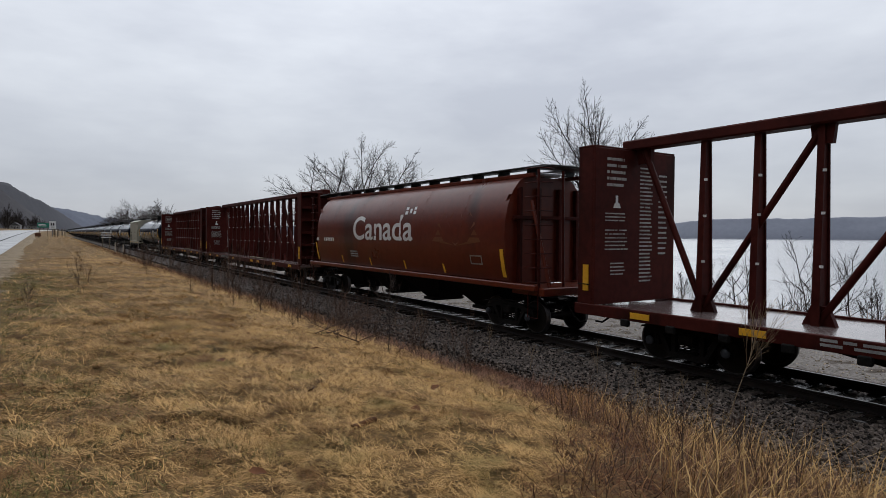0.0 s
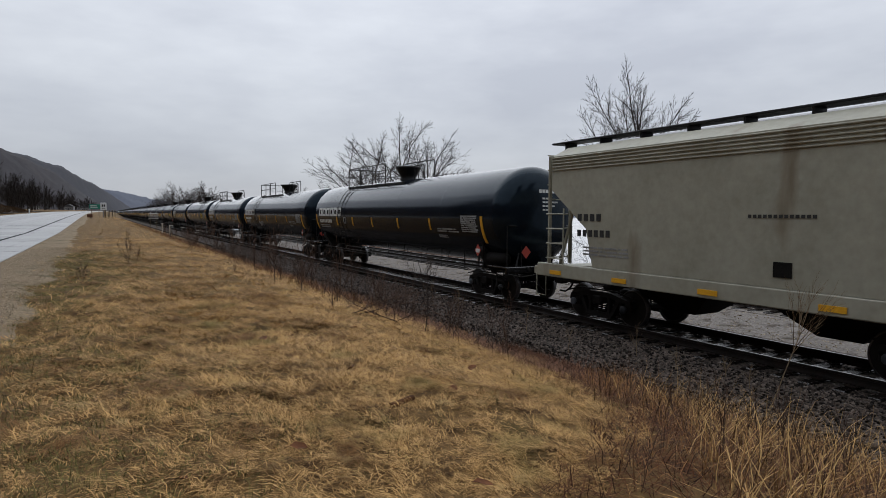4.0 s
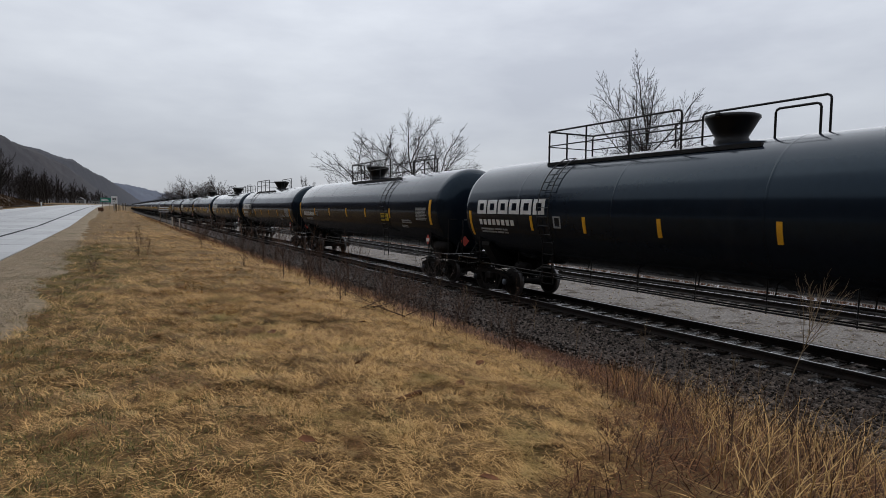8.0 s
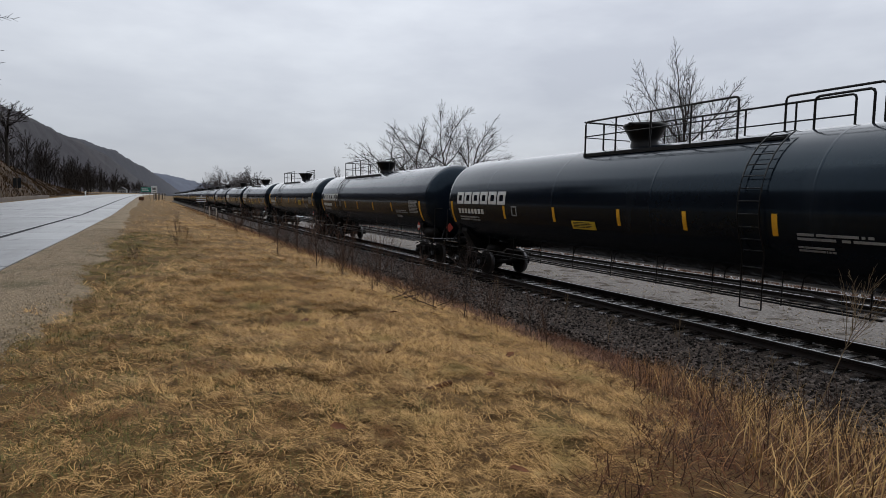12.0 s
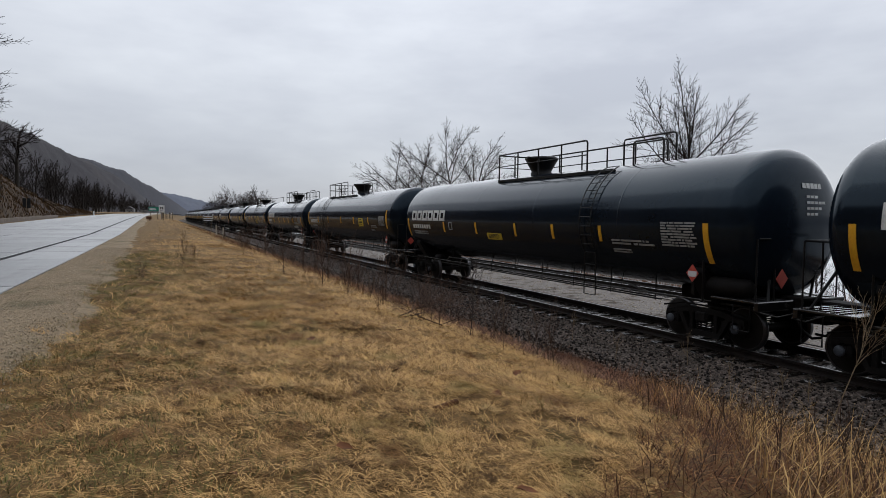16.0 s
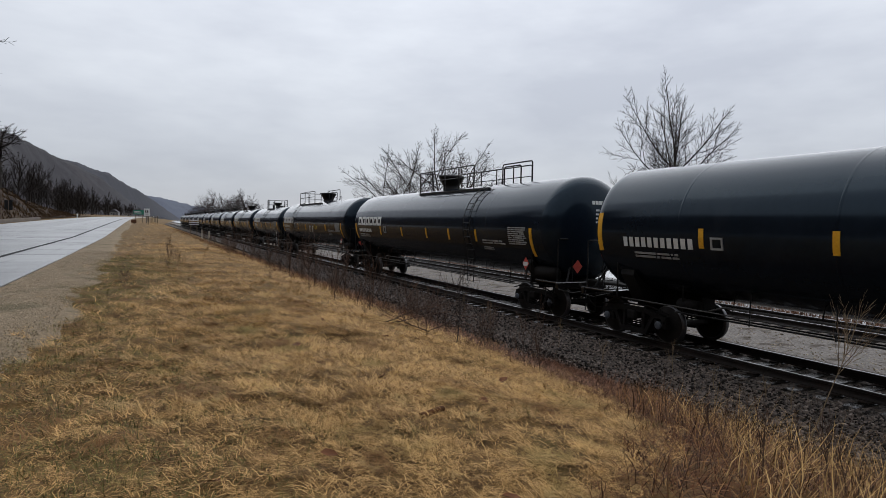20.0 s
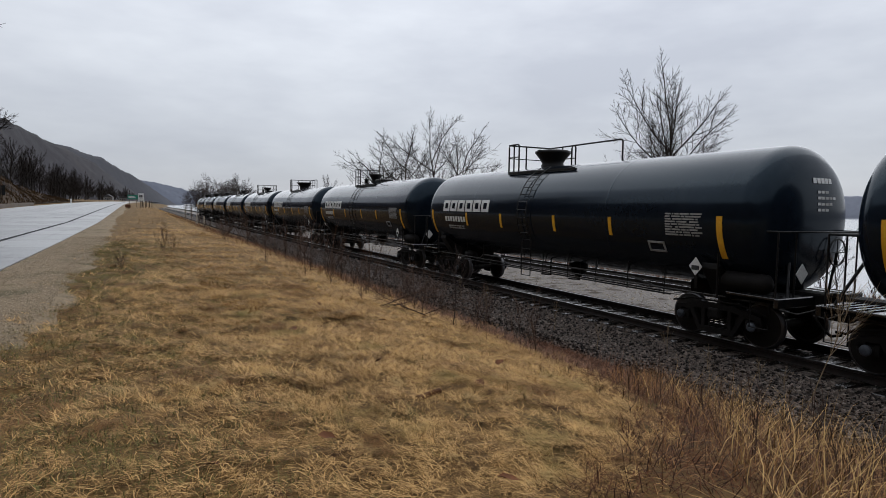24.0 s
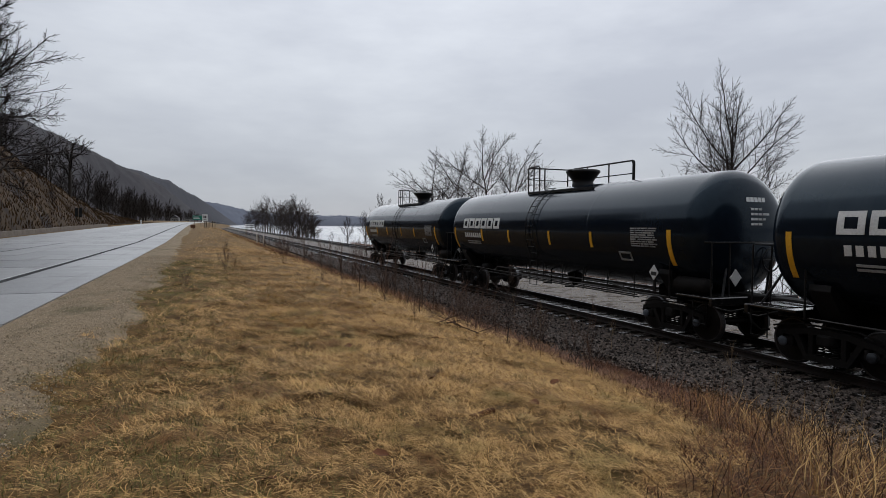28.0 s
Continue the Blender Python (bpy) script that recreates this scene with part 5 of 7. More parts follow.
# ---- bulkhead flat car with a centre truss ----
def build_centerbeam():
    car = thing("centerbeam_flatcar", "empty rust-red centerbeam flat car with a wet deck and stencilled bulkheads", "flat car", "centerbeam cars of the train")
    half, ends = 11.2, {1: 10.98, -1: 10.99}
    deck = Shape()
    deck.box((0, 0, 1.03), (2.94, half * 2 + 0.3, 0.10), bevel=0.01)
    part("deck", deck, M_WETDECK, car, "wet shiny steel deck")
    for e in (-1, 1):
        part("side_sill", Shape().box((e * 1.46, 0.15, 1.0), (0.10, half * 2 + 0.4, 0.26), bevel=0.015), M_OXIDE, car)
        for k in range(18):
            y = -half + 1.2 + k * (half * 2 - 2.4) / 17
            part("winch", Shape().box((e * 1.50, y, 0.82), (0.10, 0.22, 0.16), bevel=0.02), M_GRIME, car)
    belly = Shape()
    belly.prism([(-10.5, 0.95), (10.5, 0.95), (10.0, 0.72), (6.2, 0.66), (4.5, 0.40), (-4.5, 0.40), (-6.2, 0.66), (-10.0, 0.72)], "x", -0.32, 0.32)
    part("centre_sill", belly, M_GRIME, car)
    for e in (-1, 1):
        bulk = Shape()
        y = e * ends[e]
        bulk.box((0, y, 2.98), (2.96, 0.08, 3.72), bevel=0.01)
        bk = part("bulkhead", bulk, M_OXIDE, car, "rust-red end bulkhead with white stencilled notices")
        for q in (-1.46, 1.46):
            part("side_plate", Shape().box((q, y + e * 0.26, 2.98), (0.05, 0.46, 3.72), bevel=0.01), M_OXIDE, bk)
        part("cap_plate", Shape().box((0, y + e * 0.24, 4.865), (2.98, 0.52, 0.05), bevel=0.01), M_OXIDE, bk)
        for x in (-0.5, 0.5):
            part("bulkhead_post", Shape().box((x, y + e * 0.28, 2.98), (0.14, 0.50, 3.72), bevel=0.015), M_OXIDE, bk)
        for z in (1.5, 2.15, 2.8, 3.45, 4.1, 4.78):
            part("bulkhead_rib", Shape().box((0, y + e * 0.18, z), (2.84, 0.28, 0.14), bevel=0.01), M_OXIDE, bk)
        part("end_grab_iron", Shape().tube([(-1.50, y + e * 0.1, 1.6), (-1.57, y + e * 0.1, 1.6), (-1.57, y + e * 0.4, 1.6), (-1.50, y + e * 0.4, 1.6)], 0.015, 5), M_GRIME, bk)
        yy = y - e * 0.042
        d = -e

        def face(a, b, o=0.0, yy=yy, d=d):
            return (-a, yy + d * o, b)
        s = Shape()
        bars(s, 1.1, 0.35, 3.85, 4.62, face, 5, 0.42, words=4, seed=1, thick=0.006)
        bars(s, 1.15, 0.30, 3.05, 3.30, face, 3, 0.36, words=4, seed=2, thick=0.006)
        bars(s, 1.15, 0.30, 2.35, 2.90, face, 6, 0.34, words=5, seed=3, thick=0.006)
        bars(s, 0.95, 0.40, 1.75, 2.10, face, 4, 0.36, words=3, seed=4, thick=0.006)
        bars(s, -0.10, -0.60, 1.55, 4.45, face, 30, 0.40, words=4, seed=5, thick=0.006)
        bars(s, -0.82, -1.18, 2.2, 4.3, face, 16, 0.36, words=3, seed=6, thick=0.006)
        part("bulkhead_stencil", s, M_STENCIL, bk, "white stencilled notice bars")
        arrow = Shape().prism([(-0.86, 3.42), (-0.60, 3.42), (-0.64, 3.52), (-0.70, 3.55), (-0.70, 3.72), (-0.78, 3.72), (-0.78, 3.55), (-0.82, 3.52)], "y", min(yy, yy + d * 0.008), max(yy, yy + d * 0.008))
        part("bulkhead_pictogram", arrow, M_WHITE, bk)
        part("end_reflector", Shape().box((-1.494, y + e * 0.22, 1.75), (0.02, 0.17, 0.62)), M_YELLOW, bk, "yellow reflective strip")
    beam = Shape().box((0, 0, 4.98), (0.44, half * 2 + 0.1, 0.24), bevel=0.03)
    part("top_chord", beam, M_OXIDE, car, "rust-red top beam")
    step = 1.21
    posts = [(k + 0.5) * step for k in range(-8, 8)]
    for i, y in enumerate(posts):
        s = Shape()
        rings = []
        for a, f, z in ((0.22, 0.075, 1.08), (0.10, 0.065, 4.9)):
            g = a - 0.03
            rings += [(-a, y - f, z), (-a, y + f, z), (-g, y + f, z), (-g, y + 0.03, z), (g, y + 0.03, z), (g, y + f, z), (a, y + f, z), (a, y - f, z), (g, y - f, z), (g, y - 0.03, z), (-g, y - 0.03, z), (-g, y - f, z)]
        s.add(rings, [(i, (i + 1) % 12, (i + 1) % 12 + 12, i + 12) for i in range(12)])
        part("truss_post", fix_normals(s.mesh("truss_post")), M_OXIDE, car)
        for z in (2.2, 3.2, 4.0):
            part("tie_bracket", Shape().box((-0.205 + 0.031 * (z - 1.3), y - 0.08, z), (0.05, 0.05, 0.05)), M_WHITE, car)
    for d in (1, -1):
        tops = [-d * step / 2 + d * 2 * step * k for k in range(4)]
        runs = [(y, y + d * 2 * step) for y in tops] + [(d * (half - 0.5), tops[-1] + d * 2 * step)]
        for ya, yb in runs:
            s = Shape()
            s.tube([(-0.03, ya, 4.82), (-0.03, yb, 1.15)], 0.075, 8, smooth=True)
            part("truss_diagonal", s, M_OXIDE, car)
            g = Shape().prism([(ya - 0.22, 4.88), (ya + 0.22, 4.88), (ya + 0.18, 4.5), (ya - 0.18, 4.5)], "x", -0.06, 0.06)
            part("gusset", g, M_OXIDE, car)
        for yb in sorted({round(b, 3) for a, b in runs}):
            g = Shape().prism([(yb - 0.30, 1.08), (yb + 0.30, 1.08), (yb + 0.15, 1.45), (yb - 0.15, 1.45)], "x", -0.06, 0.06)
            part("gusset", g, M_OXIDE, car)
    for y in (9.6, 7.1, 2.3, -2.4, -3.84, -7.0, -9.8):
        part("reflector", Shape().box((-1.52, y, 1.0), (0.02, 0.5, 0.13)), M_YELLOW, car, "yellow reflective strip")
    s = Shape()
    bars(s, 6.0, 3.2, 0.92, 1.08, lambda a, b, o=0.0: (-1.512 - o, a, b), 2, 0.6, words=6, seed=9, thick=0.004)
    part("sill_stencil", s, M_GREYTXT, car)
    part("load_strap", Shape().tube([(-1.42, 4.0, 0.80), (-1.40, 2.0, 0.74), (-1.42, 0.5, 0.80)], 0.02, 5), M_GRIME, car)
    part("deck_timber", Shape().box((-0.75, -1.0, 1.12), (0.30, 2.4, 0.07), bevel=0.01), M_POST, car)
    add_truck(car, 8.75)
    add_truck(car, -8.75)
    add_couplers(car, 12.3)
    return car


def text_mesh(words, size):
    cu = bpy.data.curves.new("letters", "FONT")
    cu.body, cu.size, cu.extrude, cu.offset = words, size, 0.0, 0.016
    ob = bpy.data.objects.new("letters", cu)
    me = bpy.data.meshes.new_from_object(ob)
    bpy.data.objects.remove(ob)
    return me


# ---- round-sided covered hopper ----
def hull(z):
    """Half width of the round-sided hopper body at a height."""
    return ramp(z, ((1.35, 1.36), (1.7, 1.47), (2.2, 1.57), (2.7, 1.60), (3.2, 1.57), (3.6, 1.48), (4.0, 1.30), (4.25, 1.10), (4.42, 0.86)))


def build_round_hopper():
    car = thing("covered_hopper", "rust-red round-sided grain hopper car with a white country wordmark", "hopper car", "freight cars of the train")
    zs = [1.35, 1.5, 1.7, 1.95, 2.2, 2.45, 2.7, 2.95, 3.2, 3.4, 3.6, 3.8, 4.0, 4.14, 4.25, 4.35, 4.42]
    half = 7.05
    body = Shape()
    prof = [(-float(hull(z)), z) for z in zs] + [(float(hull(z)), z) for z in zs[::-1]]
    n = len(prof)
    ys = np.linspace(-half, half, 13)
    vs = []
    for y in ys:
        vs += [(a, float(y), b) for a, b in prof]
    fs = []
    for i in range(len(ys) - 1):
        for j in range(n):
            k = (j + 1) % n
            fs.append((i * n + j, i * n + k, (i + 1) * n + k, (i + 1) * n + j))
    body.add(vs, fs, True)
    body.add(vs[:n], [tuple(range(n))])
    body.add(vs[-n:], [tuple(range(n))[::-1]])
    part("body", fix_normals(body.mesh("body")), M_HOPPER, car, "rounded glossy red-brown hopper body")
    for y in (-5.0, -2.5, 0.0, 2.5, 5.0):
        s = Shape()
        for z0, z1 in zip(zs, zs[1:]):
            s.add([(-float(hull(z0)) - 0.006, y - 0.03, z0), (-float(hull(z0)) - 0.006, y + 0.03, z0), (-float(hull(z1)) - 0.006, y + 0.03, z1), (-float(hull(z1)) - 0.006, y - 0.03, z1)], [(0, 1, 2, 3)], True)
        part("weld_seam", s, M_HOPPER, car)
    for e in (-1, 1):
        part("side_sill", Shape().box((e * 1.46, 0, 1.34), (0.16, 16.5, 0.16), bevel=0.02), M_HOPPER, car)
        part("roof_edge", Shape().box((e * 0.88, 0, 4.44), (0.10, 15.0, 0.12), bevel=0.02), M_HOPPER, car)
        part("hatch_strip", Shape().box((e * 0.45, 0, 4.52), (0.10, 14.6, 0.05), bevel=0.01), M_GALV, car)
        part("running_board", Shape().box((e * 0.70, 0, 4.66), (0.50, 15.9, 0.05), bevel=0.01), M_BLACKIRON, car, "black steel roof walk")
        for k in range(12):
            part("board_bracket", Shape().box((e * 0.70, -7.2 + k * 1.31, 4.56), (0.42, 0.05, 0.18)), M_BLACKIRON, car)
    part("roof_trough", Shape().box((0, 0, 4.50), (0.66, 14.5, 0.10), bevel=0.02), M_GALV, car)
    for k in range(4):
        y = -4.6 + 3.07 * k
        hop = Shape()
        hop.add([(-1.25, y - 1.5, 1.36), (1.25, y - 1.5, 1.36), (1.25, y + 1.5, 1.36), (-1.25, y + 1.5, 1.36), (-0.45, y - 0.45, 0.45), (0.45, y - 0.45, 0.45), (0.45, y + 0.45, 0.45), (-0.45, y + 0.45, 0.45)],
                [(0, 1, 2, 3), (7, 6, 5, 4), (0, 4, 5, 1), (1, 5, 6, 2), (2, 6, 7, 3), (3, 7, 4, 0)])
        part("discharge_hopper", fix_normals(hop.mesh("discharge_hopper")), M_GRIME, car)
        part("outlet_gate", Shape().box((0, y, 0.42), (1.3, 0.75, 0.10), bevel=0.02), M_GRIME, car)
    for e in (-1, 1):
        slope = Shape()
        slope.add([(-1.45, e * half, 3.9), (1.45, e * half, 3.9), (1.25, e * (half - 2.0), 1.4), (-1.25, e * (half - 2.0), 1.4)], [(0, 1, 2, 3)])
        part("slope_sheet", slope, M_HOPPER, car)
        plat = Shape().box((0, e * 7.80, 1.24), (2.8, 1.3, 0.22), bevel=0.02)
        part("end_platform", plat, M_HOPPER, car)
        for x in (-1.38, -0.5, 0.5, 1.38):
            part("end_post", Shape().tube([(x, e * 8.25, 1.2), (x, e * 8.2, 4.5)], 0.04, 6), M_OXIDE, car)
        for x in (-1.1, -0.4, 0.4, 1.1):
            part("end_rib", Shape().box((x, e * 7.12, 2.75), (0.10, 0.14, 2.7), bevel=0.01), M_OXIDE, car)
        part("end_brace", Shape().box((0, e * 7.14, 3.25), (2.7, 0.12, 0.10), bevel=0.01), M_OXIDE, car)
        for x in (-1.0, 1.0):
            part("end_strut", Shape().tube([(x, e * 7.5, 3.7), (x, e * 8.25, 1.35)], 0.07, 4), M_HOPPER, car)
        lad = Shape()
        for z in np.arange(1.5, 4.6, 0.38):
            lad.tube([(-1.45, e * 8.28, float(z)), (-0.95, e * 8.28, float(z))], 0.014, 5)
            lad.tube([(-1.46, e * 8.25, float(z)), (-1.46, e * 7.75, float(z))], 0.014, 5)
        part("end_ladder", lad, M_OXIDE, car)
        part("sill_step", Shape().tube([(-1.46, e * 8.3, 1.2), (-1.46, e * 8.3, 0.55), (-1.46, e * 7.9, 0.55), (-1.46, e * 7.9, 1.2)], 0.018, 5), M_OXIDE, car)
        part("end_roof", Shape().box((0, e * 7.85, 4.62), (2.0, 0.9, 0.05), bevel=0.01), M_BLACKIRON, car)

    def side(a, b, o=0.0):
        return (-float(hull(b)) - 0.006 - o, a, b)
    me = text_mesh("Canada", 1.18)
    co = np.array([v.co for v in me.vertices])
    wide = co[:, 0].max() - co[:, 0].min()
    kx, kz = 4.95 / wide, 1.12
    x0, zb = co[:, 0].min(), 2.54
    bm = bmesh.new()
    bm.from_mesh(me)
    for v in bm.verts:
        px, pz = (v.co.x - x0) * kx, v.co.y * kz
        v.co = Vector(side(3.0 - px, zb + pz, 0.006))
    bm.to_mesh(me)
    bm.free()
    part("wordmark", me, M_WHITE, car, "large white word on the hopper side")
    s = Shape()
    for a, b in ((-1.28, -1.46), (-1.86, -2.02)):
        s.add([side(a, 3.46, 0.006), side(b, 3.46, 0.006), side(b, 3.72, 0.006), side(a, 3.72, 0.006)], [(0, 1, 2, 3)])
    s.add([side(-1.60, 3.50, 0.006), side(-1.74, 3.50, 0.006), side(-1.74, 3.66, 0.006), side(-1.60, 3.66, 0.006)], [(0, 1, 2, 3)])
    part("flag_blocks", s, M_WHITE, car, "small white flag shape")
    s = Shape()
    for k in range(5):
        a = math.pi * k / 4
        cy, cz = -4.6 + math.cos(a) * 1.0, 2.70 + math.sin(a) * 0.75
        s.add([side(-4.6, 2.4, 0.003), side(cy + 0.34, cz - 0.16, 0.003), side(cy, cz + 0.22, 0.003), side(cy - 0.34, cz - 0.16, 0.003)], [(0, 1, 2, 3)])
    part("faded_mark", s, M_SHEEN, car, "faded ochre mark")
    part("number_stencil", bars(Shape(), 6.2, 5.0, 2.42, 2.58, side, 1, 0.95, chars=6), M_WHITE, car)
    part("owner_stencil", bars(Shape(), 7.1, 6.8, 2.42, 2.58, side, 1, 0.95, chars=2), M_WHITE, car)
    part("data_stencil", bars(Shape(), 3.4, 2.6, 1.75, 2.05, side, 3, 0.5, words=3), M_GREYTXT, car)
    for y in (4.35, 1.6, -1.2, -3.8):
        s = Shape()
        s.add([side(y + 0.05, 1.50, 0.005), side(y - 0.05, 1.50, 0.005), side(y - 0.02, 1.80, 0.005), side(y + 0.08, 1.80, 0.005)], [(0, 1, 2, 3)])
        part("reflector", s, M_YELLOW, car, "small yellow reflective strip")
    for y in (7.2, -6.9):
        s = Shape()
        for z in np.arange(1.55, 2.35, 0.2):
            z = float(z)
            s.add([side(y + 0.08, z, 0.006), side(y - 0.08, z, 0.006), side(y - 0.08, z + 0.2, 0.006), side(y + 0.08, z + 0.2, 0.006)], [(0, 1, 2, 3)], True)
        part("end_reflector", s, M_YELLOW, car, "yellow reflective strip")
    s = Shape()
    for q in ((-5.35, -5.40, 1.86, 2.14), (-5.90, -5.95, 1.86, 2.14), (-5.35, -5.95, 2.10, 2.14), (-5.35, -5.95, 1.86, 1.90)):
        s.add([side(q[0], q[2], 0.01), side(q[1], q[2], 0.01), side(q[1], q[3], 0.01), side(q[0], q[3], 0.01)], [(0, 1, 2, 3)])
    part("placard_frame", s, M_GALV, car)
    add_truck(car, 6.6)
    add_truck(car, -6.6)
    add_couplers(car, 8.7)
    return car


# ---- small two-bay covered hopper ----
def build_small_hopper():
    car = thing("covered_hopper", "cream-grey two-bay covered hopper car streaked with dirt", "hopper car", "freight cars of the train")
    hx, l1 = 1.50, 5.15
    body = Shape()
    side_poly = [(l1, 3.45), (l1, 4.35), (-l1, 4.35), (-l1, 3.45), (-3.80, 2.42), (-3.55, 1.46), (3.55, 1.46), (3.80, 2.42)]
    body.prism(side_poly, "x", -hx, hx)
    part("body", body, M_CREAM, car, "cream-grey ribbed hopper body")
    roof = Shape().prism([(-hx, 4.35), (hx, 4.35), (0.95, 4.62), (-0.95, 4.62)], "y", -l1, l1)
    part("roof", roof, M_CREAM, car)
    for e in (-1, 1):
        for k in range(5):
            part("side_rib", Shape().box((e * (hx + 0.012), 0, 3.98 + k * 0.08), (0.05, l1 * 2, 0.035), bevel=0.01), M_CREAM, car)
        part("side_sill", Shape().box((e * 1.47, 0, 1.27), (0.14, 11.4, 0.36), bevel=0.02), M_CREAM, car, "cream side sill with yellow reflectors")
        part("running_board", Shape().box((e * 0.62, 0, 4.80), (0.5, 11.9, 0.05), bevel=0.01), M_BLACKIRON, car)
        for k in range(9):
            part("board_bracket", Shape().box((e * 0.62, -5.4 + k * 1.35, 4.70), (0.4, 0.05, 0.18)), M_BLACKIRON, car)
        for z in (3.46, 2.42):
            pass
        slope = Shape()
        slope.add([(-1.46, e * l1, 3.45), (1.46, e * l1, 3.45), (1.40, e * 2.7, 1.46), (-1.40, e * 2.7, 1.46)], [(0, 1, 2, 3)])
        part("slope_sheet", slope, M_CREAM, car)
        part("end_platform", Shape().box((0, e * 5.5, 1.22), (2.9, 0.9, 0.22), bevel=0.02), M_CREAM, car)
        part("air_tank", Shape().lathe([(-0.5, 0), (-0.48, 0.16), (0.48, 0.16), (0.5, 0)], "x", 14, (0, e * 4.6, 1.7)), M_GRIME, car)
        for x in (-1.45, -0.72, 0.72, 1.45):
            part("end_post", Shape().box((x, e * 5.28, 2.9), (0.10, 0.06, 2.95), bevel=0.01), M_CREAM, car)
        lad = Shape()
        for z in np.arange(1.6, 4.6, 0.4):
            lad.tube([(-1.5, e * 5.34, float(z)), (-0.72, e * 5.34, float(z))], 0.018, 5)
        for z in np.arange(1.6, 2.9, 0.4):
            lad.tube([(-1.55, e * 5.30, float(z)), (-1.55, e * 4.6, float(z))], 0.018, 5)
        lad.tube([(-1.55, e * 4.6, 1.45), (-1.55, e * 4.6, 2.95)], 0.022, 5)
        part("end_ladder", lad, M_CREAM, car)
        part("end_strut", Shape().tube([(-0.9, e * 4.8, 3.4), (-0.95, e * 5.4, 1.4)], 0.06, 4), M_CREAM, car)
        part("brake_gear", Shape().box((0.1, e * 4.9, 2.1), (0.5, 0.35, 0.5), bevel=0.05), M_RUST, car)
        part("sill_step", Shape().tube([(-1.5, e * 5.75, 1.15), (-1.5, e * 5.75, 0.55), (-1.5, e * 5.35, 0.55), (-1.5, e * 5.35, 1.15)], 0.02, 5), M_CREAM, car)
    part("roof_hatches", Shape().box((0, 0, 4.70), (0.6, 9.6, 0.14), bevel=0.04), M_GALV, car)
    for k in range(2):
        y = -1.75 + 3.5 * k
        hop = Shape()
        hop.add([(-1.2, y - 1.6, 1.46), (1.2, y - 1.6, 1.46), (1.2, y + 1.6, 1.46), (-1.2, y + 1.6, 1.46), (-0.4, y - 0.4, 0.5), (0.4, y - 0.4, 0.5), (0.4, y + 0.4, 0.5), (-0.4, y + 0.4, 0.5)],
                [(0, 1, 2, 3), (7, 6, 5, 4), (0, 4, 5, 1), (1, 5, 6, 2), (2, 6, 7, 3), (3, 7, 4, 0)])
        part("discharge_hopper", fix_normals(hop.mesh("discharge_hopper")), M_GRIME, car)

    def side(a, b, o=0.0):
        return (-hx - 0.004 - o, a, b)
    part("owner_stencil", bars(Shape(), 4.1, 3.2, 2.62, 2.80, side, 1, 0.95, chars=4), M_DARKTXT, car)
    part("number_stencil", bars(Shape(), 4.1, 2.9, 2.22, 2.40, side, 1, 0.95, chars=6), M_DARKTXT, car)
    part("line_stencil", bars(Shape(), -0.6, -1.9, 2.72, 2.80, side, 1, 0.8, chars=13), M_DARKTXT, car)
    part("data_stencil", bars(Shape(), 3.9, 2.2, 1.72, 1.98, side, 3, 0.5, words=5), M_GREYTXT, car)
    part("placard_frame", Shape().box((-hx - 0.01, -1.3, 1.80), (0.02, 0.34, 0.28)), M_GRIME, car)
    for y in (4.9, 2.6, 0.2, -2.2, -4.9):
        part("reflector", Shape().box((-1.552, y, 1.22), (0.02, 0.45, 0.11)), M_YELLOW, car, "yellow reflective strip")
    add_truck(car, 3.75)
    add_truck(car, -3.75)
    add_couplers(car, 6.6)
    return car


SPEED = 24.46
# rear end of each car along the line at the start, its kind, and what marks it
CONSIST = [
    (10.46, "beam", ()), (27.82, "round", ()), (52.79, "beam", ()), (77.37, "beam", ()),
    (98.01, "gatx_b", ("graffiti",)), (111.20, "small", ()), (131.43, "prox_a", ()), (151.66, "prox_a", ("scrawl",)), (171.96, "prox_a", ()),
    (193.02, "gatx_b", ("front_notice",)), (213.34, "prox_a", ()), (234.41, "gatx_b", ("notice",)), (254.59, "prox_a", ()), (274.60, "prox_b", ()),
    (295.38, "gatx_a", ("notice",)), (314.99, "prox_b", ("low_notice",)), (335.35, "prox_a", ()), (356.40, "gatx_a", ("notice",)), (377.42, "prox_a", ("low_notice",)),
    (397.90, "prox_b", ()), (418.02, "prox_b", ("low_notice",)), (439.23, "gatx_a", ("big_notice",)), (459.63, "prox_b", ("arrows",)), (480.60, "rail", ("frame_notice",)),
    (501.53, "gatx_b", ("front_notice",)), (521.93, "prox_b", ()), (542.11, "prox_a", ("slash",)),
    (558.98, "short_c", ()), (575.85, "short_a", ()), (592.71, "short_c", ()), (609.37, "short_a", ()), (626.41, "short_c", ()), (643.19, "short_a", ()), (659.98, "short_c", ()),
    (676.67, "short_c", ("yellow_tag",)), (693.58, "short_c", ("tag",)), (710.42, "short_b", ()), (726.67, "short_b", ()),
]

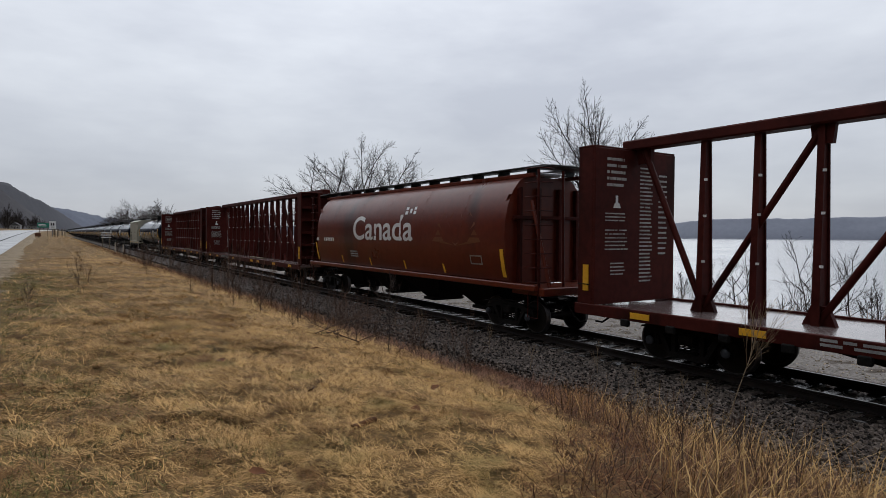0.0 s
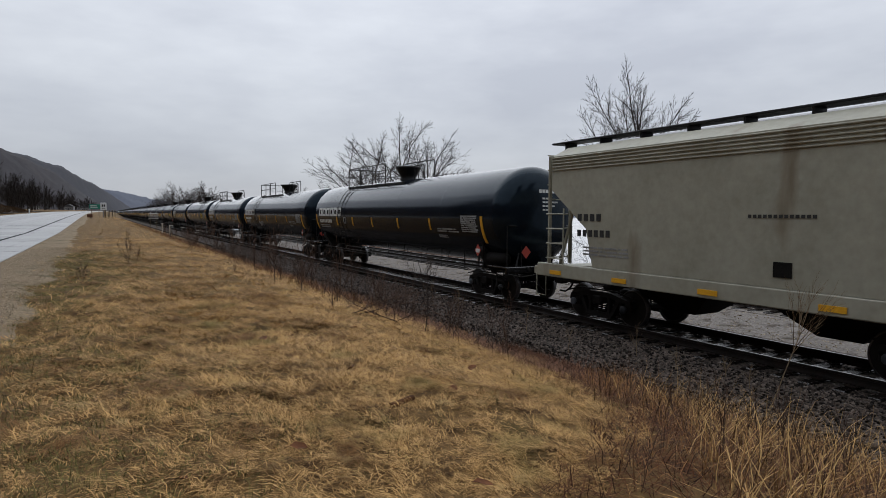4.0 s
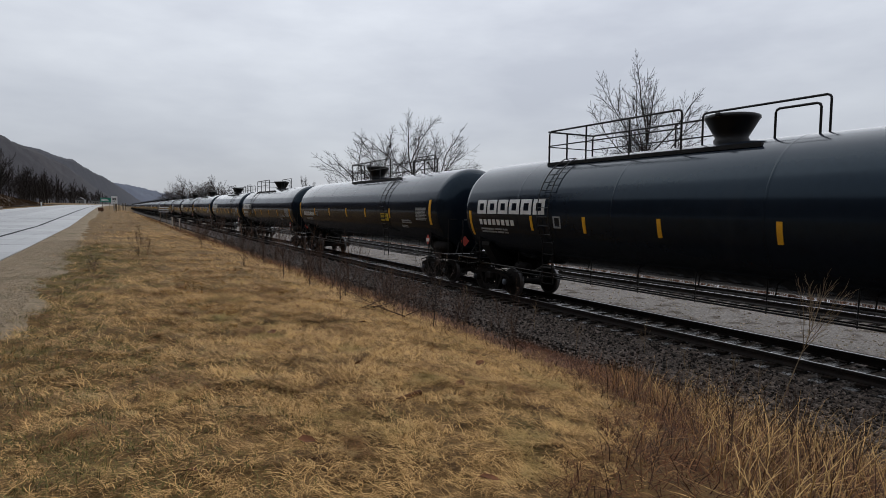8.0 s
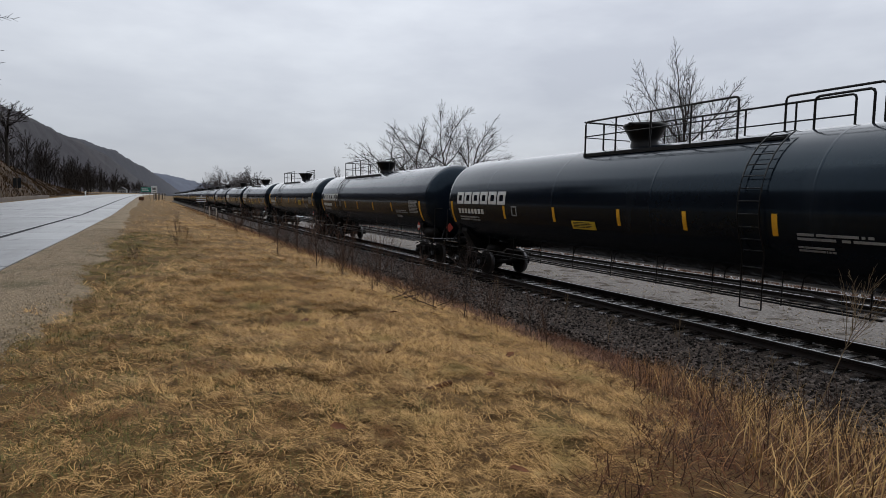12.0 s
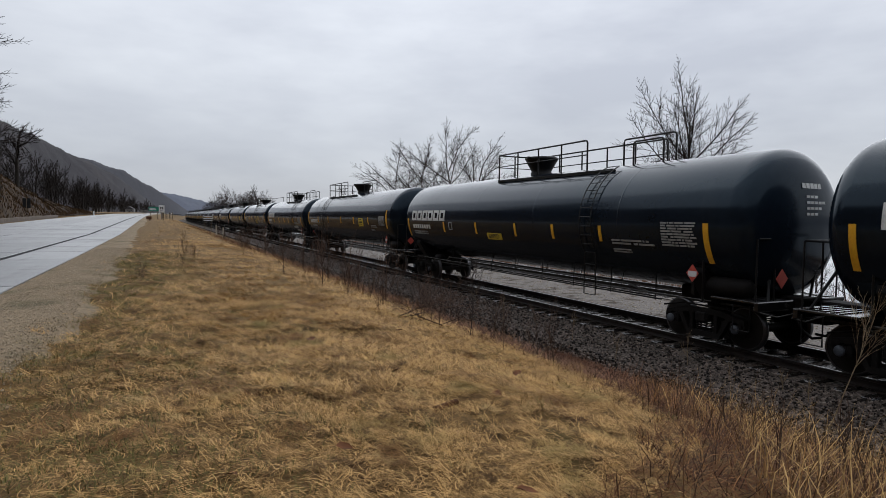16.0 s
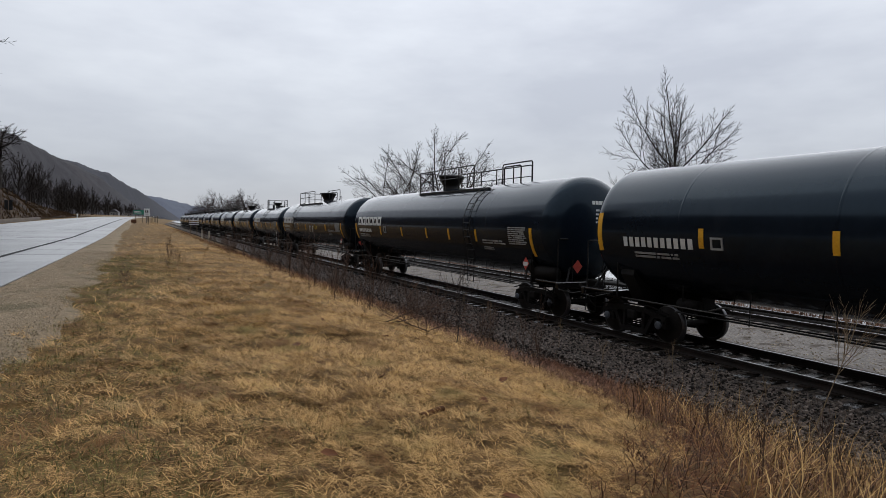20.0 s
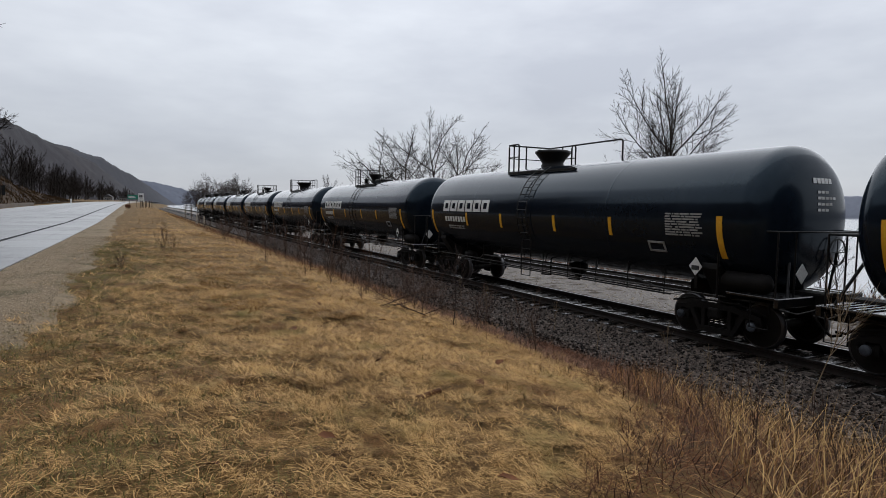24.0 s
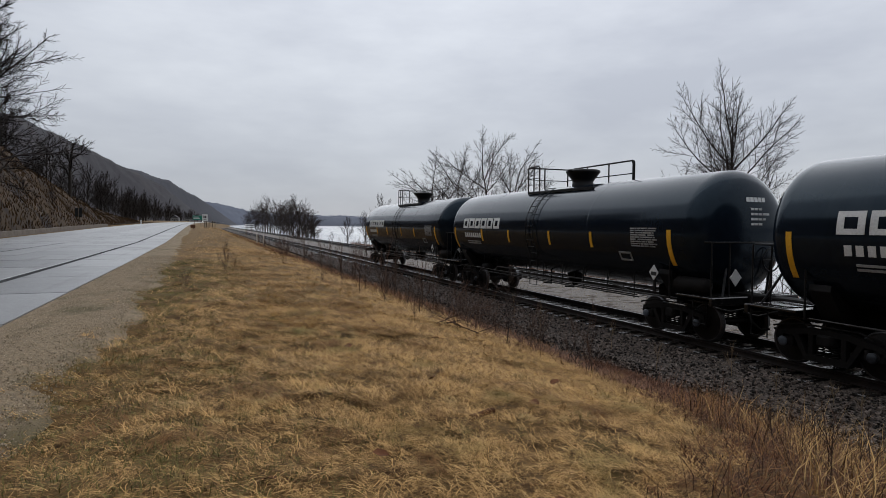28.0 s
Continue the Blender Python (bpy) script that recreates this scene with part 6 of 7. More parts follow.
beam_car = build_centerbeam()
KINDS["beam"] = (beam_car, None, -11.55)
KINDS["round"] = (build_round_hopper(), None, -7.7)
KINDS["small"] = (build_small_hopper(), None, -5.7)
TRAIN = []
first = set()
for rear, kind, marks in CONSIST:
    base, shell, offset = KINDS[kind]
    if kind in first:
        car = copy_thing(base, pose(TRACK_X, rear + offset, 0))
    else:
        car = base
    first.add(kind)
    TRAIN.append((car, rear + offset, shell, marks))
for car, y, shell, marks in TRAIN:
    car.matrix_basis = pose(TRACK_X, y, 0)
    for mark in marks:
        if mark == "graffiti":
            scrawl(shell, car, 2.4, 0.3, 1.90, 2.55, 1, 0.05)
            scrawl(shell, car, 3.3, 2.6, 1.95, 2.25, 2)
            scrawl(shell, car, -4.6, -5.9, 2.1, 3.0, 3, 0.06)
            part("paper_panel", shell.patch(Shape(), -3.9, -4.6, 2.35, 2.70), M_CREAM, car, "pale square panel")
            tagged(car, "black tank car with white sprayed graffiti and a pale panel")
        elif mark == "scrawl":
            scrawl(shell, car, 3.4, 2.2, 1.8, 2.2, 5)
        elif mark == "notice":
            notice(shell, car, -4.6, 2.42, 0.85, 0.32)
            tagged(car, "long black tank car with a small yellow notice panel")
        elif mark == "big_notice":
            notice(shell, car, -4.6, 2.48, 0.85, 0.46)
            tagged(car, "long black tank car with a bright square yellow notice")
        elif mark == "front_notice":
            notice(shell, car, -5.72, 2.46, 0.85, 0.46)
            tagged(car, "long black tank car with a bright square yellow notice")
        elif mark == "low_notice":
            notice(shell, car, 0.6, 2.15, 1.0, 0.22)
        elif mark == "frame_notice":
            notice(shell, car, -2.2, 2.45, 0.9, 0.5, True)
            notice(shell, car, -2.1, 1.98, 0.7, 0.22)
            notice(shell, car, -4.0, 2.5, 0.35, 0.45, True)
        elif mark == "slash":
            for y0 in (-0.5, -1.3):
                s = Shape()
                for k in range(6):
                    q = y0 - 0.08 * k
                    shell.patch(s, q + 0.09, q - 0.09, 2.05 + 0.07 * k, 2.13 + 0.07 * k, 0.012, 1)
                part("paint_slash", s, M_WHITE, car, "white slanting paint stroke")
            notice(shell, car, -2.4, 2.4, 0.8, 0.2)
        elif mark == "arrows":
            for q0, q1, z0, z1 in ((-4.8, -6.5, 1.78, 1.92), (-5.35, -6.3, 1.56, 1.68)):
                part("paint_bar", shell.patch(Shape(), q0, q1, z0, z1, 0.012, 2), M_WHITE, car, "white painted bar low on the side")
        elif mark == "yellow_tag":
            scrawl(shell, car, 4.6, 3.0, 1.75, 2.1, 8, 0.04, M_SIGNYEL)
        elif mark == "tag":
            scrawl(shell, car, 1.4, -1.8, 1.75, 2.15, 9)
    if marks and "tag" in marks[0]:
        tagged(car, "shorter black tank car with a sprayed tag low on its side")

# ---- bare trees and shrubs ----
def tubes(P, R, sides):
    """Tapered tubes round many lines at once: P is lines x points x 3, R lines x points."""
    n, m, _ = P.shape
    D = np.empty_like(P)
    D[:, 1:-1] = P[:, 2:] - P[:, :-2]
    D[:, 0], D[:, -1] = P[:, 1] - P[:, 0], P[:, -1] - P[:, -2]
    D /= np.linalg.norm(D, axis=2, keepdims=True) + 1e-9
    A = np.cross(D, np.array([0.13, 0.37, 0.92]))
    A /= np.linalg.norm(A, axis=2, keepdims=True) + 1e-9
    B = np.cross(D, A)
    t = np.arange(sides) * math.tau / sides
    V = P[:, :, None] + R[:, :, None, None] * (np.cos(t)[None, None, :, None] * A[:, :, None] + np.sin(t)[None, None, :, None] * B[:, :, None])
    j = np.arange(sides)
    k = (j + 1) % sides
    i = np.arange(m - 1)[:, None] * sides
    F = np.stack([i + j, i + k, i + sides + k, i + sides + j], -1).reshape(-1, 4)
    F = (F[None] + (np.arange(n) * m * sides)[:, None, None]).reshape(-1, 4)
    return V.reshape(-1, 3), F


def skeleton_lines(rng, limbs, kids, spread, lean, fork, upward, bend, cone=0.55, reach=0.62):
    """Branch lines level by level for a leafless tree about one unit of trunk high; side shoots leave at a slant and curve upwards."""
    P, D, L = np.zeros((1, 3)), np.array([[lean, 0.0, 1.0]]), np.array([1.0])
    D = D / np.linalg.norm(D)
    levels = []
    counts = (limbs, *kids)
    for level in range(len(counts) + 1):
        steps = 1 if level == len(counts) else (6, 5, 3, 2)[min(level, 3)]
        n = len(P)
        lines, dirs = np.zeros((n, steps + 1, 3)), np.zeros((n, steps, 3))
        lines[:, 0] = P
        d = D.copy()
        for i in range(steps):
            d = d + rng.normal(0, bend * (1.0, 0.8, 0.9, 1.0)[min(level, 3)] * (0.35 if level == 0 else 1.0), (n, 3))
            d[:, 2] += upward * (1.0 if level < 3 else 0.6)
            d /= np.linalg.norm(d, axis=1, keepdims=True)
            dirs[:, i] = d
            lines[:, i + 1] = lines[:, i] + d * (L / steps)[:, None]
        levels.append(lines)
        if level == len(counts):
            break
        c = counts[level]
        start = fork if level == 0 else 0.18
        t = start + (1 - start) * (np.arange(c)[None] + rng.uniform(0.1, 0.9, (n, c))) / c
        t[:, -1] = 1.0
        k = np.minimum((t * steps).astype(int), steps - 1)
        w = (t * steps - k)[..., None]
        row = np.arange(n)[:, None]
        base = lines[row, k] * (1 - w) + lines[row, k + 1] * w
        ang = np.arange(c)[None] * (2.4 if level == 0 else math.pi * 0.93) + rng.uniform(0, math.tau, (n, 1)) + rng.normal(0, 0.35, (n, c))
        par = dirs[row, k]
        a = np.cross(par, np.array([0.31, 0.17, 0.2]))
        a /= np.linalg.norm(a, axis=2, keepdims=True)
        b = np.cross(par, a)
        side = a * np.cos(ang)[..., None] + b * np.sin(ang)[..., None]
        amount = spread * (1.15 if level == 0 else 0.8) * rng.uniform(0.7, 1.25, (n, c)) * (1.15 - 0.45 * t)
        amount[:, -1] *= 0.25
        nd = par + side * amount[..., None]
        nd /= np.linalg.norm(nd, axis=2, keepdims=True)
        length = L[:, None] * (reach if level == 0 else 0.50) * rng.uniform(0.7, 1.15, (n, c)) * (1.12 - (cone if level == 0 else 0.50) * t)
        P, D, L = base.reshape(-1, 3), nd.reshape(-1, 3), length.reshape(-1)
    return levels


def tree(name, label, x, y, z, total, seed, spread=0.62, limbs=7, kids=(5, 5, 5), lean=0.0, fork=0.3, radius=None, taper=0.44, twig=None, widen=1.0, upward=0.09, bend=0.15, category="tree", group="", thin=0.008, cone=0.55, reach=0.62):
    rng = np.random.RandomState(seed)
    levels = skeleton_lines(rng, limbs, kids, spread, lean, fork, upward, bend, cone, reach)
    k = total / max(l[..., 2].max() for l in levels)
    sc = np.array([k * widen, k * widen, k])
    ob = thing(name, label, category, group)
    ob.matrix_basis = pose(x, y, z)
    r = radius or total * 0.015
    V, F, base = [], [], 0
    for i, lines in enumerate(levels):
        m = lines.shape[1]
        R = np.linspace(1.0, 0.40 if i == 0 else 0.42, m)[None] * np.full((len(lines), 1), max(r * taper ** i, thin))
        v, f = tubes(lines * sc, R, (9, 6, 4, 3, 3)[min(i, 4)])
        if i == 0:
            part("trunk", array_mesh("trunk", v, f, True), M_BARK if total > 4 else (twig or M_TWIG), ob)
            continue
        V.append(v)
        F.append(f + base)
        base += len(v)
    part("crown", array_mesh("crown", np.concatenate(V), np.concatenate(F)), twig or M_TWIG, ob)
    return ob


def ground_z(x, y):
    return float(land(np.array(float(x)), np.array(float(y))))


def at_bearing(az, lateral):
    return lateral, lateral / math.tan(radians(az))


def build_trees():
    g = "bare trees along the lake shore"
    x, y = at_bearing(47.7, 29.0)
    tree("tree", "tall bare tree with fine upswept twigs on the lake shore", x, y, ground_z(x, y) - 0.1, 14.4, 4, spread=1.05, limbs=20, kids=(10, 7, 4), lean=-0.03, fork=0.28, cone=0.30, reach=0.50, group=g, radius=0.14, widen=1.0, upward=0.06, thin=0.0105, taper=0.36, bend=0.09)
    x, y = at_bearing(50.2, 30.6)
    tree("tree", "slender bare tree leaning beside a taller one", x, y, ground_z(x, y) - 0.1, 5.2, 8, spread=0.6, limbs=7, kids=(5, 5, 3), lean=0.12, group=g, radius=0.10)
    for az, lat, top, seed, ln, wd in ((21.2, 31.0, 15.8, 12, -0.14, 1.1), (23.4, 32.5, 15.8, 15, 0.0, 1.1), (25.7, 31.0, 16.8, 17, -0.04, 1.1), (27.4, 31.5, 14.6, 19, 0.16, 1.0)):
        x, y = at_bearing(az, lat)
        tree("tree", "spreading bare tree with several stems by the water", x, y, ground_z(x, y) - 0.1, top, seed, spread=1.25, limbs=12, kids=(8, 7, 4), lean=ln, fork=0.20, cone=0.45, reach=0.72, group=g, widen=wd, radius=0.15, upward=0.02, bend=0.12, thin=0.014, taper=0.46)
    for az, lat, top, seed in ((31.2, 30.0, 8.6, 22), (15.6, 31.0, 11.0, 23), (14.2, 32.0, 8.0, 24), (12.6, 31.0, 6.6, 25), (16.8, 31.0, 7.6, 26), (34.5, 30.5, 6.0, 27)):
        x, y = at_bearing(az, lat)
        tree("tree", "small bare shore tree with thin stems", x, y, ground_z(x, y) - 0.1, top, seed, spread=0.7, limbs=11, kids=(7, 5, 4), fork=0.10, cone=0.6, bend=0.09, group=g, radius=0.10, thin=0.012, twig=M_GROVE)
    rng = random.Random(8)
    for k in range(24):
        az = 3.6 + 5.9 * k / 23 + rng.uniform(-0.1, 0.1)
        lat = rng.uniform(23, 31)
        x, y = at_bearing(az, lat)
        tree("tree", "bare tree in a dense grove beside the far track", x, y, ground_z(x, y) - 0.2, rng.uniform(0.75, 1.12) * (y * math.tan(radians(2.5 if 2 < k < 21 else 1.8)) + 4.0), 40 + k, spread=1.2, limbs=12, kids=(7, 5, 4), fork=0.12, cone=0.5, upward=0.03, bend=0.12, group="grove of bare trees far down the line", radius=0.18, widen=1.15, thin=0.021, twig=M_GROVE)
    tree("tree", "big bare tree overhanging the road from the bank", -22.8, 67.0, 5.0, 27.0, 61, spread=1.0, limbs=48, kids=(12, 9, 5), lean=0.03, fork=0.04, radius=0.34, widen=1.0, cone=0.50, reach=0.50, upward=0.02, bend=0.14, thin=0.026, taper=0.42)
    tree("tree", "gnarled dark bare tree on the cut bank", -27.5, 152.0, 8.2, 14.0, 63, spread=1.1, limbs=7, kids=(5, 5, 3), lean=0.22, fork=0.3, radius=0.42, bend=0.24, upward=0.0, thin=0.035)
    for k in range(84):
        y = 95 + 330 * (k / 83) ** 0.9 + rng.uniform(-8, 8)
        x = rng.uniform(-44, -27) - 0.02 * y + (8 if y > 260 else 0)
        h = rng.uniform(8, 14) + (3 if y > 210 else 0)
        tree("tree", "bare roadside tree at the foot of the bluff", x, y, bank_top(x, y) - 0.3, h, 170 + k, spread=0.8, limbs=9, kids=(6, 5, 2), fork=0.08, radius=0.17, thin=0.030, bend=0.10, group="bare trees below the bluff", twig=M_TWIG)
    rw = random.Random(92)
    for k in range(46):
        y = 400 + 520 * (k / 45)
        x = float(road_edge(y)) - 24 - rw.uniform(0, 34)
        tree("tree", "bare tree in the dark wood along the far road", x, y, 0.9 + float(road_rise(y)), rw.uniform(11, 19), 520 + k, spread=0.85, limbs=9, kids=(6, 4), fork=0.08, radius=0.26, thin=0.085, bend=0.10, group="bare trees below the bluff", twig=M_TWIG)
    rb = random.Random(91)
    for k in range(46):
        y = 75 + 150 * rb.random()
        u = rb.uniform(0.12, 1.5)
        x = float(road_edge(y)) - 17.0 - 13.0 * u
        tree("shrub", "dark bare shrub on the brown cut bank", x, y, bank_top(x, y) - 0.1, rb.uniform(1.2, 3.6), 400 + k, spread=0.8, limbs=8, kids=(6, 4), fork=0.02, radius=0.05, thin=0.022, group="shrubs on the cut bank", category="shrub")
    for k in range(16):
        az = 4.0 + 5.6 * k / 15 + rb.uniform(-0.2, 0.2)
        x, y = at_bearing(az, rb.uniform(22.5, 26))
        tree("shrub", "bare undergrowth shrub at the foot of the grove", x, y, ground_z(x, y) - 0.1, rb.uniform(2.5, 4.5), 460 + k, spread=0.9, limbs=9, kids=(6, 4), fork=0.0, radius=0.05, thin=0.035, group="undergrowth of the grove", category="shrub")
    # brush on the shore
    rng = random.Random(15)
    for k in range(34):
        az = 30 + 44 * k / 33 + rng.uniform(-1, 1)
        x, y = at_bearing(az, rng.uniform(24.5, 30))
        tree("shrub", "thin bare shore shrub with upright stems", x, y, ground_z(x, y) - 0.05, rng.uniform(1.6, 4.6), 100 + k, spread=0.8, limbs=8, kids=(6, 4), fork=0.02, radius=0.035, group="shrubs on the lake shore", category="shrub", bend=0.22)
    for k in range(18):
        az = 9.6 + 25 * k / 17 + rng.uniform(-0.3, 0.3)
        x, y = at_bearing(az, rng.uniform(24.5, 28))
        tree("shrub", "thin bare shore shrub with upright stems", x, y, ground_z(x, y) - 0.05, rng.uniform(2.0, 3.8), 130 + k, spread=0.7, limbs=7, kids=(5, 4), fork=0.02, radius=0.035, group="shrubs on the lake shore", category="shrub", thin=0.012)
    # bare shrubs and weeds on the near bank
    near = ((0.65, 22.0, 0.95, 5), (0.95, 22.6, 0.6, 6), (-0.5, 16.4, 0.5, 7), (3.6, 20.0, 1.3, 8), (4.3, 17.6, 1.4, 9), (4.5, 15.6, 1.4, 10), (4.9, 13.9, 1.2, 11), (5.2, 20.5, 1.6, 12), (4.2, 12.2, 0.9, 13), (6.0, 16.8, 1.6, 14), (5.9, 13.2, 1.3, 15),
            (6.4, 22.0, 1.7, 16), (5.3, 25.0, 1.5, 17), (6.6, 28.0, 1.8, 18), (7.2, 19.0, 1.5, 19), (5.0, 33.0, 1.6, 20), (6.8, 35.0, 1.8, 21), (4.6, 10.8, 0.75, 22), (6.9, 11.9, 1.1, 23), (5.4, 44.0, 1.6, 24), (6.9, 50.0, 1.9, 25), (3.4, 29.0, 1.0, 26), (7.5, 24.5, 1.7, 27), (7.3, 15.0, 1.3, 28), (6.7, 9.8, 1.0, 29), (7.6, 30.5, 1.8, 30))
    for x, y, h, sd in near:
        h *= 1.3 if y > 14 else 1.1
        tree("shrub", "leafless brown shrub on the dry grass bank", x, y, ground_z(x, y) - 0.03, h, sd, spread=0.55, limbs=8, kids=(5, 3), fork=0.0, cone=0.3, reach=0.9, radius=0.0078 * h, twig=M_WEEDTWIG, group="bare shrubs on the bank", category="shrub", thin=0.0016 + 0.00009 * y, bend=0.10)
    rn = random.Random(71)
    for k in range(32):
        y = 9.5 + 62 * (k / 31) ** 1.5 + rn.uniform(-0.6, 0.6)
        x = 6.9 - 0.012 * y + rn.gauss(0, 0.75)
        h = rn.uniform(0.6, 1.55)
        tree("shrub", "leafless dark brown shrub at the ballast edge", x, y, ground_z(x, y) - 0.03, h, 300 + k, spread=0.5, limbs=rn.randint(6, 11), kids=(4, 3), fork=0.0, cone=0.3, reach=0.9, lean=rn.uniform(-0.2, 0.2), radius=0.0078 * h, twig=M_WEEDTWIG, group="bare shrubs on the bank", category="shrub", thin=0.0016 + 0.0001 * y, bend=0.10)
    tree("sapling", "thin leaning bare sapling at the edge of the ballast", 5.75, 10.9, ground_z(5.75, 10.9), 1.75, 31, spread=0.8, limbs=14, kids=(5, 3), lean=0.16, fork=0.30, radius=0.011, category="sapling", thin=0.0036, twig=M_GROVE)
    w = tree("dead_weed", "tall pale dead weed with a branching head in the ballast", 8.75, 5.45, -0.50, 2.5, 33, spread=0.42, limbs=9, kids=(5, 3), lean=0.30, fork=0.66, radius=0.011, twig=M_PALE_TWIG, group="dead weeds in the ballast", category="weed", thin=0.0026, upward=0.0, bend=0.08)
    w.matrix_basis = pose(8.75, 5.45, -0.50, 0, 0, -57)
    for x, y, h, sd in ((10.1, 9.2, 0.85, 35), (9.9, 8.0, 0.55, 36), (10.2, 7.1, 0.5, 37), (9.6, 12.5, 0.8, 38), (9.3, 15.5, 0.9, 39), (10.0, 6.5, 0.5, 34), (9.2, 10.4, 0.6, 40), (9.8, 18.0, 0.9, 41)):
        tree("dead_weed", "pale dead weed growing in the ballast", x, y, -0.36, h, sd, spread=0.6, limbs=8, kids=(4,), fork=0.3, radius=0.008, twig=M_PALE_TWIG, group="dead weeds in the ballast", category="weed", thin=0.003)
    # upright stalks at the foot of the bank
    rs = random.Random(44)
    for k in range(26):
        y = 2.6 + 5.2 * rs.random() ** 1.2
        x = 4.2 + 0.44 * y + rs.gauss(0, 0.35)
        tree("weed_stalk", "dark stiff dead weed stalk above the tall grass", x, y, ground_z(x, y) - 0.03, rs.uniform(0.5, 0.95), 200 + k, spread=0.45, limbs=5, kids=(3,), lean=rs.uniform(-0.25, 0.25), fork=0.4, radius=0.007, twig=M_WEEDTWIG, group="weed stalks at the foot of the bank", category="weed", thin=0.0025)
    b = tree("fallen_branch", "thin fallen branch with dry twigs lying on the grass", 4.2, 11.4, ground_z(4.2, 11.4) + 0.08, 1.5, 51, spread=0.75, limbs=12, kids=(4, 3), fork=0.1, radius=0.009, category="branch", thin=0.0035, twig=M_WEEDTWIG, upward=0.0, bend=0.16)
    b.matrix_basis = pose(4.3, 11.2, ground_z(4.3, 11.2) + 0.07, 0, 70, -35)
    for k, (x, y, size, tip, turn) in enumerate(((4.7, 11.6, 1.9, 76, -10), (5.3, 11.3, 1.5, 68, 165), (4.9, 12.2, 1.2, 60, 40), (5.6, 11.9, 1.4, 72, -60))):
        b = tree("fallen_branch", "thin fallen branch with dry twigs lying on the grass", x, y, 0, size, 52 + k, spread=0.8, limbs=9, kids=(4, 3), fork=0.15, radius=0.011, category="branch", thin=0.0035, twig=M_WEEDTWIG, upward=0.0, bend=0.16)
        b.matrix_basis = pose(x, y, ground_z(x, y) + 0.08, 0, tip, turn)


M_GREENGRASS = surface("green_grass", (0.068, 0.062, 0.021), (0.200, 0.182, 0.064), 0.8, island=0.6, world_space=True)
M_OLDTHATCH = surface("old_brown_thatch", (0.085, 0.046, 0.018), (0.330, 0.195, 0.076), 1.6, island=0.8, world_space=True)
M_OLDWEED = surface("rotted_red_brown_weeds", (0.026, 0.010, 0.005), (0.130, 0.055, 0.025), 1.2, island=0.8, world_space=True)
M_THATCH = surface("dark_thatch", (0.030, 0.013, 0.006), (0.120, 0.052, 0.020), 0.8, island=0.6, world_space=True)
M_GROVE = surface("grey_brown_branches", (0.024, 0.019, 0.018), (0.075, 0.060, 0.055), 0.4, island=0.5, rough=(0.75, 0.95))
M_WEEDTWIG = surface("brown_shrub_twigs", (0.038, 0.025, 0.020), (0.155, 0.100, 0.075), 3, island=0.5, rough=(0.75, 0.95))


# ---- grass ----
def blades(name, P, length, lift, width, heading, material, label, seed, sag=0.5, segs=3, scatter=0.75, curl=0.22):
    """Many grass blades from root points P, each with its own heading."""
    rng = np.random.RandomState(seed)
    n = len(P)
    L = rng.uniform(*length, n)
    el = np.radians(rng.uniform(*lift, n))
    az = heading + rng.normal(0, scatter, n)
    w = rng.uniform(*width, n)
    turn = rng.normal(0, curl, n)
    V = np.zeros((n, 2 * segs + 1, 3))
    p = P.copy()
    for i in range(segs):
        side = np.c_[-np.sin(az), np.cos(az), np.zeros(n)]
        hd = np.c_[np.cos(az), np.sin(az), np.zeros(n)]
        V[:, 2 * i] = p - side * (w * (1 - 0.25 * i))[:, None]
        V[:, 2 * i + 1] = p + side * (w * (1 - 0.25 * i))[:, None]
        e = el - sag * rng.uniform(0.4, 1.6, n) * i
        p = p + (hd * np.cos(e)[:, None] + np.array([0, 0, 1.0]) * np.sin(e)[:, None]) * (L / segs)[:, None]
        az = az + turn
    V[:, -1] = p
    k = 2 * segs + 1
    quads = np.array([(2 * i, 2 * i + 1, 2 * i + 3, 2 * i + 2) for i in range(segs - 1)])
    b = (np.arange(n) * k)[:, None, None]
    F4 = (quads[None] + b).reshape(-1, 4)
    tri = (np.array([[2 * segs - 2, 2 * segs - 1, 2 * segs]])[None] + b).reshape(-1, 3)
    F3 = np.concatenate([F4[:, [0, 1, 2]], F4[:, [0, 2, 3]], tri])
    ob = part(name, array_mesh(name, V.reshape(-1, 3), F3), material)
    tagged(ob, label, "grass", kind="stuff")


def swirl(P):
    return 1.9 * wave(P[:, 0], P[:, 1], 31, 0.7) + 1.5 * wave(P[:, 0], P[:, 1], 32, 0.22) + 2.9


def turf(x, y):
    """Height of the matted turf, with hummocks and hollows."""
    near = np.interp(x, (-3.0, -1.5, 8.0, 9.0), (0, 1, 1, 0))
    return land(x, y) + near * hummocks(x, y)


def weed_edge(y):
    """Where the mown grass gives way to tall weeds on the slope towards the ballast."""
    return np.clip(0.9 + 0.8 * y + 0.35 * np.sin(y * 1.7) + 0.2 * np.sin(y * 4.1), 2.6, 8.6)


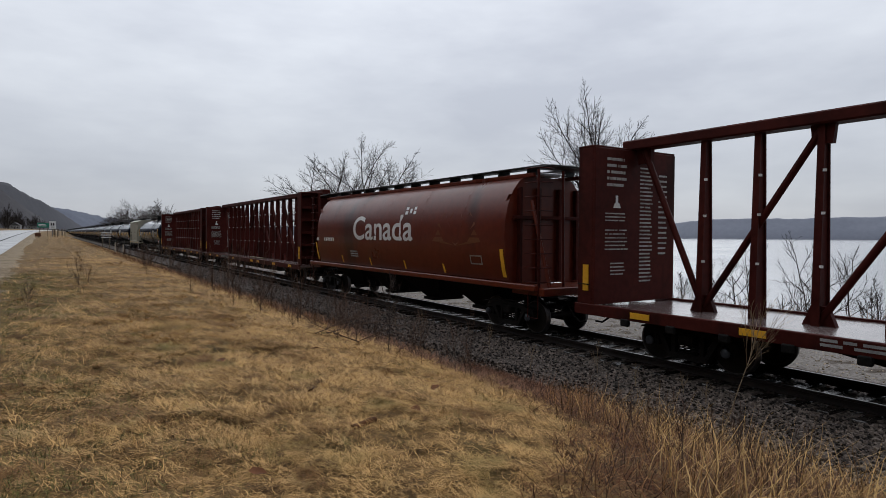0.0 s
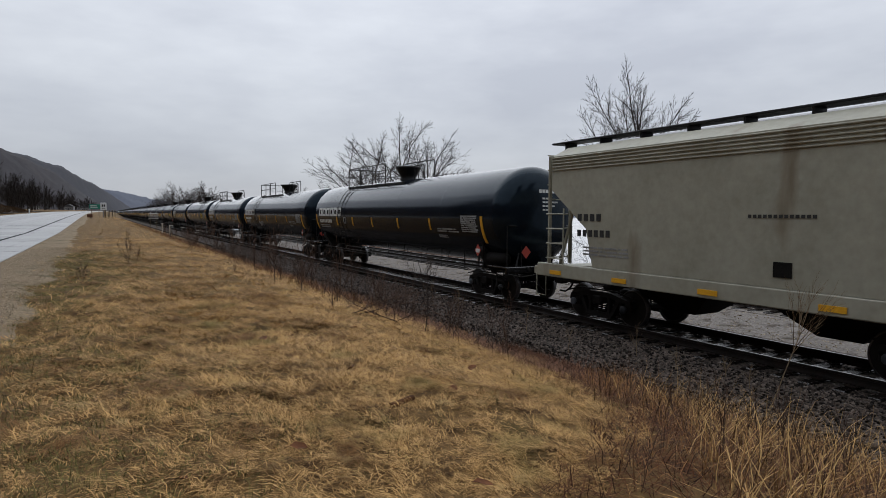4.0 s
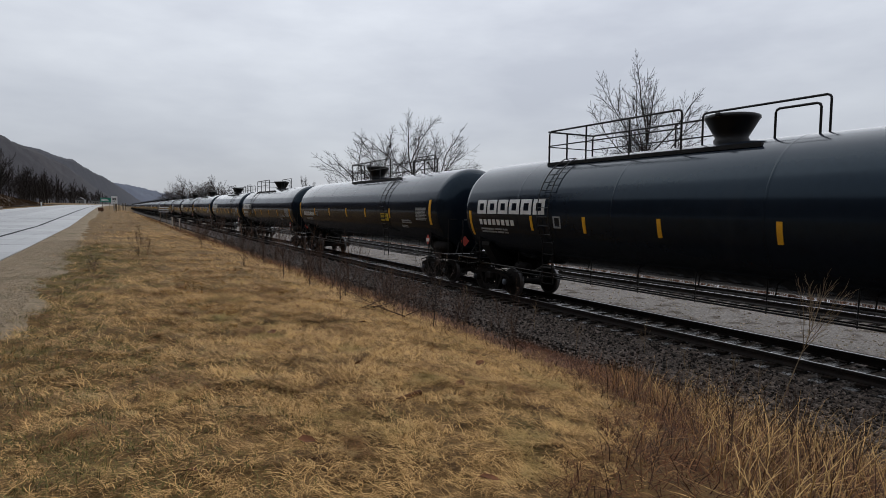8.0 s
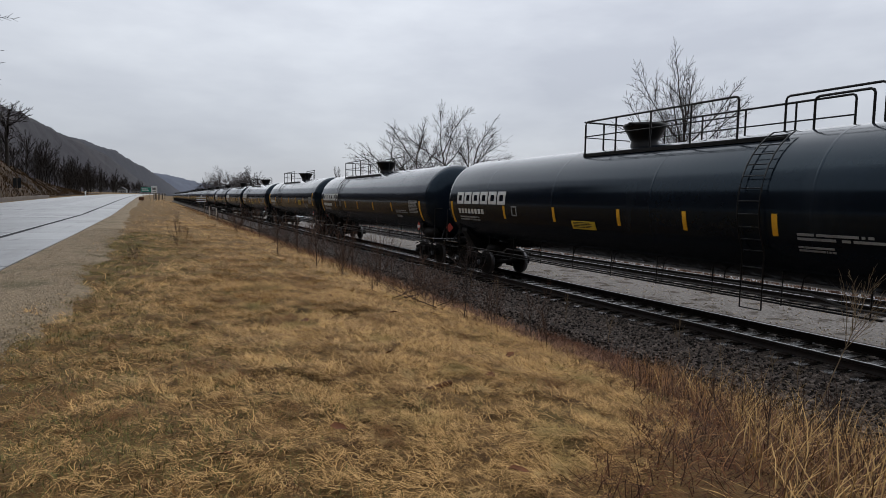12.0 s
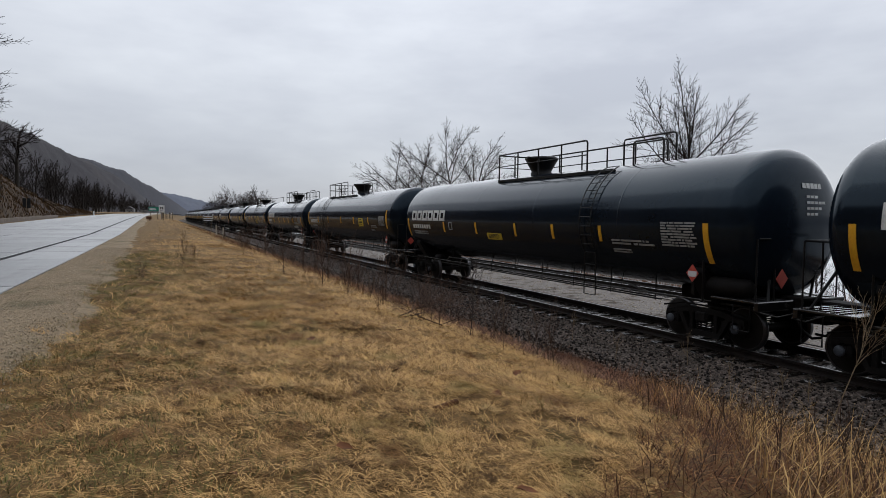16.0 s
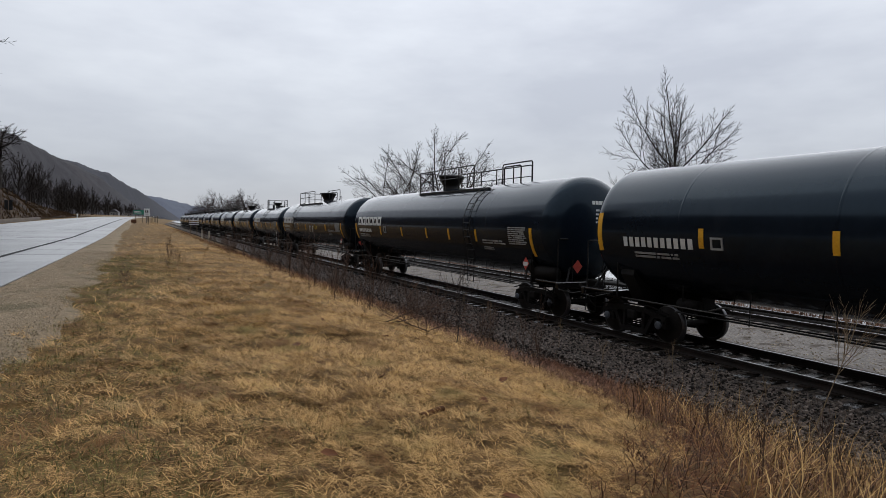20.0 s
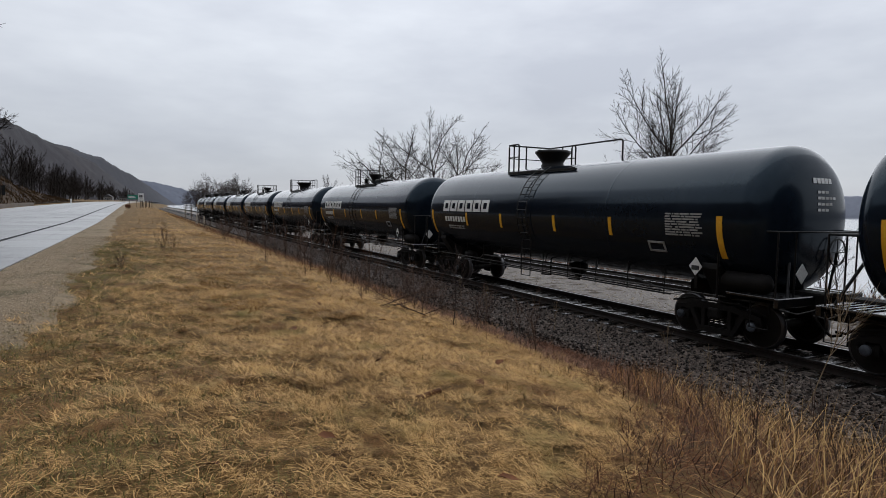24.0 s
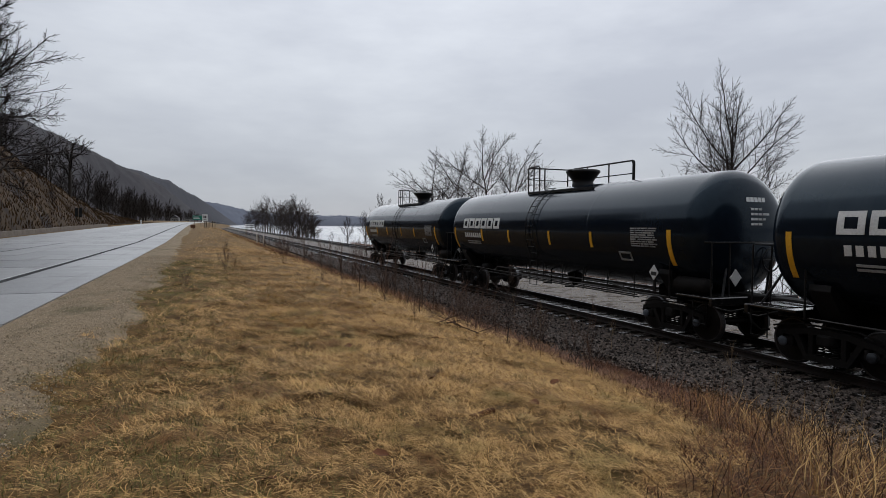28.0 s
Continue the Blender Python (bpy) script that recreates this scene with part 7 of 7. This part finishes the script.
def lawn_points(rng, n, y0, y1, power, x0=-2.1, x1=8.6, thin=True):
    y = y0 + (y1 - y0) * rng.uniform(0, 1, n) ** power
    x = rng.uniform(x0, x1, n)
    keep = (x < 0.62 * y + 4.2) & (x > -0.25 * y - 0.9)
    edge = 8.1 + 0.4 * np.sin(y * 0.8) + 0.3 * np.sin(y * 1.9 + 2)
    shoulder = -1.55 - 0.012 * np.clip(y - 14, 0, 56) + 0.16 * np.sin(y * 0.7) + 0.12 * np.sin(y * 2.1 + 1)
    edge = np.minimum(edge - 0.9, weed_edge(y))
    keep &= (x < edge - rng.uniform(-0.4, 0.5, n)) & (x > shoulder + rng.uniform(-0.5, 0.5, n))
    x, y = x[keep], y[keep]
    if thin:
        k = rng.uniform(0, 1, len(x)) < np.interp(x, (-1.4, -0.6, 0.4, 1.5), (0.06, 0.25, 0.65, 1.0)) * (1 - 0.7 * hollow(x, y)) * np.interp(clump(x, y), (-0.5, 0.0), (0.12, 1.0))
        x, y = x[k], y[k]
    return np.c_[x, y, turf(x, y)]


def locks(rng, C, each, size, bend=0.45):
    """Roots and headings of combed locks of grass about the centres C."""
    head = np.repeat(swirl(C) + rng.normal(0, bend, len(C)), each)
    Q = np.repeat(C, each, 0)
    n = len(Q)
    Q = Q + np.c_[rng.normal(0, size, (n, 2)), rng.uniform(-0.008, 0.03, n)]
    return Q, head


def build_grass():
    rng = np.random.RandomState(6)
    C = lawn_points(rng, 15000, 1.5, 5.8, 1.1)
    Q, hd = locks(rng, C, 13, 0.03, 0.75)
    blades("lawn_grass", Q, (0.06, 0.21), (-2, 30), (0.0016, 0.0034), hd, M_STRAW, "matted tan dead grass tangled in locks", 1, sag=0.34, scatter=0.42, segs=3, curl=0.36)
    C = lawn_points(rng, 20000, 5.4, 13, 1.15)
    Q, hd = locks(rng, C, 11, 0.04, 0.75)
    blades("middle_turf", Q, (0.08, 0.23), (-2, 32), (0.0023, 0.0050), hd, M_STRAW, "matted tan dead grass over the crown of the bank", 21, sag=0.4, scatter=0.45, segs=2, curl=0.45)
    P = lawn_points(rng, 90000, 1.5, 13, 1.25, thin=False)
    P[:, 2] -= 0.004
    blades("old_thatch", P, (0.05, 0.17), (-2, 20), (0.0016, 0.0042), swirl(P), M_OLDTHATCH, "brown rotted grass matted beneath the straw", 23, sag=0.2, scatter=0.9, segs=2, curl=0.45)
    y = rng.uniform(-9, 2.4, 26000)
    x = rng.uniform(-1.5, 8.2, 26000)
    P = np.c_[x, y, turf(x, y)]
    blades("rear_turf", P, (0.12, 0.34), (-3, 25), (0.002, 0.005), swirl(P), M_STRAW, "matted tan dead grass round the viewpoint", 19, sag=0.2, scatter=0.5, segs=2)
    P = lawn_points(rng, 42000, 1.6, 13, 1.25, thin=False)
    P[:, 2] += 0.02
    blades("loose_straw", P, (0.05, 0.16), (-5, 40), (0.0012, 0.0027), swirl(P), M_STRAW, "loose dead grass blades over the turf", 9, sag=0.35, scatter=1.2, segs=3, curl=0.5)
    C = lawn_points(rng, 11000, 11.5, 44, 1.3)
    Q, hd = locks(rng, C, 12, 0.11, 0.7)
    blades("bank_turf", Q, (0.14, 0.36), (-2, 30), (0.003, 0.0075), hd, M_STRAW, "matted tan dead grass farther along the bank", 2, sag=0.25, scatter=0.5, segs=2, curl=0.4)
    P = lawn_points(rng, 34000, 36, 170, 1.3)
    blades("far_turf", P, (0.14, 0.36), (0, 40), (0.007, 0.016), swirl(P), M_STRAW, "dry grass verge towards the road signs", 3, sag=0.3, segs=2)
    rng2 = np.random.RandomState(16)
    # tussocks whose blades arch over to one side
    c = lawn_points(rng2, 900, 1.8, 22, 1.3)
    m = 46
    lay = np.repeat(swirl(c), m) + rng2.normal(0, 0.75, len(c) * m)
    Q = np.repeat(c, m, 0) + np.c_[rng2.normal(0, 0.045, (len(c) * m, 2)), np.zeros(len(c) * m)]
    blades("grass_tussocks", Q, (0.12, 0.30), (25, 75), (0.0012, 0.0027), lay, M_STRAW, "low tussocks of dead grass arching over", 14, sag=0.62, scatter=0.2, segs=4, curl=0.15)
    c = lawn_points(rng2, 520, 2.0, 22, 1.2)
    c = c[wave(c[:, 0], c[:, 1], 61, 0.7) > 0.05]
    Q = np.repeat(c, 30, 0) + np.c_[rng2.normal(0, 0.08, (len(c) * 30, 2)), np.zeros(len(c) * 30)]
    blades("green_tufts", Q, (0.05, 0.15), (20, 80), (0.0014, 0.003), rng2.uniform(0, math.tau, len(Q)), M_GREENGRASS, "short dull green tufts in the dead grass", 4, sag=0.35, scatter=0.1)
    c = lawn_points(rng2, 6400, 1.6, 30, 1.15, -2.4, 1.5, False)
    c = c[rng2.uniform(0, 1, len(c)) < np.interp(c[:, 0], (-1.9, -1.2, -0.2, 1.5), (0.2, 0.8, 0.8, 0.10))]
    Q = np.repeat(c, 22, 0) + np.c_[rng2.normal(0, 0.07, (len(c) * 22, 2)), np.zeros(len(c) * 22)]
    blades("verge_grass", Q, (0.03, 0.10), (5, 70), (0.0014, 0.003), rng2.uniform(0, math.tau, len(Q)), M_GREENGRASS, "short olive green grass along the gravel shoulder", 44, sag=0.35, scatter=0.1, segs=2)
    # dark thatch showing in the hollows
    c = lawn_points(rng2, 5200, 1.7, 26, 1.25, thin=False)
    c = c[hollow(c[:, 0], c[:, 1]) > rng2.uniform(0.05, 0.7, len(c))]
    Q = np.repeat(c, 22, 0) + np.c_[rng2.normal(0, 0.06, (len(c) * 22, 2)), np.full(len(c) * 22, 0.015)]
    blades("thatch", Q, (0.04, 0.13), (0, 40), (0.0015, 0.004), rng2.uniform(0, math.tau, len(Q)), M_THATCH, "dark brown rotting thatch and leaves in the grass", 15, sag=0.2, scatter=0.5, segs=2, curl=0.5)
    # tall dead grass along the foot of the bank
    rng3 = np.random.RandomState(26)
    n = 420
    y = 1.0 + 7.5 * rng3.uniform(0, 1, n) ** 1.1
    lo = weed_edge(y) + 0.25
    x = lo + (8.6 - lo) * rng3.uniform(0, 1, n)
    c = np.c_[x, y, land(x, y)]
    m = 14
    Q = np.repeat(c, m, 0) + np.c_[rng3.normal(0, 0.11, (len(c) * m, 2)), np.zeros(len(c) * m)]
    blades("tall_grass", Q, (0.25, 0.75), (5, 75), (0.0022, 0.0048), 0.5 + rng3.normal(0, 1.3, len(Q)), M_TALL, "tall arching straw-coloured dead grass", 5, sag=0.42, segs=4)
    n = 130
    y = 1.0 + 5.2 * rng3.uniform(0, 1, n)
    lo = weed_edge(y) + 0.8
    x = lo + (8.7 - lo) * rng3.uniform(0, 1, n)
    c = np.c_[x, y, land(x, y)]
    Q = np.repeat(c, 11, 0) + np.c_[rng3.normal(0, 0.09, (len(c) * 11, 2)), np.zeros(len(c) * 11)]
    blades("grass_stalks", Q, (0.6, 1.25), (15, 78), (0.0028, 0.006), 0.2 + rng3.normal(0, 1.2, len(Q)), M_STALK, "long pale dead grass stalks leaning over the ballast", 6, sag=0.25, segs=5)
    n = 36000
    y = 0.8 + 11 * rng3.uniform(0, 1, n) ** 1.1
    lo = weed_edge(y) - 0.35
    x = lo + (8.7 - lo) * rng3.uniform(0, 1, n)
    P = np.c_[x, y, land(x, y) + 0.01]
    blades("matted_weeds", P, (0.10, 0.32), (-5, 40), (0.0022, 0.0048), rng3.uniform(0, math.tau, n), M_OLDWEED, "matted red-brown dead weeds under the tall grass", 55, sag=0.15, segs=2, curl=0.4)
    # red-brown weeds along the ballast edge
    rng4 = np.random.RandomState(36)
    n = 34000
    y = 8 + 52 * rng4.uniform(0, 1, n) ** 1.35
    x = 7.55 + 0.3 * np.sin(y * 0.9) + rng4.normal(0, 0.62, n)
    k = rng4.uniform(0, 1, n) < np.interp(wave(x, y, 73, 0.25), (-0.4, 0.3), (0.25, 1.0))
    x, y = x[k], y[k]
    P = np.c_[x, y, land(x, y) + 0.02]
    blades("weed_mat", P, (0.12, 0.36), (-5, 45), (0.003, 0.0065), rng4.uniform(0, math.tau, len(P)), M_WEED, "matted pinkish-brown weeds between the grass and the ballast", 77, sag=0.2, segs=2, curl=0.4)
    n = 42000
    y = 3.5 + 75 * rng4.uniform(0, 1, n) ** 1.4
    x = 7.45 + 0.45 * np.sin(y * 0.8) + 0.3 * np.sin(y * 2.7) + rng4.normal(0, 0.75, n) - 0.012 * y
    P = np.c_[x, y, land(x, y)]
    P = P[rng4.uniform(0, 1, n) < 0.25 + 0.75 * np.clip(wave(x, y, 71, 0.4) + 0.2, 0, 1)]
    blades("edge_weeds", P, (0.12, 0.42), (0, 65), (0.0026, 0.0056), rng4.uniform(0, math.tau, len(P)), M_WEED, "thin red-brown weeds along the ballast", 7, sag=0.2, curl=0.3)
    n = 9000
    y = 17 + 95 * rng4.uniform(0, 1, n) ** 1.4
    x = 6.6 - 0.022 * (y - 17) + rng4.normal(0, 0.7, n) + 0.5 * np.sin(y * 0.5)
    P = np.c_[x, y, land(x, y)]
    P = P[rng4.uniform(0, 1, n) < 0.3 + 0.7 * np.clip(wave(x, y, 72, 0.6) + 0.2, 0, 1)]
    blades("rusty_weeds", P, (0.18, 0.55), (15, 85), (0.0035, 0.008), rng4.uniform(0, math.tau, len(P)), M_REDWEED, "rusty orange weeds between the grass and the ballast", 17, sag=0.25, segs=2)
    n = 420
    y = 2.5 + 6 * rng4.uniform(0, 1, n)
    x = 4.2 + 0.42 * y + rng4.normal(0, 0.55, n)
    P = np.c_[x, y, land(x, y)]
    blades("weed_stalks", P, (0.25, 0.70), (50, 88), (0.003, 0.005), rng4.uniform(0, math.tau, len(P)), M_WEED, "stiff red-brown weed stalks at the foot of the bank", 8, sag=0.12)

    n = 24000
    y = -6 + 110 * rng4.uniform(0, 1, n) ** 1.9
    x = 23.4 + rng4.uniform(0, 2.2, n)
    P = np.c_[x, y, np.interp(x, (23.0, 24.4, 26.0), (-0.5, -0.95, -1.4))]
    blades("shore_weeds", P, (0.45, 1.1), (35, 88), (0.006, 0.013), rng4.uniform(0, math.tau, len(P)), M_WEED, "dark brown dead weeds along the top of the lake shore", 12, sag=0.2, segs=2)

    def shoulder_stones(rng, n):
        y = 4 + 30 * rng.uniform(0, 1, n) ** 1.6
        x = road_edge(y) + 0.06 + 1.75 * rng.uniform(0, 1, n) ** 1.1
        return np.c_[x, y, land(x, y) + 0.012 + 0.05 * np.clip(1 - (x - road_edge(y)) / 2.2, 0, 1) ** 0.5]
    stones("shoulder_stones", 16000, shoulder_stones, (0.004, 0.010), M_PEBBLE, "loose tan pebbles on the road shoulder", 24)
    s = thing("log", "short dark rotting piece of wood in the grass", "wood")
    s.matrix_basis = pose(2.3, 4.8, ground_z(2.3, 4.8) + 0.05, 0, 90, 28)
    part("wood", Shape().tube([(0, 0, -0.17), (0.01, 0.006, -0.06), (0.0, -0.01, 0.06), (0.012, 0.0, 0.16)], 0.028, 7), M_THATCH, s)
    leaf = Shape()
    leaf.add([(0, -0.06, 0), (0.045, -0.015, 0.012), (0.03, 0.05, 0.02), (0, 0.08, 0.005), (-0.03, 0.05, 0.02), (-0.045, -0.015, 0.012), (0, 0.0, 0.0)], [(0, 1, 6), (1, 2, 6), (2, 3, 6), (3, 4, 6), (4, 5, 6), (5, 0, 6)], True)
    lm = leaf.mesh("dead_leaf")
    r = random.Random(2)
    for x, y, s in ((2.75, 10.2, 1.3), (1.15, 4.1, 1.0), (0.35, 3.9, 1.0), (2.0, 3.0, 1.0), (3.4, 8.9, 1.0), (2.3, 6.1, 1.1), (1.8, 8.0, 1.2), (4.0, 6.3, 1.2), (3.0, 5.1, 1.0)):
        ob = part("dead_leaf", lm, M_LEAF)
        ob.matrix_basis = pose(x, y, ground_z(x, y) + 0.05, r.uniform(-25, 25), r.uniform(-25, 25), r.uniform(0, 360)) @ Matrix.Diagonal((s, s, s, 1))
        tagged(ob, "curled rust-brown dead leaf on the grass", "leaf", "dead leaves on the bank")


build_trees()
build_grass()

# ---- signs, rail end, houses and the oncoming car ----
def build_signs():
    x, y = -0.1, 140.0
    z = ground_z(x, y)
    s = thing("road_sign", "white rectangular road sign on a post", "road sign")
    s.matrix_basis = pose(x, y, z)
    part("post", Shape().box((0, 0, 1.4), (0.09, 0.06, 2.9), bevel=0.01), M_GALV, s)
    part("panel", Shape().box((0, -0.05, 2.35), (1.1, 0.03, 1.5), bevel=0.012), M_SIGNWHITE, s, "white panel with dark lines")
    part("panel_marks", Shape().box((-0.2, -0.07, 2.5), (0.25, 0.008, 0.5)).box((0.15, -0.07, 2.5), (0.25, 0.008, 0.5)).box((0, -0.07, 1.95), (0.6, 0.008, 0.10)), M_DARKTXT, s)
    x, y = -1.7, 152.0
    z = ground_z(x, y)
    s = thing("guide_sign", "small green highway guide sign on two posts", "road sign")
    s.matrix_basis = pose(x, y, z)
    for e in (-0.7, 0.7):
        part("post", Shape().box((e, 0, 1.3), (0.10, 0.08, 2.8), bevel=0.01), M_POST, s)
    part("panel", Shape().box((0, -0.06, 2.25), (2.2, 0.03, 1.0), bevel=0.012), M_GREEN, s, "green panel")
    part("panel_marks", Shape().box((-0.3, -0.08, 2.4), (1.2, 0.008, 0.16)).box((-0.2, -0.08, 2.1), (1.4, 0.008, 0.16)), M_SIGNWHITE, s)
    x, y = -2.2, 128.0
    z = ground_z(x, y)
    s = thing("guard_rail_end", "rusty brown end of a roadside guard rail on wooden posts", "guard rail")
    s.matrix_basis = pose(x, y, z)
    for k in range(4):
        part("post", Shape().box((0.0, k * 1.9, 0.35), (0.2, 0.2, 0.75), bevel=0.02), M_POST, s)
    part("rail", Shape().box((-0.14, 2.8, 0.55), (0.08, 6.4, 0.32), bevel=0.03), M_BROWNSIGN, s)
    part("end_plate", Shape().box((-0.1, -0.5, 0.5), (0.9, 0.12, 0.6), bevel=0.05), M_BROWNSIGN, s)
    r = random.Random(4)
    for k in range(9):
        x, y = r.uniform(-0.4, 2.5), 143 + 7 * k
        p = thing("marker_post", "short weathered wooden post in the dry grass", "post", "posts along the verge")
        p.matrix_basis = pose(x, y, ground_z(x, y) - 0.1)
        part("stake", Shape().box((0, 0, 0.9), (0.16, 0.16, 1.8 + r.uniform(-0.3, 0.5)), bevel=0.02), M_POST, p)
    x, y = -21.8, 128.0
    z = 2.3
    s = thing("road_sign", "pair of dark sign backs on a wooden post", "road sign")
    s.matrix_basis = pose(x, y, z)
    part("post", Shape().box((0, 0, 1.4), (0.16, 0.12, 3.4), bevel=0.01), M_POST, s)
    part("panel", Shape().box((-0.32, -0.08, 2.3), (0.55, 0.03, 1.75), bevel=0.012), M_DARKSIGN, s)
    part("panel", Shape().box((0.32, -0.08, 2.3), (0.55, 0.03, 1.75), bevel=0.012), M_DARKSIGN, s)
    x, y = 6.95, 108.0
    z = ground_z(x, y)
    s = thing("track_board", "small white lattice board on posts beside the track", "board")
    s.matrix_basis = pose(x, y, z, 0, 0, 12)
    for e in (-0.5, 0.5):
        part("post", Shape().box((e, 0, 1.2), (0.10, 0.10, 2.4), bevel=0.01), M_POST, s)
    for k in range(3):
        part("slat", Shape().box((0, -0.07, 2.0 + k * 0.35), (1.5, 0.04, 0.12), bevel=0.01), M_SIGNWHITE, s)
    for x, y in ((7.0, 92.0), (7.6, 88.0)):
        p = thing("marker_post", "pale wooden stake by the track", "post", "stakes by the track")
        p.matrix_basis = pose(x, y, ground_z(x, y) - 0.1)
        part("stake", Shape().box((0, 0, 0.75), (0.14, 0.14, 1.6), bevel=0.02), M_PALEWOOD, p)
    x, y = -18.4, 205.0
    p = thing("marker_post", "white delineator post on the far road edge", "post")
    p.matrix_basis = pose(x, y, 1.0 + float(road_rise(y)))
    part("stake", Shape().box((0, 0, 0.7), (0.35, 0.2, 1.4), bevel=0.05), M_SIGNWHITE, p)


M_PALEWOOD = surface("pale_wood", (0.34, 0.29, 0.23), (0.52, 0.46, 0.38), 3, rough=(0.7, 0.9))


def build_house(x, y, w, d, h, turn):
    z = 1.4 + float(road_rise(y))
    ob = thing("house", "small pale house below the wooded bluff", "house", "houses far along the road")
    ob.matrix_basis = pose(x, y, z, 0, 0, turn)
    part("wall", Shape().box((0, 0, h / 2), (w, d, h)), M_HOUSE, ob)
    part("roof", Shape().prism([(-w / 2 - 0.4, h), (w / 2 + 0.4, h), (0, h + w * 0.35)], "y", -d / 2 - 0.4, d / 2 + 0.4), M_ROOF, ob)
    for e in (-0.25, 0.25):
        win = part("window", Shape().box((e * w, -d / 2 - 0.02, h * 0.55), (1.0, 0.06, 1.3), bevel=0.02), M_SIGNWHITE, ob)
        part("pane", Shape().box((e * w, -d / 2 - 0.06, h * 0.55), (0.8, 0.02, 1.1)), M_GLASS, win)
    part("door", Shape().box((0, -d / 2 - 0.02, 1.0), (0.9, 0.06, 2.0), bevel=0.02), M_ROOF, ob)


def build_oncoming_car():
    car = thing("car", "dark oncoming car with its headlamps lit", "car")
    body = Shape().prism([(-2.2, 0.35), (2.2, 0.35), (2.3, 0.65), (2.2, 0.95), (1.0, 1.02), (0.35, 1.48), (-1.2, 1.50), (-2.0, 1.05), (-2.25, 0.9)], "x", -0.88, 0.88)
    body.v = [(a, -b, c) for a, b, c in body.v]
    part("body", fix_normals(body.mesh("body")), M_CARPAINT, car)
    part("windscreen", Shape().add([(-0.75, -0.99, 1.05), (0.75, -0.99, 1.05), (0.66, -0.40, 1.46), (-0.66, -0.40, 1.46)], [(0, 1, 2, 3)]), M_GLASS, car)
    for e in (-1, 1):
        part("headlamp", Shape().box((e * 0.62, -2.28, 0.72), (0.34, 0.08, 0.18), bevel=0.03), M_HEADLAMP, car, "glowing white headlamp")
        for y in (-1.35, 1.35):
            w = part("wheel", Shape().lathe([(-0.1, 0.0), (-0.1, 0.31), (0.1, 0.31), (0.1, 0.0)], "x", 18, (e * 0.8, y, 0.32)), M_DARKSIGN, car)
            part("rim", Shape().lathe([(e * 0.105, 0.0), (e * 0.105, 0.2), (e * 0.09, 0.22)], "x", 14, (e * 0.8, y, 0.32)), M_GALV, w)
    car.matrix_basis = pose(float(road_edge(1300)) - 9.4, 1300, ROAD_Z + 0.01)
    return car


build_signs()
build_house(-38.0, 450.0, 6.0, 7.0, 2.6, 10)
build_house(-24.0, 560.0, 6.5, 7.0, 3.0, -8)
build_house(-17.0, 680.0, 7.0, 7.0, 3.0, 5)
oncoming_car = build_oncoming_car()

# ---- the train runs towards and past the viewpoint; its wheels roll while they are near ----
def motions():
    for car, y, shell, marks in TRAIN:
        walk(car, [(t, pose(TRACK_X, y - SPEED * t, 0)) for t in (0.0, 7.0, 14.0, 21.0, 28.0)])
        near = max(0.0, (y - 45) / SPEED)
        gone = min(28.0, (y + 14) / SPEED)
        for truck in [o for o in car.children if o.name.split(".")[0] == "truck"]:
            for axle in [o for o in truck.children if o.name.split(".")[0] == "wheelset"]:
                base = axle.matrix_basis.translation
                f0, f1 = math.floor(near * FPS), math.ceil(gone * FPS)
                rows, last = [], 0.0
                frames = sorted({0, *range(f0, f1 + 1), 840}) if f1 > f0 else [0, 840]
                for f in frames:
                    ang = math.degrees(SPEED * (min(max(f, f0), f1) - f0) / FPS / WHEEL_R)
                    rows.append((f / FPS, pose(*base, ang % 360, 0, 0)))
                walk(axle, rows)
    walk(oncoming_car, [(t, pose(float(road_edge(y)) - 9.4, y, ROAD_Z + 0.01 + float(road_rise(y)))) for t, y in ((0.0, 1300.0), (14.0, 950.0), (26.0, 650.0), (27.0, 625.0), (28.0, 600.0))])


motions()
